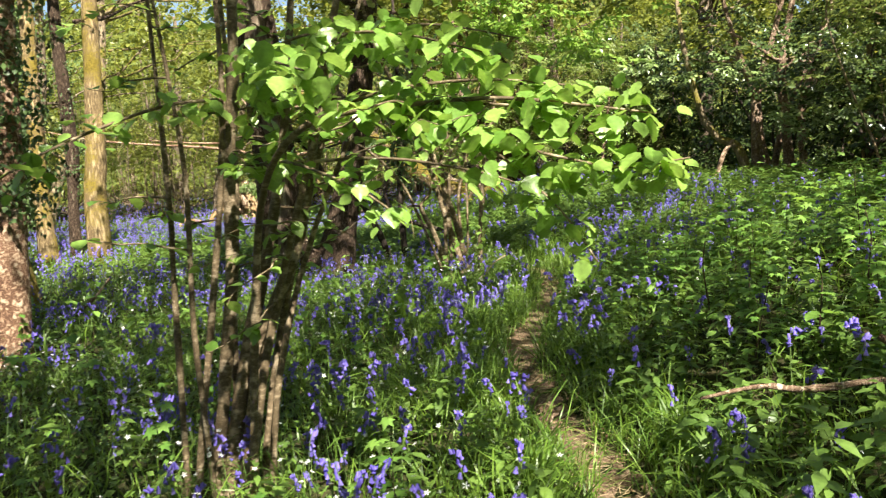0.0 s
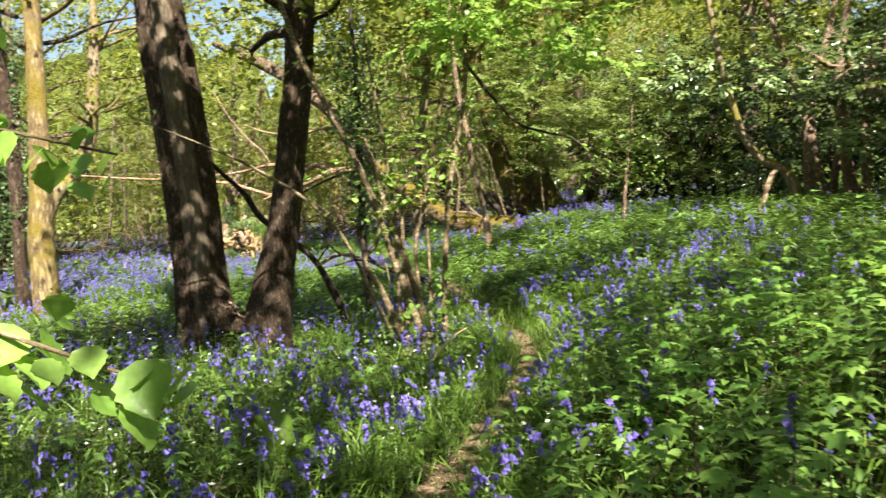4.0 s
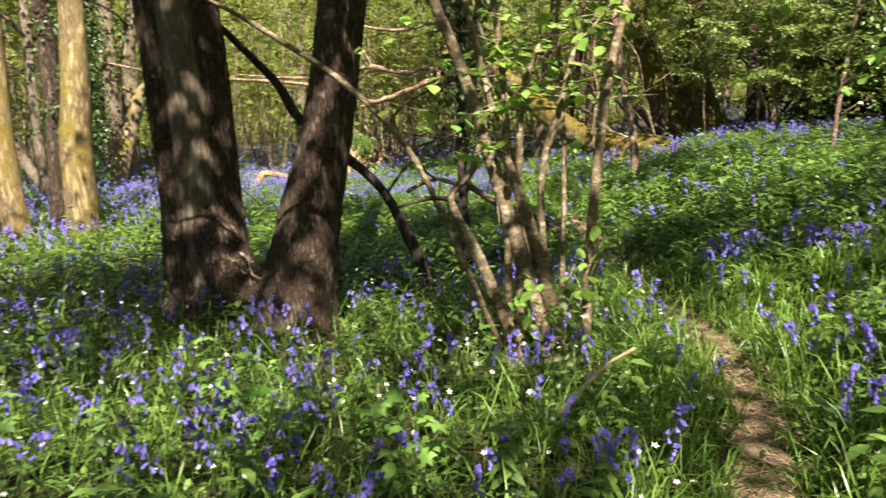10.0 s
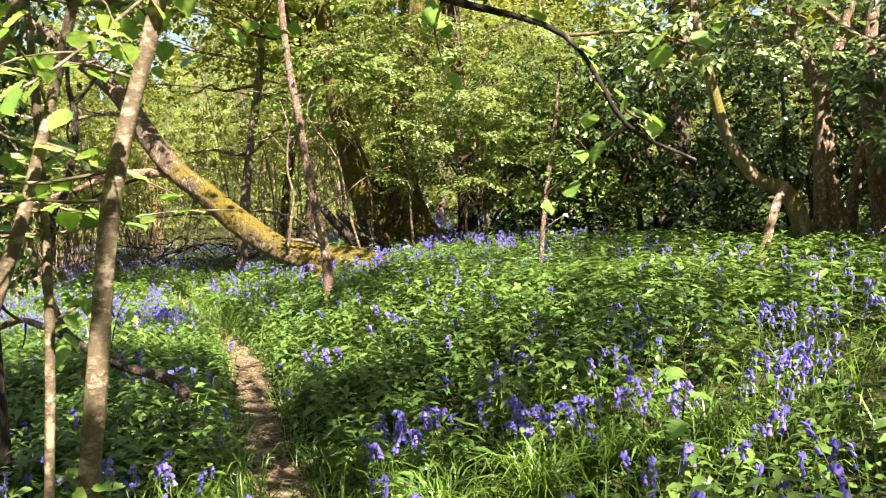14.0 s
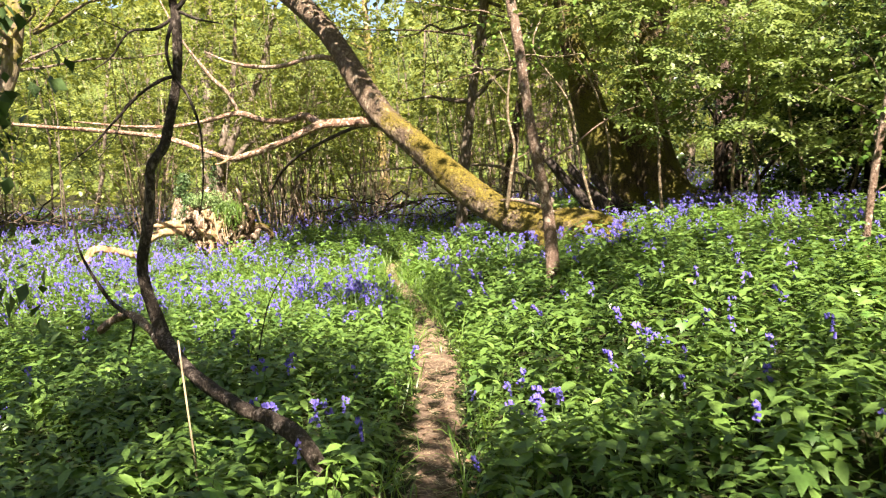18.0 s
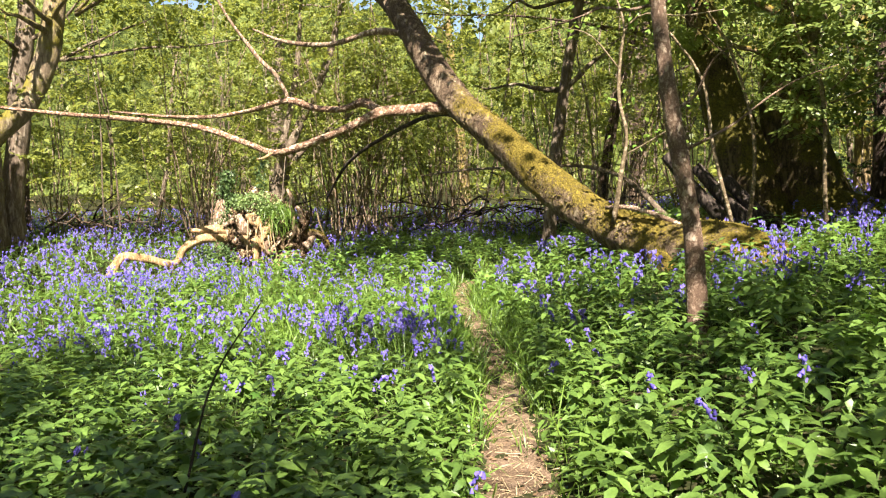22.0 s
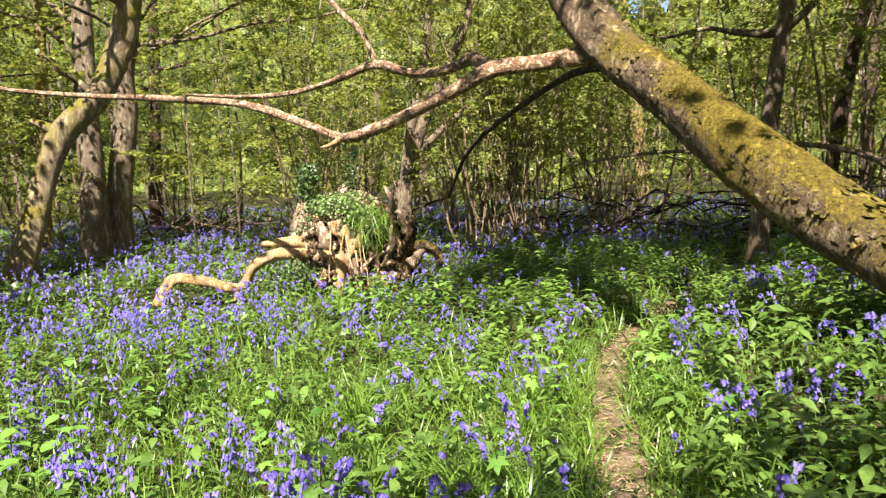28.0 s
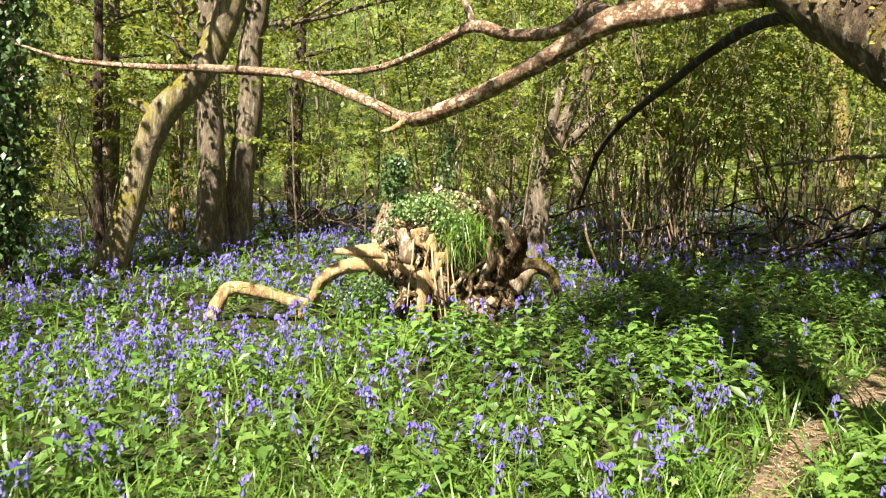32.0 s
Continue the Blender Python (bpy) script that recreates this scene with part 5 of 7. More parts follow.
for rows, m, lab in (([(-6.79, 14.13, 0.0, 0.065), (-6.71, 14.19, 0.2, 0.066), (-6.6, 14.27, 0.34, 0.07), (-6.31, 14.48, 0.29, 0.058), (-5.97, 14.73, 0.17, 0.066), (-5.82, 14.84, 0.43, 0.075), (-5.58, 15.01, 0.57, 0.075), (-5.2, 15.3, 0.58, 0.1)], wood_bare, "bare bent root like an elbow"),
                     ([(-5.98, 14.72, 0.18, 0.05), (-6.0, 14.68, 0.02, 0.03)], wood_bare, ""),
                     ([(-5.2, 15.3, 0.72, 0.09), (-5.5, 15.1, 0.74, 0.065), (-5.75, 14.95, 0.72, 0.03)], wood_bare, "pale broken root"),
                     ([(-4.2, 15.95, 0.55, 0.1), (-3.98, 16.1, 0.6, 0.08), (-3.8, 16.2, 0.5, 0.07), (-3.72, 16.15, 0.35, 0.05)], bark_log, "thick hooked root"),
                     ([(-4.3, 15.85, 0.45, 0.12), (-4.15, 15.6, 0.3, 0.09), (-4.1, 15.4, 0.05, 0.05)], wood_rot, ""),
                     ([(-4.65, 15.1, 0.55, 0.07), (-4.6, 14.98, 0.25, 0.05), (-4.62, 14.95, -0.05, 0.04)], wood_bare, "thin root hanging straight down"),
                     ([(-4.3, 15.9, 0.9, 0.06), (-4.22, 15.75, 1.2, 0.045), (-4.28, 15.7, 1.4, 0.02)], bark_dead, "")):
    part("root", tube(rows, 14, 5, 0.12, 5, 0, 0.07), m, stump, lab)
part("ivy", leaf_cloud(np.vstack([ball(100, (-4.85, 15.5, 1.2), (0.46, 0.36, 0.17), st, 0.4), ball(60, (-4.5, 15.35, 1.0), (0.3, 0.2, 0.24), st, 0.3)]), 0.1, 22, 0.042, LEAF2, 0.7, r=st), leaf_ivy_sunny, stump, "ivy over the stump's top in a pale sunlit colour", "stuff")
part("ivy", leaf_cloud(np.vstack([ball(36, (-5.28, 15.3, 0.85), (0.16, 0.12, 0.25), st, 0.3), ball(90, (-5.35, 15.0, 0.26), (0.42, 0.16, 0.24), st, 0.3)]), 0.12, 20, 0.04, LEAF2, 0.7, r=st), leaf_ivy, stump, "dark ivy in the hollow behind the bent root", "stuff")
part("ivy", leaf_cloud(ball(60, (-5.3, 15.45, 1.4), (0.13, 0.13, 0.42), st), 0.11, 18, 0.05, LEAF2, 0.8, r=st), leaf_ivy, stump, "upright ivy shoot", "stuff")
part("ivy", leaf_cloud(ball(26, (-4.72, 15.6, 1.7), (0.06, 0.06, 0.36), st), 0.08, 14, 0.045, LEAF2, 0.8, r=st), leaf_ivy, stump, "", "stuff")
n = 620
base = ball(n, (-4.32, 15.35, 0.98), (0.3, 0.26, 0.24), st)
BLADE = (np.array([(-0.5, 0, 0), (0.5, 0, 0), (-0.42, 0.45, 0.1), (0.42, 0.45, 0.1), (0, 1, -0.15)]), [np.array([(0, 1, 3, 2)]), np.array([(2, 3, 4)])])
part("grass_tuft", scattered(BLADE, base, turns(st.uniform(0, 6.283, n), st.normal(-0.9, 0.5, n), st.normal(0, 0.3, n)), np.column_stack([np.full(n, 0.008), st.uniform(0.12, 0.42, n), np.full(n, 0.3)])), leaf_blade, stump, "grass hanging down its side", "stuff")

# fallen sticks on the ground
for rows, m, lab in (([(0.29, -7.72, 0.46, 0.006), (0.54, -7.72, 0.49, 0.01), (0.72, -7.76, 0.475, 0.015), (0.97, -7.81, 0.5, 0.013), (1.18, -7.87, 0.51, 0.011)], bark_dead, "thin broken pale branch resting on plants"),
                     ([(1.0, -7.8, 0.68, 0.012), (1.08, -7.84, 0.62, 0.021), (1.18, -7.88, 0.55, 0.025), (1.35, -7.93, 0.47, 0.024), (1.7, -8.02, 0.36, 0.022)], bark_sap, "thick reddish broken branch resting on plants"),
                     ([(2.0, -4.75, 0.55, 0.012), (2.25, -4.7, 0.57, 0.015), (2.6, -4.72, 0.55, 0.012), (2.95, -4.55, 0.62, 0.006)], bark_dead, "thin pale stick caught in seedlings"),
                     ([(-4.3, -1.45, 0.08, 0.02), (-4.1, -1.5, 0.25, 0.018), (-3.95, -1.52, 0.42, 0.012)], bark_dead, "short stick standing in the bluebells"),
                     ([(0.25, -1.55, 0.12, 0.012), (0.45, -1.45, 0.3, 0.01), (0.6, -1.4, 0.38, 0.007)], straw, "bent dry stalk beside the path"),
                     ([(-4.25, 7.55, 0.12, 0.012), (-4.5, 7.65, 0.33, 0.01), (-4.73, 7.74, 0.5, 0.006)], bark_black, "thin dark stick in the mercury"),
                     ([(-0.5, 5.0, 0.3, 0.005), (-0.42, 5.1, 0.7, 0.004), (-0.25, 5.2, 1.0, 0.002)], bark_black, "thin bare shoot in the mercury"),
                     ([(-0.1, -6.7, 0.0, 0.012), (-0.05, -6.5, 0.03, 0.01), (0.02, -6.35, 0.01, 0.008), (0.0, -6.2, 0.03, 0.006)], bark_dead, "bent root lying across the path"),
                     ([(0.42, 7.5, 0.02, 0.008), (0.5, 7.45, 0.05, 0.008), (0.62, 7.35, 0.03, 0.005)], bark_black, "small dark stick on the path")):
    x, y = rows[1][0], rows[1][1]
    low = min(q[2] for q in rows)
    whole("stick", tube([(q[0], q[1], q[2], q[3]) for q in rows], 10, 7, 0.14, 3, 0, 0.07), m, lab, "stick", "sticks on the ground", at=(x, y, rows[1][2]))

# old hazel stems behind the stump
shrub("old_hazel", "old hazel with three brown stems leaning apart behind the stump",
      [[(-6.8, 21.1, gz(-6.8, 21.1), 0.2), (-6.78, 21.11, 1.0, 0.16), (-6.49, 21.3, 2.17, 0.13), (-6.12, 21.55, 3.21, 0.11), (-5.57, 21.93, 4.55, 0.09), (-5.0, 22.3, 7.0, 0.04)],
       [(-6.75, 21.1, gz(-6.8, 21.1), 0.14), (-6.73, 21.14, 1.1, 0.12), (-6.58, 21.25, 2.38, 0.09), (-6.24, 21.48, 4.16, 0.07), (-6.0, 21.6, 7.0, 0.03)],
       [(-6.66, 21.15, 0.6, 0.11), (-6.6, 21.22, 1.35, 0.1), (-6.22, 21.48, 2.26, 0.075), (-5.23, 22.15, 3.18, 0.06), (-4.17, 22.87, 3.76, 0.045), (-3.2, 23.4, 4.0, 0.02)]], bark_grey, 333, twigs=9, leaf=leaf_far, leaf_size=0.11, shape=LEAF2, per=16, length=1.2, sides=10)

# dead brush and rods standing through the far bluebells
ur = np.random.default_rng(88)
rods = []
for k in range(110):
    ang, d = ur.uniform(-1.35, 0.55), ur.uniform(20, 33)
    x, y = d * math.sin(ang) - 1, d * math.cos(ang) + 2
    if math.hypot(x + 4, y - 14) < 7.5:
        continue
    lean = ur.normal(0, 0.5, 2)
    rods.append(tube(wild((x, y, gz(x, y) - 0.1), (lean[0], lean[1], ur.uniform(0.8, 3.0)), ur, 0, 0.2, 0.3, ur.uniform(0.008, 0.022), 5), 4, 2))
whole("standing_rods", joined(rods), bark_dead, "thin dry rods standing through the far bluebells", "rods", kind="stuff")

# fallen limb caught level across the far stems
limb = thing("fallen_limb", "grey fallen limb lying level across far stems", "branch", (-1.0, 18.0, gz(-1.0, 18.0)))
part("stem", tube([(-2.4, 18.2, 1.62, 0.014), (-1.7, 18.1, 1.7, 0.02), (-0.9, 18.0, 1.74, 0.024), (-0.1, 17.9, 1.7, 0.028), (0.7, 17.7, 1.75, 0.034), (1.6, 17.5, 1.5, 0.045), (2.4, 17.2, 0.7, 0.06)], 10, 4, 0.09, 61, 0, 0.04), bark_grey, limb)
for k in range(6):
    q = np.array((-2.2 + 0.6 * k, 18.2 - 0.1 * k, 1.68))
    part("twig", tube(wild(q, (ur.normal(0, 0.3), ur.normal(0, 0.2), ur.uniform(-0.5, 0.5)), ur, 0.05, 0.4, 0.3, 0.012, 4), 5, 2), bark_black, limb)

# brown tangle of brush behind the stump, and a trunk fallen aslant
tangle = thing("brush_tangle", "brown tangle of dead brush and broken poles behind bluebells", "branches", (-11.0, 22.5, gz(-11.0, 22.5)))
for k in range(90):
    c = np.array((ur.uniform(-15, -7.5), ur.normal(23, 0.9), 0))
    c[2] = gz(c[0], c[1]) + ur.uniform(-0.05, 0.5)
    a = ur.uniform(0, 6.283)
    ln = ur.uniform(0.6, 2.2)
    part("branch", tube(wild(c, (math.cos(a) * ln, math.sin(a) * ln * 0.4, ur.uniform(0.0, 1.0)), ur, 0.15, 0.4, 0.3, ur.uniform(0.012, 0.04), 5), 5, 2), (bark_snag, bark_sap, bark_black)[k % 3], tangle)
aslant = thing("fallen_tree", "grey trunk fallen aslant against far trees", "tree", (-12.2, 14.0, gz(-12.2, 14.0)))
part("trunk", tube([(-12.2, 14.0, 0.0, 0.15), (-13.4, 14.0, 1.69, 0.13), (-15.07, 14.0, 2.99, 0.12), (-16.7, 14.0, 4.12, 0.1), (-18.5, 14.1, 5.3, 0.06)], 10, 5, 0.06, 63), bark_grey, aslant)

# ivy hanging on a dead stem behind the hazel
ivied = thing("ivy_tree", "thin dead tree hung with dark ivy behind the hazel", "tree", (-0.45, 1.9, gz(-0.45, 1.9)))
part("trunk", tube(rooted([(-0.45, 1.9, 0.05, 0.05), (-0.47, 1.92, 1.2, 0.045), (-0.42, 1.88, 2.4, 0.04), (-0.4, 1.9, 3.8, 0.025), (-0.45, 1.9, 5.0, 0.015)]), 9, 5, 0.08, 64), bark_black, ivied)
part("ivy", leaf_cloud(np.vstack([ball(105, (-0.42, 1.9, 2.75), (0.3, 0.28, 1.0), ur), ball(30, (-0.4, 1.88, 1.6), (0.16, 0.16, 0.5), ur)]), 0.2, 22, 0.055, LEAF2, 0.9, r=ur, flat=0.7), leaf_ivy, ivied, "dark drooping ivy leaves", "stuff")

# heap of brushwood past the stump
heap = thing("brushwood_heap", "low heap of dark dead brushwood among far bluebells", "branches", (-2.0, 22.0, gz(-2, 22)))
hr = np.random.default_rng(5)
for k in range(90):
    c = np.array((hr.normal(-1.6, 1.9), hr.normal(22, 0.7), 0))
    c[2] = gz(c[0], c[1]) + hr.uniform(0.05, 0.9)
    a = hr.uniform(0, 3.14)
    ln = hr.uniform(0.8, 2.4)
    part("branch", tube(wild(c, (math.cos(a) * ln, math.sin(a) * ln * 0.4, hr.normal(0.05, 0.25)), hr, 0.2, 0.5, 0.3, hr.uniform(0.012, 0.035), 5), 5, 2), bark_black, heap)

# ---- the wood round about ----


COPPICE_LABELS = ["hazel coppice stool with thin brown stems and spring leaves", "sheaf of thin hazel rods with pale green leaves", "dense hazel bush with upright rods and young leaves"]


def coppice(x, y, n, height, seed, spread=0.9, leaf=leaf_far, size=0.1):
    """A far hazel stool: a sheaf of thin stems, spreading, with leaf sprays on them."""
    r = np.random.default_rng(seed)
    z = gz(x, y)
    ob = thing("hazel_coppice", COPPICE_LABELS[seed % 3], "shrub", (x, y, z), "hazel coppice of the far wood")
    geos, tufts = [], []
    for k in range(n):
        a = r.uniform(0, 6.283)
        d = spread * r.uniform(0.3, 1.3)
        h = height * r.uniform(0.6, 1.1)
        rows = wild((x + 0.25 * math.cos(a), y + 0.25 * math.sin(a), z - 0.1), (math.cos(a) * d, math.sin(a) * d, h), r, 0.0, 0.2, 0.25, r.uniform(0.01, 0.026))
        part("stem", tube(rows, 5, 3, 0.05, k), bark_hazel if k % 3 else bark_dead, ob)
        for q in (3, 4, 5):
            tufts.append(rows[q, :3] + r.normal(0, 0.35, 3))
            if q > 3 or k % 2:
                tufts.append(rows[q, :3] + r.normal(0, 0.6, 3))
    tufts = np.repeat(np.array(tufts), 3, 0)
    part("foliage", fronds(tufts + r.normal(0, 0.36, tufts.shape), (x, y), size * 4, r), leaf, ob, kind="stuff")


places = [(-9.5, 22.5), (-7.0, 25.0), (-5.2, 22.8), (-2.8, 27.5), (-0.3, 26.5), (2.2, 25.0), (4.5, 22.0), (-11.0, 26.5), (-14.0, 23.0), (-17.5, 21.0), (-19.5, 16.5), (-20.0, 12.0), (-18.0, 8.0), (-21.0, 5.0), (-16.0, 18.5), (-8.2, 20.0),
          (6.5, 19.0), (1.2, 20.0), (3.0, 18.0), (-4.8, 20.2), (0.8, 30.0), (-13.0, 30.0), (5.5, 26.0), (-5.6, 23.6), (-4.4, 22.4), (-3.0, 23.6)]
for k, (x, y) in enumerate(places):
    coppice(x, y, 26 if k > 22 else 14, 4.6 + (k * 37 % 10) * 0.2, 400 + k, 1.0 + 0.1 * (k % 4))

# taller stems and trunks farther in
tr2 = np.random.default_rng(19)
far_trees = [(-17.0, 11.5, 0.15, 0.3), (-18.5, 14.2, 0.2, -0.4), (-14.5, 12.5, 0.13, 0.5), (-11.5, 12.8, 0.12, -0.2), (-22, 19, 0.2, 0.6), (-16.5, 24.5, 0.2, 0.2), (-10, 29, 0.22, 0.4), (-3.5, 31, 0.2, -0.7),
             (2.5, 32, 0.2, 0.5), (7.5, 28, 0.22, 0.3), (7.0, 21.5, 0.2, -0.5), (1.2, 23.0, 0.13, 1.4), (0.2, 17.5, 0.12, 1.0), (4.2, 17.2, 0.16, 0.4), (5.6, 16.0, 0.2, -0.2), (-13.5, 6.0, 0.16, 0.2), (-11.0, 1.5, 0.2, -0.3), (-15.0, 2.0, 0.2, 0.4),
             (-17.2, 19.3, 0.2, 0.1), (-16.2, 20.4, 0.16, 0.2), (-14.8, 17.6, 0.1, -0.1), (9.0, 12.0, 0.25, 0.3), (11.5, 8.0, 0.2, 0.5), (12.0, 2.0, 0.2, -0.4), (10.5, -3.0, 0.22, 0.2)]
for k, (x, y, r0, lean_x) in enumerate(far_trees):
    z = gz(x, y)
    rows = [(x, y, z, r0 * 1.15), (x + lean_x * 0.1, y, z + 1.5, r0), (x + lean_x * 0.35, y + 0.1, z + 3.4, r0 * 0.9), (x + lean_x * 0.7, y + 0.2, z + 5.6, r0 * 0.75), (x + lean_x, y + 0.3, z + 9, r0 * 0.4)]
    tree("tree", ["grey woodland trunk among coppice", "slender brown woodland trunk among coppice", "dark woodland trunk with spring leaves above"][k % 3], [rows], (bark_grey, bark_pale, bark_dark)[k % 3],
         [((x + lean_x, y + 0.3, z + 7.5), (2.0, 2.0, 2.2), 10 if x < -10 and y < 7 else 40, 20)], limbs=5, seed=600 + k, sides=10, leaf_size=0.15, limb_from=0.4, group="trees of the far wood")

# ivy-clad trunks
for k, (x, y, r0, top, mat2) in enumerate([(-11.1, 13.85, 0.22, 7.0, leaf_ivy), (-9.6, 8.2, 0.12, 6.0, leaf_ivy)]):
    z = gz(x, y)
    ob = thing("ivy_tree", "trunk thickly clothed in dark ivy", "tree", (x, y, z), "ivy-clad trunks")
    part("trunk", tube(rooted([(x, y, z, r0), (x + 0.1, y, z + 2.5, r0 * 0.9), (x, y, z + 5, r0 * 0.8), (x + 0.1, y, z + 9, r0 * 0.4)]), 12, 4, 0.06, k, 0.2), bark_dark, ob)
    m = (620, 200)[k]
    up = tr2.uniform(0, 1, m)
    q = np.column_stack([np.full(m, x), np.full(m, y), z + 0.25 + (top - 0.25) * up])
    ang = tr2.uniform(0, 6.283, m)
    out = r0 + (0.08 + 0.5 * up * tr2.uniform(0, 1, m) if k == 0 else 0.1)
    q[:, 0] += np.cos(ang) * out
    q[:, 1] += np.sin(ang) * out
    part("ivy", leaf_cloud(q, 0.36, 18, 0.1, LEAF2, 0.9, r=tr2, flat=0.8), mat2, ob, kind="stuff")


def evergreen(x, y, w, h, seed, n=60, size=0.11, low=0.02):
    """A broad dark evergreen bush: bare crooked stems below, glossy leaves in drooping sprays."""
    r = np.random.default_rng(seed)
    z = gz(x, y)
    ob = thing("evergreen_bush", "broad dark evergreen bush with glossy leaves and shaded bare stems", "shrub", (x, y, z), "evergreen bushes on the bank")
    for k in range(4):
        a = r.uniform(0, 6.283)
        part("stem", tube(wild((x + r.normal(0, 0.3), y + r.normal(0, 0.3), z - 0.1), (math.cos(a) * w * 0.5, math.sin(a) * w * 0.5, h * 0.7), r, 0, 0.3, 0.25, 0.05), 6, 3, 0.08, k), bark_black, ob)
    c = ball(n, (x, y, z + h * (0.5 + low / 2)), (w, w * 0.8, h * (0.5 - low / 2)), r, 0.55)
    c = np.repeat(c, 2, 0) + r.normal(0, 0.2, (2 * len(c), 3))
    part("foliage", fronds(c, (x, y), size * 5, r, GLOSSY, 0.45, 0.7), leaf_laurel, ob, kind="stuff")


EVERGREENS = [(6.6, 12.6, 1.6, 3.6), (8.0, 10.4, 1.9, 4.2), (8.8, 8.2, 1.9, 4.2), (10.2, 6.0, 2.0, 4.6), (9.2, 4.0, 1.5, 3.4), (10.8, 2.2, 2.0, 4.2), (11.2, -0.4, 2.0, 4.4), (11.0, -3.0, 2.0, 4.2), (10.6, -5.6, 2.0, 4.0),
                                (6.8, 13.0, 2.0, 4.8), (9.4, 11.8, 2.2, 5.2), (5.8, 15.5, 1.8, 4.2), (12.5, 9.0, 2.2, 5.4), (13.2, 4.5, 2.2, 5.6), (13.6, 0.0, 2.2, 5.6), (13.0, -4.5, 2.2, 5.0), (8.2, 14.8, 2.0, 5.0)]
for k, (x, y, w, h) in enumerate(EVERGREENS):
    evergreen(x, y, w, h, 800 + k, n=130, size=0.1)


# pale leafy sprays hanging before the evergreens
def spray_tree(x, y, h, w, seed, n=60, size=0.09, leaf=leaf_bright, low=1.3):
    r = np.random.default_rng(seed)
    z = gz(x, y)
    ob = thing("young_tree", "young tree with level sprays of yellow-green spring leaves", "tree", (x, y, z), "young trees on the bank")
    part("trunk", tube(wild((x, y, z - 0.1), (r.normal(0, 0.4), r.normal(0, 0.4), h), r, 0, 0.3, 0.2, 0.026, 7), 8, 4, 0.06, seed), bark_hazel, ob)
    c = ball(n, (x, y, z + low + (h - low) * 0.5), (w, w, (h - low) * 0.55), r, 0.2)
    for q in c[::6]:
        s = np.array((x, y, max(z + 0.8, q[2] - 0.5)))
        part("limb", tube(wild(s, q - s, r, -0.1, 0.15, 0.2, 0.014, 5), 4, 2), bark_hazel, ob)
    part("foliage", sprays(c, r, 0.8, size * 4.2), leaf, ob, kind="stuff")


for k, (x, y, h, w, low) in enumerate([(3.5, 11.5, 4.8, 1.4, 1.4), (5.4, 11.2, 4.2, 1.2, 0.5), (9.0, 1.0, 4.0, 1.2, 1.6), (7.9, 2.2, 4.8, 1.2, 1.5), (10.2, -0.6, 5.0, 1.4, 1.8), (4.4, 11.2, 5.0, 1.3, 1.5), (5.9, 11.4, 3.6, 1.2, 0.4), (2.7, 12.0, 4.6, 1.2, 1.5), (4.8, 11.4, 3.2, 1.0, 0.4), (2.6, 11.4, 5.0, 1.1, 2.9), (6.6, 10.2, 3.8, 1.0, 0.8)]):
    spray_tree(x, y, h, w, 900 + k, n=38, low=low)

# unbroken distant woodland that closes the place
dr = np.random.default_rng(23)
geo, sticks, thicket = [], [], []
for ring, (d0, d1, n, size, top) in enumerate([(17, 26, 3600, 0.115, 9.5), (26, 38, 1900, 0.26, 13), (38, 60, 1500, 0.45, 22)]):
    ang = np.where(dr.uniform(0, 1, n) < 0.85, dr.uniform(-1.55, 1.3, n), dr.uniform(1.3, 4.73, n))
    dist = dr.uniform(d0, d1, n)
    x, y = dist * np.sin(ang) - 1, dist * np.cos(ang) + 2
    ok = (np.hypot(x + 4, y - 14) > 9 + 5 * ring) & (np.sin(0.55 * x + 0.3 * y) * np.sin(0.5 * y - 0.2 * x + ring) + dr.normal(0, 0.25, n) > -0.25)
    x, y = x[ok], y[ok]
    low = np.where(dr.uniform(0, 1, len(x)) < 0.5, 1.3, 2.4)
    low = np.where((dr.uniform(0, 1, len(x)) < 0.3) & (np.hypot(x + 1, y - 2) > 21), 0.15, low)
    z = ground_z(x, y) + low + (top - low) * dr.uniform(0, 1, len(x)) ** np.where(low < 1, 2.6, 1.25)
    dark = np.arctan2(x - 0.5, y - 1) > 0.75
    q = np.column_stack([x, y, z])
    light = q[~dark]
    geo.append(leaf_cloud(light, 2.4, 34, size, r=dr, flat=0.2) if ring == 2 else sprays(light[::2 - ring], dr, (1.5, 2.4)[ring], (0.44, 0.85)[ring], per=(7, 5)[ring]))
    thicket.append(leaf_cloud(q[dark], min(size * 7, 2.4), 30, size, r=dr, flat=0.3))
    m = (45, 90, 150)[ring]
    ang = dr.uniform(-1.55, 1.3, m)
    dist = dr.uniform(d0, d1, m)
    for a, d in zip(ang, dist):
        x, y = d * math.sin(a) - 1, d * math.cos(a) + 2
        stick = tube(wild((x, y, gz(x, y) - 0.2), (dr.normal(0, 0.6), dr.normal(0, 0.6), top * dr.uniform(0.35, 0.9)), dr, 0, 0.1, 0.3, dr.uniform(0.012, (0.05, 0.1, 0.14)[ring]), 5), 5, 2)
        if ring < 1:
            whole("distant_tree", stick, bark_grey, "thin grey bare stem of the distant wood", "tree", "stems of the distant wood", at=(x, y, gz(x, y)))
        else:
            sticks.append(stick)
th = dr.uniform(0.62, 1.75, 700)
td = dr.uniform(13, 22, 700)
x, y = td * np.sin(th) + 0.5, td * np.cos(th) + 1
z = ground_z(x, y) + 0.4 + 6.5 * dr.uniform(0, 1, 700) ** 1.2
z[::3] = ground_z(x[::3], y[::3]) + dr.uniform(0.1, 1.9, len(z[::3]))
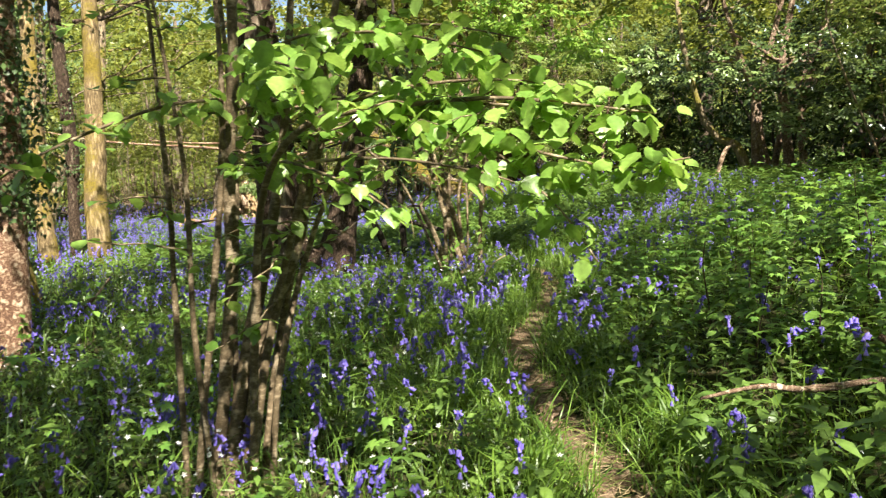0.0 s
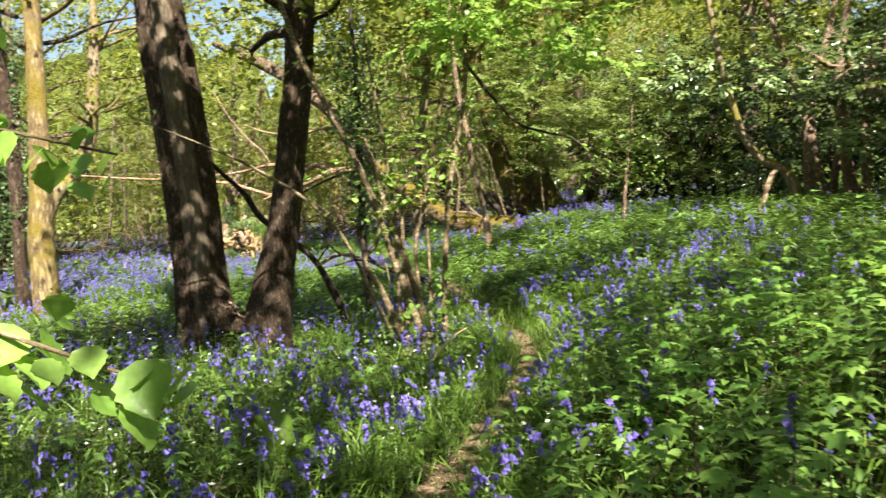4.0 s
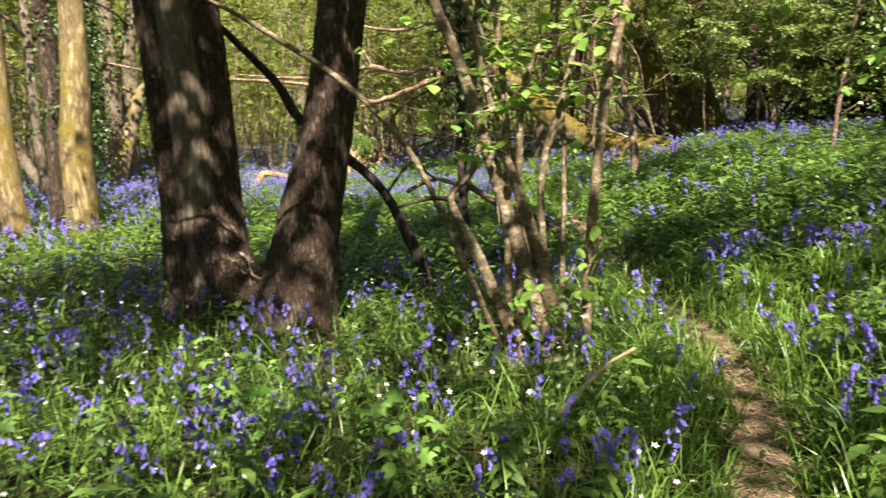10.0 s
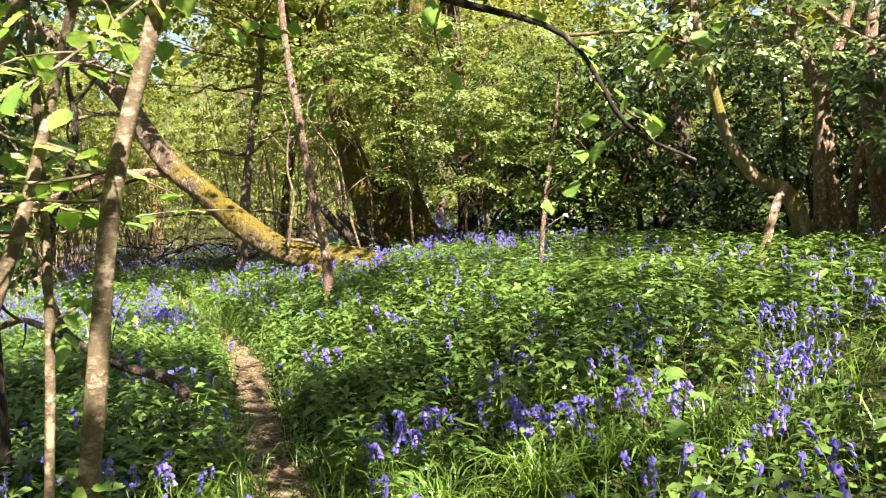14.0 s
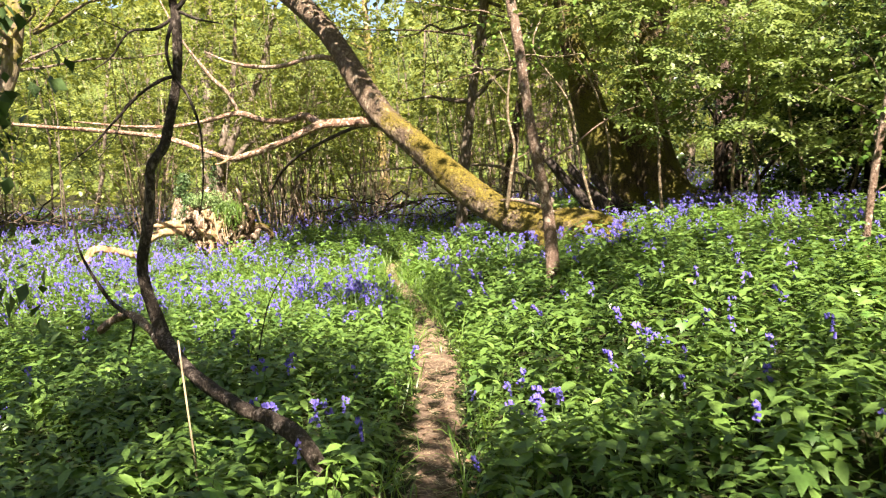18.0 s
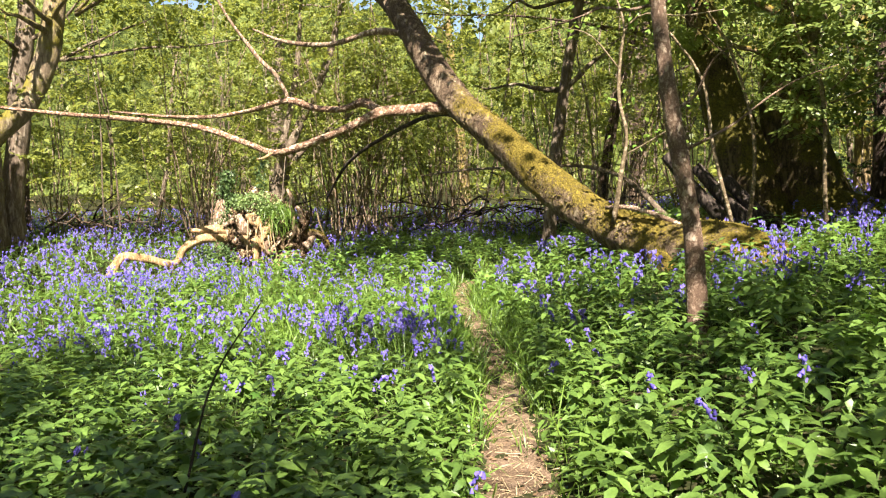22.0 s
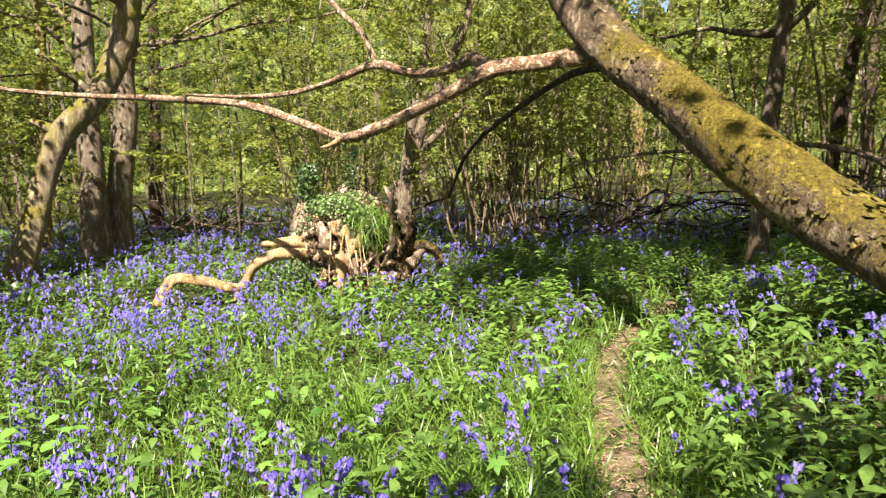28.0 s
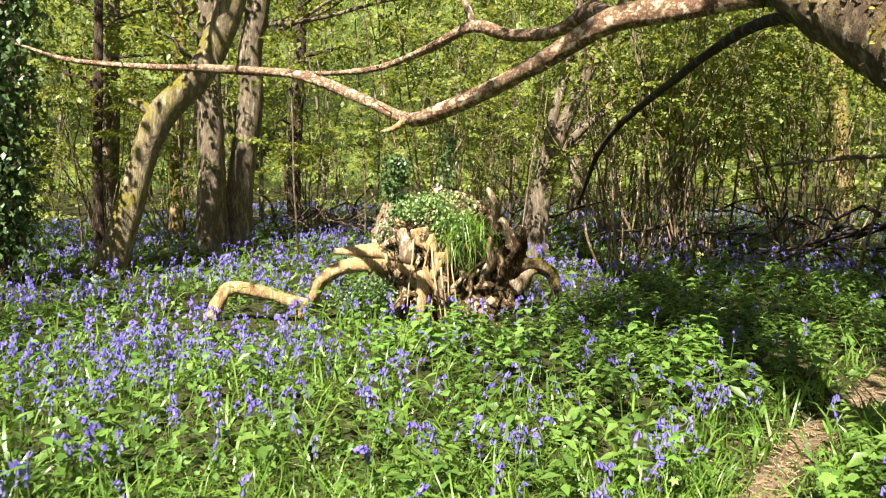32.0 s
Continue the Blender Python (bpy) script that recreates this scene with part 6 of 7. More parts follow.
thicket.append(leaf_cloud(np.column_stack([x, y, z]), 0.9, 44, 0.14, r=dr, flat=0.3))
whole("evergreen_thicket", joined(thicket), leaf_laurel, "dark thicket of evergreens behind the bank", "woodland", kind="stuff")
whole("distant_woodland", joined(geo), leaf_far, "distant woodland foliage, pale spring green", "woodland", kind="stuff")
whole("distant_trunks", joined(sticks), bark_grey, "distant thin grey trunks of the wood", "woodland", kind="stuff")

# the far edge of the wood, past everything
ang = np.linspace(0, 2 * np.pi, 361)
top = 19 + 3 * np.sin(ang * 7) + 2 * np.sin(ang * 17 + 1) + dr.normal(0, 1.2, 361)
lev = np.linspace(0, 1, 8)
rad = 66 + 2 * np.sin(ang * 23)[:, None] + 1.5 * np.sin(lev * 9)[None]
v = np.stack([rad * np.sin(ang)[:, None], rad * np.cos(ang)[:, None] + 4, -1 + lev[None] * (top[:, None] + 1)], -1).reshape(-1, 3)
i, j = np.meshgrid(np.arange(360), np.arange(7), indexing="ij")
a = (i * 8 + j).ravel()
# noise mottles the sheet; its near-black tones paint shade between green leaves
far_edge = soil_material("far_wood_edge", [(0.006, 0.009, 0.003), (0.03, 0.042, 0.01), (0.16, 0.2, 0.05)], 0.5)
whole("backdrop", (v, np.stack([a, a + 1, a + 9, a + 8], 1)), far_edge, "far edge of the wood, green with painted dark gaps", kind="structure")

# unseen trees added behind the walker so that their crowns dapple the ground
for k, (x, y, h, w, n) in enumerate([(-4.6, -12.5, 9.0, 2.2, 50), (5.4, -9.6, 9.0, 2.4, 40), (-8.5, -9.0, 9.5, 2.0, 34), (9.0, -7.0, 9.0, 2.4, 36), (-1.0, -19.0, 10, 3.0, 60), (9.5, -16.0, 10, 3.0, 60)]):
    z = gz(x, y)
    rows = [(x, y, z, 0.2), (x + 0.1, y, z + 2, 0.17), (x, y + 0.2, z + 5, 0.14), (x + 0.3, y, z + h, 0.06)]
    tree("tree", "unseen tall tree added so that its crown shades the path", [rows], bark_grey, [((x - 1.3 * (k == 1), y + 2.0 * (k == 1), z + h - 1.8), (w, w, 1.2), n, 26)], limbs=5, seed=1000 + k, sides=10, leaf_size=0.15, limb_from=0.55, group="trees that shade the path")


# canopy added overhead, mostly unseen, to cast shade: leafy clumps on long boughs of the nearest trees, open above the
# clearing and the meadow
cr = np.random.default_rng(61)
SLANT = np.array((to_sun.x, to_sun.y)) / to_sun.z


def inside(x, y, x0, x1, y0, y1, edge=0.7):
    return np.clip((np.minimum(np.minimum(x - x0, x1 - x), np.minimum(y - y0, y1 - y)) / edge) + 0.5, 0, 1)


def cover(x, y):
    """How closed the canopy is above the sunbeam that would reach this piece of ground."""
    d = x - trail_x(y)
    c = np.full(len(x), 0.3)
    for box, v in (((-6.5, -3.2, -4.2, 3.2), 0.15), ((-3.2, 0.2, -4.2, 3.2), 0.72), ((1.0, 6.0, -5.0, -2.6), 0.4), ((1.2, 6.0, -2.6, 0.7), 0.42), ((-3.4, 1.0, 1.8, 6.0), 0.4), ((-1.4, 1.0, 3.4, 6.6), 1.1), ((1.2, 2.5, 0.9, 3.0), 0.5), ((2.5, 6.0, 0.5, 1.5), 0.1), ((2.5, 6.0, 1.6, 3.2), 0.75), ((1.2, 7.5, 3.2, 6.6), 0.12), ((0.9, 2.4, 4.6, 9.0), 0.55), ((2.4, 5.0, 5.6, 9.0), 0.2), ((-8.0, 0.9, 7.6, 14.4), 0.06), ((-0.7, 0.9, 7.8, 9.8), 0.45), ((-3.0, 1.0, 0.9, 3.6), 0.35), ((2.6, 6.5, 1.0, 4.0), 0.45), ((-12.0, -6.2, -0.5, 6.6), 0.06),
                   ((-3.6, 1.2, 15.0, 16.4), 0.12), ((-3.6, 1.2, 16.4, 20.0), 0.75), ((-13.5, -4.2, 13.5, 20.0), 0.06), ((-9.0, 12.0, 20.0, 34.0), 0.3), ((-4.0, 3.0, 19.5, 25.0), 0.95), ((1.2, 7.0, 12.9, 20.0), 0.08), ((-12.0, -3.8, 1.5, 8.0), 0.03), ((2.0, 6.5, 9.0, 12.6), 0.08), ((-1.2, 0.9, -4.0, -2.0), 0.45), ((-4.6, 1.0, -11.0, -4.4), 1.2), ((-0.7, 0.9, -0.9, 2.2), 0.12), ((-2.4, -0.7, -1.6, 0.3), 0.42), ((1.0, 5.0, -9.5, -5.0), 0.42), ((6.2, 14.0, 8.2, 17.0), 0.55), ((5.2, 8.2, 6.0, 8.4), 0.04), ((1.8, 4.2, 14.6, 17.0), 0.4), ((7.8, 14.0, -8.0, 6.8), 0.1), ((-3.7, -1.2, 0.2, 2.6), 1.1), ((-14.0, -7.0, 6.0, 14.0), 0.04), ((0.2, 1.6, -3.6, -1.5), 1.1), ((-1.8, 0.2, -3.1, -1.3), 0.5), ((-2.4, 0.0, -5.2, -3.3), 0.8), ((0.0, 1.3, 5.0, 7.8), 0.02), ((-5.2, -2.2, -2.6, -0.3), 0.55)):
        w = inside(x, y, *box)
        c = c * (1 - w) + v * w
    return c


n = 5400
sx, sy, h = cr.uniform(-13, 14, n), cr.uniform(-11.5, 30, n), cr.uniform(5.6, 9.0, n)
dapple = 0.5 + 0.5 * np.sin(1.9 * sx + 0.7 * sy) * np.sin(1.5 * sy - 0.6 * sx)
need = cover(sx, sy)
pick = cr.uniform(0, 1, n) < np.clip(need ** 1.3 * (0.55 + 0.9 * dapple), 0, 1)
cx, cy = sx + SLANT[0] * h, sy + SLANT[1] * h
for gx, gy, gw, gh in ((-0.9, -7.0, 1.2, 0.85), (0.6, 6.6, 0.9, 1.1), (2.2, 1.1, 1.1, 0.7), (-0.4, 2.9, 1.0, 0.9)):                # gaps left in the leaves to let sun through
    pick &= ~((np.abs(sx - gx) < gw) & (np.abs(sy - gy) < gh))
clumps = np.column_stack([cx, cy, h])[pick]
roots = np.array([xy for _, xy, _ in TALL_TREES])
owner = np.argmin(np.hypot(clumps[:, None, 0] - roots[None, :, 0], clumps[:, None, 1] - roots[None, :, 1]), 1)
for k, (ob, xy, bark) in enumerate(TALL_TREES):
    mine = clumps[owner == k]
    if len(mine):
        part("shade_crown", leaf_cloud(mine, 0.85, 46, 0.2, r=cr, flat=0.25), leaf_far, ob, kind="stuff")
        for q in mine[:: max(1, len(mine) // 6)]:
            s0 = np.array((xy[0], xy[1], max(q[2] - 1.2, 4.5)))
            part("shade_bough", tube(wild(s0, q - s0, cr, -0.2, 0.15, 0.2, 0.05), 5, 3), bark, ob)

# ---- plants of the woodland floor ----
pr = np.random.default_rng(99)


def off_trail(x, y):
    return x - trail_x(y)


def from_walk(x, y):
    """Distance from the stretch of trail that is walked."""
    best = np.full(len(x), 1e9)
    for wy in np.arange(-10.5, 9.01, 0.75):
        best = np.minimum(best, np.hypot(x - trail_x(wy), y - wy))
    return best


def patchy(x, y, k=1.0, s=0.0):
    """Uneven growth, between about 0 and 1."""
    v = np.sin(1.1 * k * x + 1.7 + s) * np.sin(0.9 * k * y + 0.6 * s) + 0.6 * np.sin(2.3 * k * x - 1.9 * k * y + s) + 0.4 * np.sin(4.7 * k * y + 3.1 * k * x + 2 * s)
    return np.clip(0.5 + 0.36 * v, 0, 1)


def sow(per_m2, area, want, r=pr, clear=0.25):
    """Places for plants: thick as want() says, at most per_m2, none on the trodden trail."""
    x0, x1, y0, y1 = area
    n = int(per_m2 * (x1 - x0) * (y1 - y0))
    x, y = r.uniform(x0, x1, n), r.uniform(y0, y1, n)
    d = off_trail(x, y)
    ok = (r.uniform(0, 1, n) < want(x, y, d)) & (np.abs(d) > clear + r.normal(0, 0.03, n))
    for wx, wy, wr in ((-2.2, 0.55, 0.3), (-1.48, 0.2, 0.26), (-4.9, 15.5, 0.5), (-4.3, 15.95, 0.25), (3.3, 13.4, 0.45), (3.9, 13.4, 0.45), (1.69, 7.85, 0.08), (-6.6, 14.1, 0.55), (-6.1, 14.3, 0.5), (1.0, -7.95, 0.1), (1.35, -8.1, 0.12)):
        ok &= np.hypot(x - wx, y - wy) > wr
    return x[ok], y[ok]


def soft(v, a, b):
    return np.clip((v - a) / (b - a), 0, 1)


def under_evergreens(x, y):
    """1 in the deep shade below the evergreens, where nothing grows."""
    best = np.full(len(x), 1e9)
    for ex, ey, ew, _ in EVERGREENS:
        best = np.minimum(best, np.hypot(x - ex, y - ey) - ew)
    return soft(-best, -0.5, 0.3)


def want_bells(x, y, d):
    left = d < 0
    w = np.where(left, 0.64 * (1 - soft(y, 0.2, 2.0) * (1 - soft(y, 6.8, 8.8)) * soft(d, -6.5, -4.0) * 0.82), 0.0)
    near_right = 0.75 * (1 - soft(d, 1.4, 3.6)) * (1 - soft(y, 1.5, 2.4)) + 0.18
    mid_right = 0.15 + 0.4 * soft(d, 3.2, 4.5)
    w = np.where(left, w, np.where(y < 2.2, near_right, np.where(y < 8.2, mid_right, 0.42)))
    w = np.where((y > 14) & (y < 19.5) & (x > -3.6) & (x < 3), 0.12, w)
    w = np.where(left & (x < -4.2) & (y > -0.5) & (y < 9), 0.48, w)
    w = np.where(left & (x > -5.0) & (y > -5.5) & (y < 0.2), 0.74, w)
    w = np.where(y > 19.5, 0.8, w)
    w = np.where(left & (y > 12.5) & (x < -4.5), 0.72, w)
    w = np.where(left & (y > 7.5) & (y < 12.5), 0.9, w)
    w = np.where(~left & (y < -3) & (d > 0.6), 0.2 + 0.45 * soft(patchy(x, y, 0.8, 3.0), 0.55, 0.8) * soft(y, -8.5, -6.5), w)
    w = np.where((d > 5.0) & (y > -1) & (y < 16), 0.03, w)
    w = np.where((x > 2.2) & (x < 6.4) & (y > 9.0) & (y < 12.4), 0.95, w)
    lawn = np.exp(-((x + 2.2) / 1.5) ** 2 - ((y - 10.8) / 1.2) ** 2)
    return w * (1 - 0.8 * lawn) * (0.25 + 0.9 * patchy(x, y, 1.3)) * (1 - under_evergreens(x, y))


def want_mercury(x, y, d):
    right = (d > 0) & (y > 0.2) & (y < 13)
    w = np.where(right, 0.95 * soft(y, 0.6, 2.2) * (1 - 0.55 * soft(y, 8.2, 9.5)), 0.06)
    w = np.where((d < 0) & (y > 1.0) & (y < 8.6), soft(y, 1.0, 2.2) * (1 - soft(y, 6.6, 8.6)) * soft(d, -6.5, -4.2), w)
    w = np.where((y > 13.4) & (y < 20) & (x > -3.8) & (x < 3), 0.95, w)
    w = np.where((d > 0) & (y < 0.2), 0.36, w)
    w = np.where((d < 0) & (y > 8.6) & (y < 13), 0.16, w)
    return w * (1 - under_evergreens(x, y))


def want_seedlings(x, y, d):
    w = np.where((d > 0.45) & (y < -1.6), 1.0 * soft(d, 0.4, 1.0) * (1 - soft(y, -3.0, -1.6) * 0.7), 0.03)
    w = np.where((d < 0) & (y > 8) & (y < 14), 0.07, w)
    w = np.where((d < -0.3) & (y < -1), 0.06, w)
    return w * (0.4 + 0.8 * patchy(x, y, 0.9, 2.0))


def want_grass(x, y, d):
    edge = np.exp(-((np.abs(d) - 0.3) / 0.25) ** 2)
    lawn = 0.35 * (d < 0.4) * soft(y, 7.6, 8.6) * (1 - soft(y, 12.5, 14))
    return np.clip(0.25 + lawn + 0.85 * edge * (1 - 0.6 * soft(y, 1.5, 3) * (1 - soft(y, 7, 8))) + 0.3 * patchy(x, y, 1.7, 4.0) - 0.5 * want_mercury(x, y, d), 0.03, 1) * (1 - 0.9 * under_evergreens(x, y))


# bluebell: arching stalk with bells that hang from its tip
def bell_shape(sides, flared):
    a = np.linspace(0, 2 * np.pi, sides, endpoint=False)
    if flared is None:
        return np.vstack([np.column_stack([0.42 * np.cos(a), 0.42 * np.sin(a), np.full(sides, -1.0)]), [(0, 0, 0)]]), np.array([(j, (j + 1) % sides, sides) for j in range(sides)])
    rings = [(0.16, 0.0), (0.3, 0.45), (0.5, 1.0)] if flared else [(0.14, 0.0), (0.4, 1.0)]
    v = np.concatenate([np.column_stack([r * np.cos(a), r * np.sin(a), np.full(sides, -h)]) for r, h in rings])
    f = [(k * sides + j, k * sides + (j + 1) % sides, (k + 1) * sides + (j + 1) % sides, (k + 1) * sides + j) for k in range(len(rings) - 1) for j in range(sides)]
    return v, np.array(f)


def bluebell_shape(r, bells, sides, flared, stalk_sides, bell=0.024):
    h = 0.36
    curve = [(0, 0, 0, 0.0034), (0.004, 0, 0.13, 0.003), (0.01, 0.003, 0.24, 0.0026), (0.018, 0.0, 0.31, 0.002), (0.034, 0, h, 0.0016), (0.056, 0, 0.362, 0.001)]
    if stalk_sides:
        stalk = tube(curve, stalk_sides, 1, 0, 0)
    else:
        c = np.array(curve)[[0, 2, 4]]
        stalk = (np.array([c[0, :3] - (0.003, 0, 0), c[0, :3] + (0.003, 0, 0), c[1, :3], c[2, :3]]), [np.array([(0, 1, 2), (0, 2, 3)])])
    p = spline(curve, 6)
    s = np.linspace(0.52, 1.0, bells)
    at = np.array([p[int(q * (len(p) - 1)), :3] for q in s])
    yaw = r.uniform(0, 6.283, bells)
    at += np.column_stack([0.013 * np.cos(yaw), 0.013 * np.sin(yaw), np.full(bells, -0.004)])
    flower = scattered(bell_shape(sides, flared), at, turns(yaw, r.normal(0, 0.4, bells), r.normal(0.25, 0.35, bells)), bell * r.uniform(0.8, 1.15, bells))
    return stalk, flower


def planted(x, y, r, lean=0.18):
    n = len(x)
    return np.column_stack([x, y, ground_z(x, y) - 0.01]), turns(r.uniform(0, 6.283, n), r.normal(0, lean, n), r.normal(0, lean, n))


def sprinkle(shapes, x, y, sizes, r, lean=0.18):
    """Each plant takes one of a few shapes; each shape is a list of pieces of one kind."""
    pick = r.integers(0, len(shapes), len(x))
    out = [[] for _ in shapes[0]]
    for k, pieces in enumerate(shapes):
        m = pick == k
        at, rot = planted(x[m], y[m], r, lean)
        for j, geo in enumerate(pieces):
            out[j].append(scattered(geo, at, rot, sizes[m]))
    return [joined(o) for o in out]


AREA = (-24, 14, -11.5, 34)
x, y = sow(37, AREA, want_bells)
far = from_walk(x, y)
keep = ((far < 12) | (pr.uniform(0, 1, len(x)) < 0.6)) & (x > -16 - 0.25 * y) & (x < 11) & (y < 31)
x, y, far = x[keep], y[keep], far[keep]
# close clumps among the loose ones
hx, hy = sow(4.6, (-6, 5, -10.5, 13.5), lambda x, y, d: want_bells(x, y, d) * np.where(y > 7.5, 1.0, np.where(d < 0, 0.62 * (y < 2.2), 0.9 * (y > 0.3) * (y < 2.3))))
hx, hy = np.repeat(hx, 7) + pr.normal(0, 0.075, 7 * len(hx)), np.repeat(hy, 7) + pr.normal(0, 0.075, 7 * len(hy))
free = np.abs(off_trail(hx, hy)) > 0.25
x, y = np.concatenate([x, hx[free]]), np.concatenate([y, hy[free]])
far = from_walk(x, y)
sz = pr.uniform(0.66, 1.12, len(x))
stalks, flowers = [], []
for lo, hi, make in ((0, 1.7, lambda: bluebell_shape(pr, 10, 5, True, 3, 0.0225)), (1.7, 6.5, lambda: bluebell_shape(pr, 6, 3, False, 3, 0.0275)), (6.5, 99, lambda: bluebell_shape(pr, 5, 3, None, 0, 0.038))):
    m = (far >= lo) & (far < hi)
    if lo == 1.7:
        m &= pr.uniform(0, 1, len(x)) < 0.85
    a, b = sprinkle([make() for _ in range(6)], x[m], y[m], sz[m], pr)
    stalks.append(a)
    flowers.append(b)
whole("bluebell_flowers", joined(flowers), petal_blue, "violet-blue nodding bluebell flowers carpeting the wood floor", "bluebells", kind="stuff")
whole("bluebell_stalks", joined(stalks), stem_green, "green bluebell stalks rising from the leaves", "bluebells", kind="stuff")

# strap leaves and grass
ARC = (np.array([(-0.5, 0, 0), (0.5, 0, 0), (-0.5, 0.16, 0.5), (0.5, 0.16, 0.5), (-0.36, 0.45, 0.8), (0.36, 0.45, 0.8), (0, 0.9, 0.72)]), [np.array([(0, 1, 3, 2), (2, 3, 5, 4)]), np.array([(4, 5, 6)])])
geos = []
for per, area, lo, hi, wide in ((780, (-6, 5, -11, 13.5), 0, 3.6, 0.008), (200, (-11, 9, -11, 16), 3.6, 7.5, 0.015), (40, AREA, 7.5, 30, 0.024), (16, (-24, 20, -20, -11.5), 7.5, 40, 0.03)):
    x, y = sow(per, area, want_grass, clear=0.11)
    far = from_walk(x, y)
    m = (far >= lo) & (far < hi)
    x, y = x[m], y[m]
    n = len(x)
    ln = pr.uniform(0.1, 0.34, n) * (1 - 0.1 * ((y > 8) & (y < 13)))
    rot = turns(pr.uniform(0, 6.283, n), pr.normal(0, 0.25, n), pr.normal(0, 0.3, n))
    geos.append(scattered(ARC, np.column_stack([x, y, ground_z(x, y) - 0.01]), rot, np.column_stack([wide * pr.uniform(0.5, 1.2, n), ln, ln * pr.uniform(0.7, 1.25, n)])))
x, y = sow(420, (-1.6, 1.2, 6.5, 14), lambda x, y, d: np.where(np.abs(d) < 0.35, 0.35 * soft(patchy(x, y, 3.0, 3.0), 0.3, 0.8) + 0.5 * soft(np.abs(d), 0.06, 0.2), 0), clear=0.0)
n = len(x)
ln = pr.uniform(0.05, 0.16, n)
geos.append(scattered(ARC, np.column_stack([x, y, ground_z(x, y) - 0.01]), turns(pr.uniform(0, 6.283, n), pr.normal(0, 0.35, n), pr.normal(0, 0.4, n)), np.column_stack([0.007 * pr.uniform(0.5, 1.2, n), ln, ln])))
whole("grass", joined(geos), leaf_blade, "arching grass and bluebell leaves, fresh green", "grass", kind="stuff")


# dog's mercury: short stalk with pairs of lance-shaped leaves, crowded at the top
def leafy_shape(r, height, pairs, leaf_len, leaf_shape, droop, low=0.45, stalk=0.003):
    st_ = (np.array([(-stalk, 0, 0), (stalk, 0, 0), (0, 0.004, height), (0, -stalk, 0), (0, stalk, 0)]), np.array([(0, 1, 2), (3, 4, 2)]))
    at, yaw, ln = [], [], []
    for k in range(pairs):
        h = height * (low + (1 - low) * k / max(pairs - 1, 1))
        for s in (0, math.pi):
            at.append((0.005, 0.005, h))
            yaw.append(s + k * 1.571 + r.normal(0, 0.25))
            ln.append(leaf_len * r.uniform(0.7, 1.15) * (0.75 if k in (0, pairs - 1) else 1.0))
    n = len(at)
    lv = scattered(leaf_shape, np.array(at), turns(np.array(yaw), r.normal(0.12 - droop, 0.22, n), r.normal(0, 0.2, n)), np.array(ln))
    return st_, lv


x, y = sow(78, (-8, 8, -10, 20), want_mercury)
far = from_walk(x, y)
keep = (far < 4) | (pr.uniform(0, 1, len(x)) < 0.4)
x, y = x[keep], y[keep]
far = from_walk(x, y)
st_geo, lf_geo = [], []
for m, shape in ((far < 2.6, LANCE), (far >= 2.6, (LEAF2[0] * (0.6, 1, 1), LEAF2[1]))):
    a, b = sprinkle([leafy_shape(pr, 0.29, 6, 0.102, shape, 0.2) for _ in range(8)], x[m], y[m], pr.uniform(0.7, 1.25, m.sum()), pr, 0.14)
    st_geo.append(a)
    lf_geo.append(b)
st_geo, lf_geo = joined(st_geo), joined(lf_geo)
whole("mercury_leaves", lf_geo, leaf_mercury, "dog's mercury with lance-shaped mid-green leaves in thick beds", "mercury", kind="stuff")
whole("mercury_stalks", st_geo, stem_green, "short green stalks of dog's mercury", "mercury", kind="stuff")

# seedlings and nettles on the near bank
x, y = sow(36, (-7, 8, -10.8, 14), want_seedlings)
far = from_walk(x, y)
st_geo, lf_geo = [], []
for m, shape in ((far < 3.4, MAPLE), (far >= 3.4, LEAF6)):
    a, b = sprinkle([leafy_shape(pr, h, 4, ln, shape, 0.35, 0.4, 0.0035) for h, ln in ((0.55, 0.085), (0.45, 0.075), (0.38, 0.08), (0.62, 0.09), (0.3, 0.06))], x[m], y[m], pr.uniform(0.55, 1.15, m.sum()), pr, 0.15)
    st_geo.append(a)
    lf_geo.append(b)
whole("seedling_leaves", joined(lf_geo), leaf_seedling, "lobed bright leaves of tree seedlings and nettles", "seedlings", kind="stuff")
whole("seedling_stalks", joined(st_geo), stem_dark, "thin dark stalks of tree seedlings", "seedlings", kind="stuff")

# low leaves that hide the soil
geos = []
for per, area, lo, hi, size in ((680, (-6, 6, -11, 14), 0, 4.0, 0.047), (150, (-14, 10, -11, 22), 4.0, 11, 0.085), (32, AREA, 11, 40, 0.16), (20, (14, 24, -20, 30), 11, 40, 0.2), (20, (-24, 14, -20, -11.5), 1, 40, 0.2)):
    x, y = sow(per, area, lambda x, y, d: (0.35 + 0.6 * patchy(x, y, 2.0, 1.0)) * (1 - 0.9 * under_evergreens(x, y)), clear=0.17)
    far = from_walk(x, y)
    m = (far >= lo) & (far < hi)
    x, y = x[m], y[m]
    n = len(x)
    at = np.column_stack([x, y, ground_z(x, y) + pr.uniform(0.01, 0.13, n) * np.clip(np.abs(off_trail(x, y)) * 2, 0.2, 1)])
    geos.append(scattered(LEAF2, at, turns(pr.uniform(0, 6.283, n), pr.normal(0.2, 0.4, n), pr.normal(0, 0.4, n)), size * pr.uniform(0.5, 1.3, n)))
whole("low_plants", joined(geos), leaf_mercury, "low green leaves covering the soil", "plants", kind="stuff")

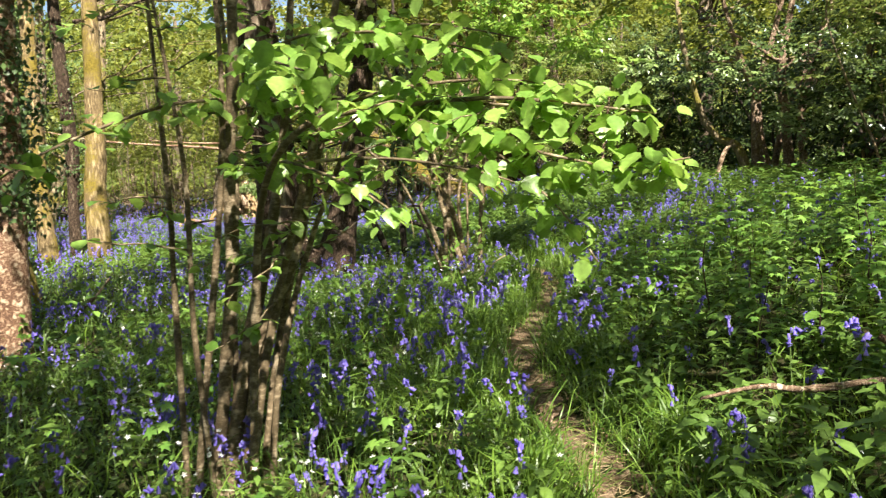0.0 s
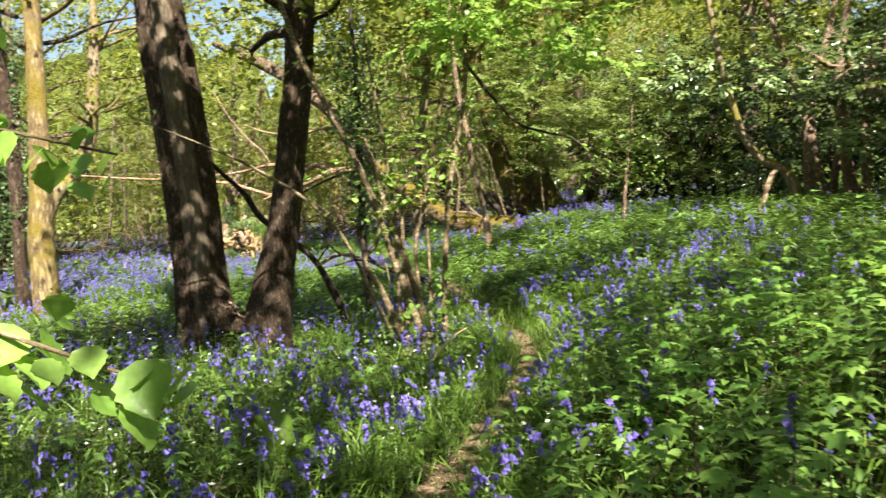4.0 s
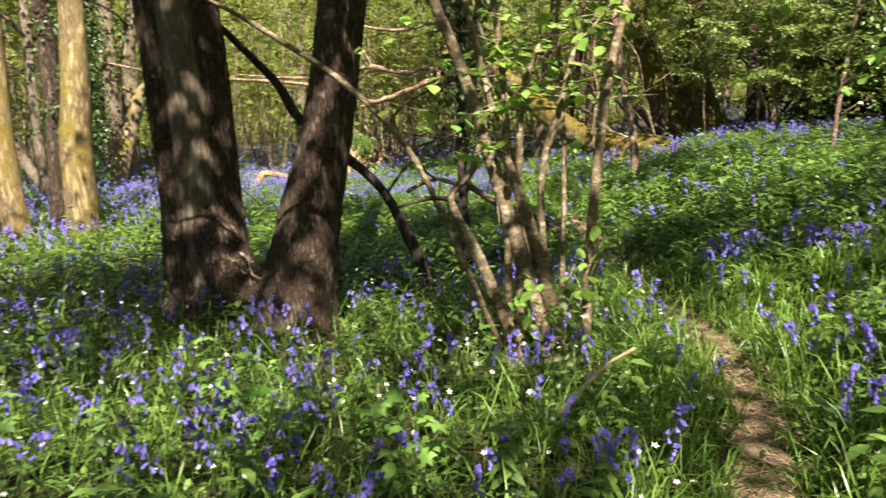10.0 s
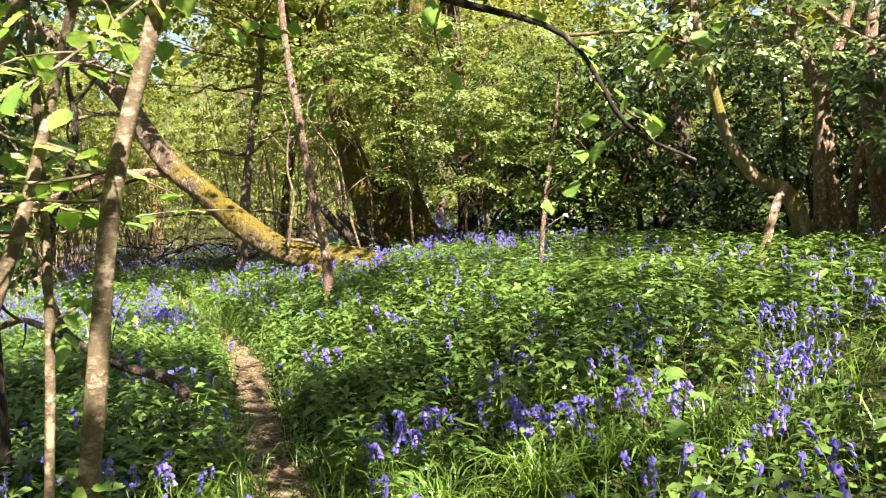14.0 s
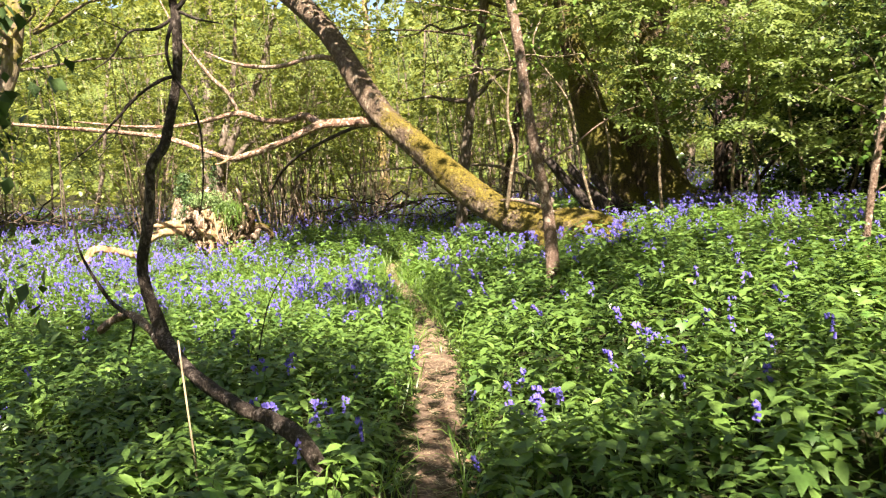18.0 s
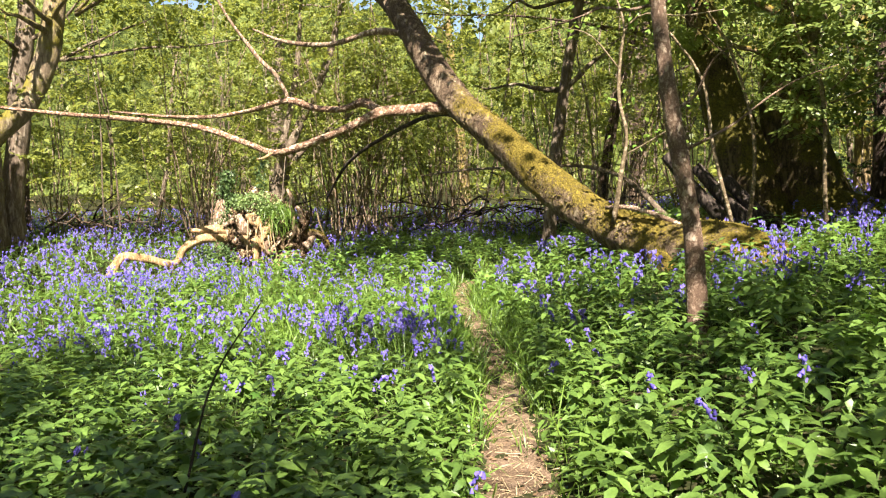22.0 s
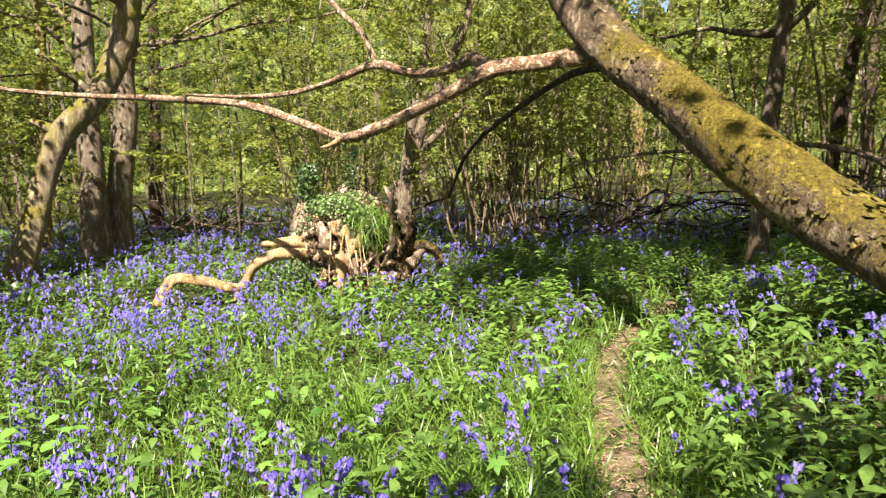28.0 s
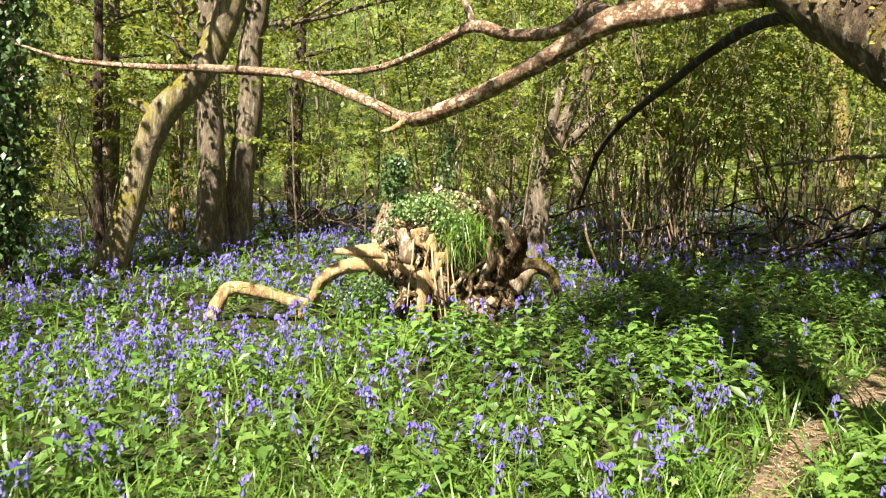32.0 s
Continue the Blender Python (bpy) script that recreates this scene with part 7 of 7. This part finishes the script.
# stitchwort: white stars among the bluebells
star = []
for k in range(5):
    a0 = k * 1.2566
    star += [(0, 0, 0), (0.5 * math.cos(a0 - 0.42), 0.5 * math.sin(a0 - 0.42), 0.1), (math.cos(a0 - 0.16), math.sin(a0 - 0.16), 0.16), (math.cos(a0 + 0.16), math.sin(a0 + 0.16), 0.16), (0.5 * math.cos(a0 + 0.42), 0.5 * math.sin(a0 + 0.42), 0.1)]
STAR = (np.array(star), np.array([t for k in range(5) for t in ((5 * k, 5 * k + 1, 5 * k + 2), (5 * k, 5 * k + 2, 5 * k + 3), (5 * k, 5 * k + 3, 5 * k + 4))]))
x, y = sow(55, (-7, 2.5, -10.5, 1.2), lambda x, y, d: np.where(d < 0, 0.15 + 0.95 * soft(patchy(x, y, 1.6, 5.0), 0.4, 0.8), 0.3 * soft(patchy(x, y, 1.6, 5.0), 0.4, 0.8)))
n = len(x)
at = np.column_stack([x, y, ground_z(x, y) + pr.uniform(0.2, 0.36, n)])
whole("stitchwort_flowers", scattered(STAR, at, turns(pr.uniform(0, 6.283, n), pr.normal(0, 0.5, n), pr.normal(0, 0.5, n)), pr.uniform(0.009, 0.015, n)), petal_white, "small white star-shaped stitchwort flowers", "stitchwort", kind="stuff")
stalk = (np.array([(-0.0012, 0, 0), (0.0012, 0, 0), (0, 0, 1)]), np.array([(0, 1, 2)]))
whole("stitchwort_stalks", scattered(stalk, np.column_stack([x, y, ground_z(x, y)]), np.repeat(np.eye(3)[None], n, 0), np.column_stack([np.full(n, 1.0), np.full(n, 1.0), at[:, 2] - ground_z(x, y)])), stem_green, "thin stitchwort stalks", "stitchwort", kind="stuff")

# litter on the trail: straw, twigs, fallen leaves
n = 5200
y = pr.uniform(-9, 16, n)
x = trail_x(y) + pr.normal(0, 0.12, n)
CHIP = (np.array([(-0.5, 0, 0), (0.5, 0, 0), (0.4, 1, 0.02), (-0.4, 1, 0.02)]), np.array([(0, 1, 2, 3)]))
ln = pr.uniform(0.02, 0.1, n)
whole("straw_litter", scattered(CHIP, np.column_stack([x, y, ground_z(x, y) + 0.02]), turns(pr.uniform(0, 6.283, n), pr.normal(0, 0.1, n), pr.normal(0, 0.2, n)), np.column_stack([pr.uniform(0.002, 0.005, n), ln, ln])), straw, "dry straw and chips lying on the path", "litter", kind="stuff")
n = 2200
y = pr.uniform(-9, 16, n)
x = trail_x(y) + pr.normal(0, 0.18, n)
whole("fallen_leaves", scattered(LEAF6, np.column_stack([x, y, ground_z(x, y) + 0.018]), turns(pr.uniform(0, 6.283, n), pr.normal(0, 0.15, n), pr.normal(0, 0.25, n)), pr.uniform(0.015, 0.04, n)), leaf_dead, "brown fallen leaves on the path", "litter", kind="stuff")

n = 2600
x, y = pr.uniform(4.0, 12.0, n), pr.uniform(-4, 13, n)
bare = pr.uniform(0, 1, n) < under_evergreens(x, y)
x, y = x[bare], y[bare]
n = len(x)
whole("leaf_litter", scattered(LEAF6, np.column_stack([x, y, ground_z(x, y) + 0.02]), turns(pr.uniform(0, 6.283, n), pr.normal(0, 0.25, n), pr.normal(0, 0.3, n)), pr.uniform(0.06, 0.11, n)), leaf_dead, "reddish brown fallen leaves below the evergreens", "litter", kind="stuff")

# ---- single plants close to the path ----
er = np.random.default_rng(303)


def lay(shape, at, yaw, pitch, roll, size):
    return scattered(shape, np.array([at], float), turns(np.array([yaw]), np.array([pitch]), np.array([roll])), np.array([size], float) if np.ndim(size) == 0 else np.array([size], float))


def bluebell(r):
    """One bluebell at the origin: stalk, strap leaves and single hanging flowers."""
    ob = thing("bluebell", "single bluebell with nodding violet flowers and strap leaves", "flower", (0, 0, 0), "bluebells along the path")
    curve = [(0, 0, -0.02, 0.0036), (0.004, 0, 0.13, 0.003), (0.012, 0.003, 0.25, 0.0026), (0.022, 0.0, 0.325, 0.002), (0.044, 0, 0.37, 0.0016), (0.07, 0, 0.365, 0.001)]
    part("stalk", tube(curve, 6, 3, 0.03, 1), stem_green, ob)
    p = spline(curve, 8)
    for k, s in enumerate(np.linspace(0.55, 1.0, 8)):
        q = p[int(s * (len(p) - 1)), :3]
        a = r.uniform(0, 6.283)
        tip = q + np.array((0.016 * math.cos(a), 0.016 * math.sin(a), -0.004))
        bell = lay(BELL, tip, a, r.normal(0, 0.3), r.normal(0.2, 0.25), 0.024 * r.uniform(0.85, 1.15))
        part("flower", bell, petal_blue, ob)
    for k in range(4):
        a = k * 1.6 + r.normal(0, 0.3)
        part("leaf", lay(STRAP, (0, 0, -0.01), a, r.normal(0, 0.15), r.normal(0, 0.15), (0.014, r.uniform(0.2, 0.3), r.uniform(0.16, 0.26))), leaf_blade, ob)
    return ob


def rings_shape(rings, sides, tips=0.0):
    a = np.linspace(0, 2 * np.pi, sides, endpoint=False)
    v = np.concatenate([np.column_stack([r * (1 + tips * (k == len(rings) - 1) * np.cos(sides / 2 * a)) * np.cos(a), r * (1 + tips * (k == len(rings) - 1) * np.cos(sides / 2 * a)) * np.sin(a), np.full(sides, -h)]) for k, (r, h) in enumerate(rings)])
    f = [(k * sides + j, k * sides + (j + 1) % sides, (k + 1) * sides + (j + 1) % sides, (k + 1) * sides + j) for k in range(len(rings) - 1) for j in range(sides)]
    return v, np.array(f)


BELL = rings_shape([(0.05, -0.08), (0.2, 0.0), (0.29, 0.25), (0.29, 0.65), (0.38, 0.88), (0.58, 0.95)], 12, 0.25)
STRAP = (np.array([(-0.5, 0, 0), (0.5, 0, 0), (-0.6, 0.15, 0.45), (0.6, 0.15, 0.45), (-0.55, 0.4, 0.78), (0.55, 0.4, 0.78), (-0.4, 0.7, 0.85), (0.4, 0.7, 0.85), (0, 1.0, 0.7)]), [np.array([(0, 1, 3, 2), (2, 3, 5, 4), (4, 5, 7, 6)]), np.array([(6, 7, 8)])])


def set_out(makers, spots, r, lean=6, low=0.8, high=1.15):
    """Plants the first of each kind at its own spot and copies it to the rest."""
    first = [m(r) for m in makers]
    for k, (x, y) in enumerate(spots):
        ob = first[k % len(first)]
        m = pose(x, y, gz(x, y), r.normal(0, lean), r.normal(0, lean), r.uniform(0, 360))
        if k < len(first):
            ob.matrix_basis = m @ Matrix.Scale(r.uniform(low, high), 4)
        else:
            c = copy_thing(ob, m)
            c.scale = [r.uniform(low, high)] * 3


def beside(n, y0, y1, d0, d1, r):
    y = np.sort(r.uniform(y0, y1, n))
    d = r.uniform(d0, d1, n) * np.where(r.uniform(0, 1, n) < 0.5, -1, 1)
    return list(zip(trail_x(y) + d, y))


clusters = [(c[0] + er.normal(0, 0.1), c[1] + er.normal(0, 0.1)) for c in ((2.2, 1.0), (2.45, 0.75), (0.55, -4.9), (-0.55, -6.3), (1.0, -2.9), (0.2, 3.9), (1.45, 3.6), (2.3, 0.9)) for _ in range(5)]
set_out([bluebell] * 4, beside(26, -7.5, -1.0, 0.32, 1.4, er) + beside(24, 7.5, 13.0, 0.35, 1.6, er) + clusters, er)


def mercury(r):
    ob = thing("dogs_mercury", "single dog's mercury plant with paired lance-shaped leaves", "plant", (0, 0, 0), "dog's mercury along the path")
    part("stalk", tube([(0, 0, -0.02, 0.003), (0.006, 0, 0.15, 0.0028), (0, 0.006, 0.29, 0.0015)], 5, 3, 0, 0), stem_green, ob)
    for k in range(5):
        for s in (0, math.pi):
            part("leaf", lay(LANCE9, (0.003, 0.003, 0.13 + 0.038 * k), s + k * 1.571 + r.normal(0, 0.2), r.normal(-0.15, 0.2), r.normal(0, 0.15), 0.105 * r.uniform(0.75, 1.15)), leaf_mercury, ob)
    return ob


LANCE9 = toothed_leaf(9, 0.21)
set_out([mercury] * 3, beside(44, 1.8, 7.8, 0.3, 0.9, er), er)


def seedling(r):
    ob = thing("maple_seedling", "tall young maple seedling with lobed pale green leaves", "plant", (0, 0, 0), "maple seedlings on the bank")
    h = 0.72
    part("stem", tube([(0, 0, -0.03, 0.005), (0.02, 0.01, h * 0.4, 0.0045), (0.0, 0.02, h * 0.75, 0.0035), (0.02, 0.0, h, 0.002)], 6, 4, 0.05, 2), stem_dark, ob)
    for k in range(5):
        for s in (0, math.pi):
            z = h * (0.38 + 0.15 * k)
            a = s + k * 1.571 + r.normal(0, 0.25)
            part("leaf", lay(MAPLE13, (0.01 - 0.03 * math.sin(a), 0.01 + 0.03 * math.cos(a), z), a, r.normal(-0.25, 0.2), r.normal(0, 0.2), 0.1 * r.uniform(0.7, 1.15) * (0.6 if k == 4 else 1)), leaf_seedling, ob)
    return ob


MAPLE13 = toothed_leaf(12, 0.52, 0.45)
spots = [(1.42, -5.89), (1.21, -6.36), (1.9, -6.4), (2.3, -5.9), (1.7, -7.1), (2.2, -7.2), (2.7, -6.6), (1.3, -6.9), (2.6, -5.2), (1.9, -5.1), (1.6, -4.4), (3.1, -6.0), (1.0, -6.2), (2.9, -7.3), (2.4, -8.1), (1.8, -8.3), (3.2, -5.0), (1.5, -7.7), (3.3, -0.2), (2.6, 0.3)]
set_out([seedling] * 4, spots, er, 5, 0.7, 1.1)


def nettle(r):
    ob = thing("nettle", "young nettle with broad toothed bright leaves", "plant", (0, 0, 0), "nettles before the stump")
    part("stem", tube([(0, 0, -0.03, 0.004), (0.01, 0, 0.2, 0.0035), (0, 0.01, 0.45, 0.002)], 6, 3, 0.03, 1), stem_green, ob)
    for k in range(6):
        for s in (0, math.pi):
            a = s + k * 1.571 + r.normal(0, 0.15)
            part("leaf", lay(NETTLE9, (0, 0, 0.14 + 0.06 * k), a, r.normal(-0.2, 0.15), r.normal(0, 0.15), (0.115 - 0.008 * k) * r.uniform(0.85, 1.1)), leaf_seedling, ob)
    return ob


NETTLE9 = toothed_leaf(9, 0.36)
set_out([nettle] * 3, [(-2.0 + er.normal(0, 0.35), 14.6 + er.normal(0, 0.35)) for _ in range(9)] + [(-3.6 + er.normal(0, 0.5), 14.0 + er.normal(0, 0.3)) for _ in range(8)] + [(-2.6 + er.normal(0, 0.6), 9.3 + er.normal(0, 0.6)) for _ in range(8)], er)


def stitchwort(r):
    ob = thing("stitchwort", "white stitchwort flower on a thin stalk", "flower", (0, 0, 0), "stitchwort among the bluebells")
    part("stalk", tube([(0, 0, -0.02, 0.0014), (0.01, 0.0, 0.16, 0.0012), (0.0, 0.01, 0.3, 0.001)], 5, 3, 0, 0), stem_green, ob)
    part("flower", lay(STAR, (0, 0.01, 0.3), r.uniform(0, 6.28), r.normal(0.3, 0.3), r.normal(0, 0.3), 0.012), petal_white, ob)
    for k in range(3):
        for s in (0, math.pi):
            part("leaf", lay(LANCE, (0.006, 0.004, 0.1 + 0.06 * k), s + k * 1.57, 0.3, 0, 0.04), leaf_blade, ob)
    return ob


set_out([stitchwort] * 3, [(er.uniform(-2.2, 0.4), er.uniform(-4.6, -1.6)) for _ in range(34)] + [(er.uniform(0.9, 1.6), er.uniform(-6.5, -4.5)) for _ in range(8)], er)

def tussock(r):
    ob = thing("grass_tussock", "dense tussock of narrow arching green grass", "grass", (0, 0, 0), "grass tussocks beside the trail")
    for k in range(9):
        n = 16
        a = k * 0.698 + r.normal(0, 0.22, n)
        ln = r.uniform(0.16, 0.34, n)
        base = np.column_stack([r.normal(0, 0.035, n), r.normal(0, 0.035, n), np.full(n, -0.02)])
        part("tuft", scattered(STRAP, base, turns(a, r.normal(0, 0.2, n), r.normal(0, 0.2, n)), np.column_stack([r.uniform(0.004, 0.008, n), ln * r.uniform(0.7, 1.1, n), ln])), leaf_blade, ob)
    return ob


set_out([tussock] * 3, [(trail_x(y) + d, y) for d, y in ((-0.75, 9.6), (-0.95, 9.75), (-0.6, 9.85), (-0.5, 9.3), (-1.2, 9.5), (-0.45, 10.4), (0.45, 9.2), (0.5, 10.0), (-0.42, 8.6), (0.48, 8.4), (-1.5, 10.2), (-0.4, 11.2), (0.42, 11.0), (0.5, 0.7), (0.9, 0.6), (1.3, 0.75), (1.7, 0.55), (0.45, 1.3), (0.4, -3.4), (-0.42, -4.3), (-0.45, -5.9), (0.42, -5.6), (0.4, -7.2), (-0.4, -7.5), (-0.9, -1.7), (-0.5, -1.1))], er, 5, 0.75, 1.2)

# dock with upright broad leaves
dock = thing("dock", "dock plant with broad upright green leaves", "plant", (-0.67, -3.63, gz(-0.67, -3.63)))
DOCK = toothed_leaf(8, 0.2)
for a, pch, sz in ((0.5, 1.25, 0.42), (2.6, 1.2, 0.4), (-1.4, 0.7, 0.3), (4.0, 0.25, 0.34), (1.6, 0.4, 0.3)):
    part("leaf", lay(DOCK, (-0.67 + er.normal(0, 0.03), -3.63, gz(-0.67, -3.63)), a, pch, er.normal(0, 0.2), sz), leaf_blade, dock)

# pale shoot at the foot of the hazel
sprig = thing("hazel_shoot", "pale green shoot of small leaves at the hazel's foot", "plant", (0.28, -0.95, gz(0.28, -0.95)))
part("stem", tube([(0.28, -0.95, 0.0, 0.004), (0.29, -0.96, 0.25, 0.003), (0.28, -0.95, 0.5, 0.002)], 5, 3), stem_green, sprig)
part("leaves", leaf_cloud(np.array([(0.28, -0.96, z) for z in np.linspace(0.15, 0.52, 9)]), 0.09, 7, 0.05, LEAF6, 0.2, r=er), leaf_bright, sprig)
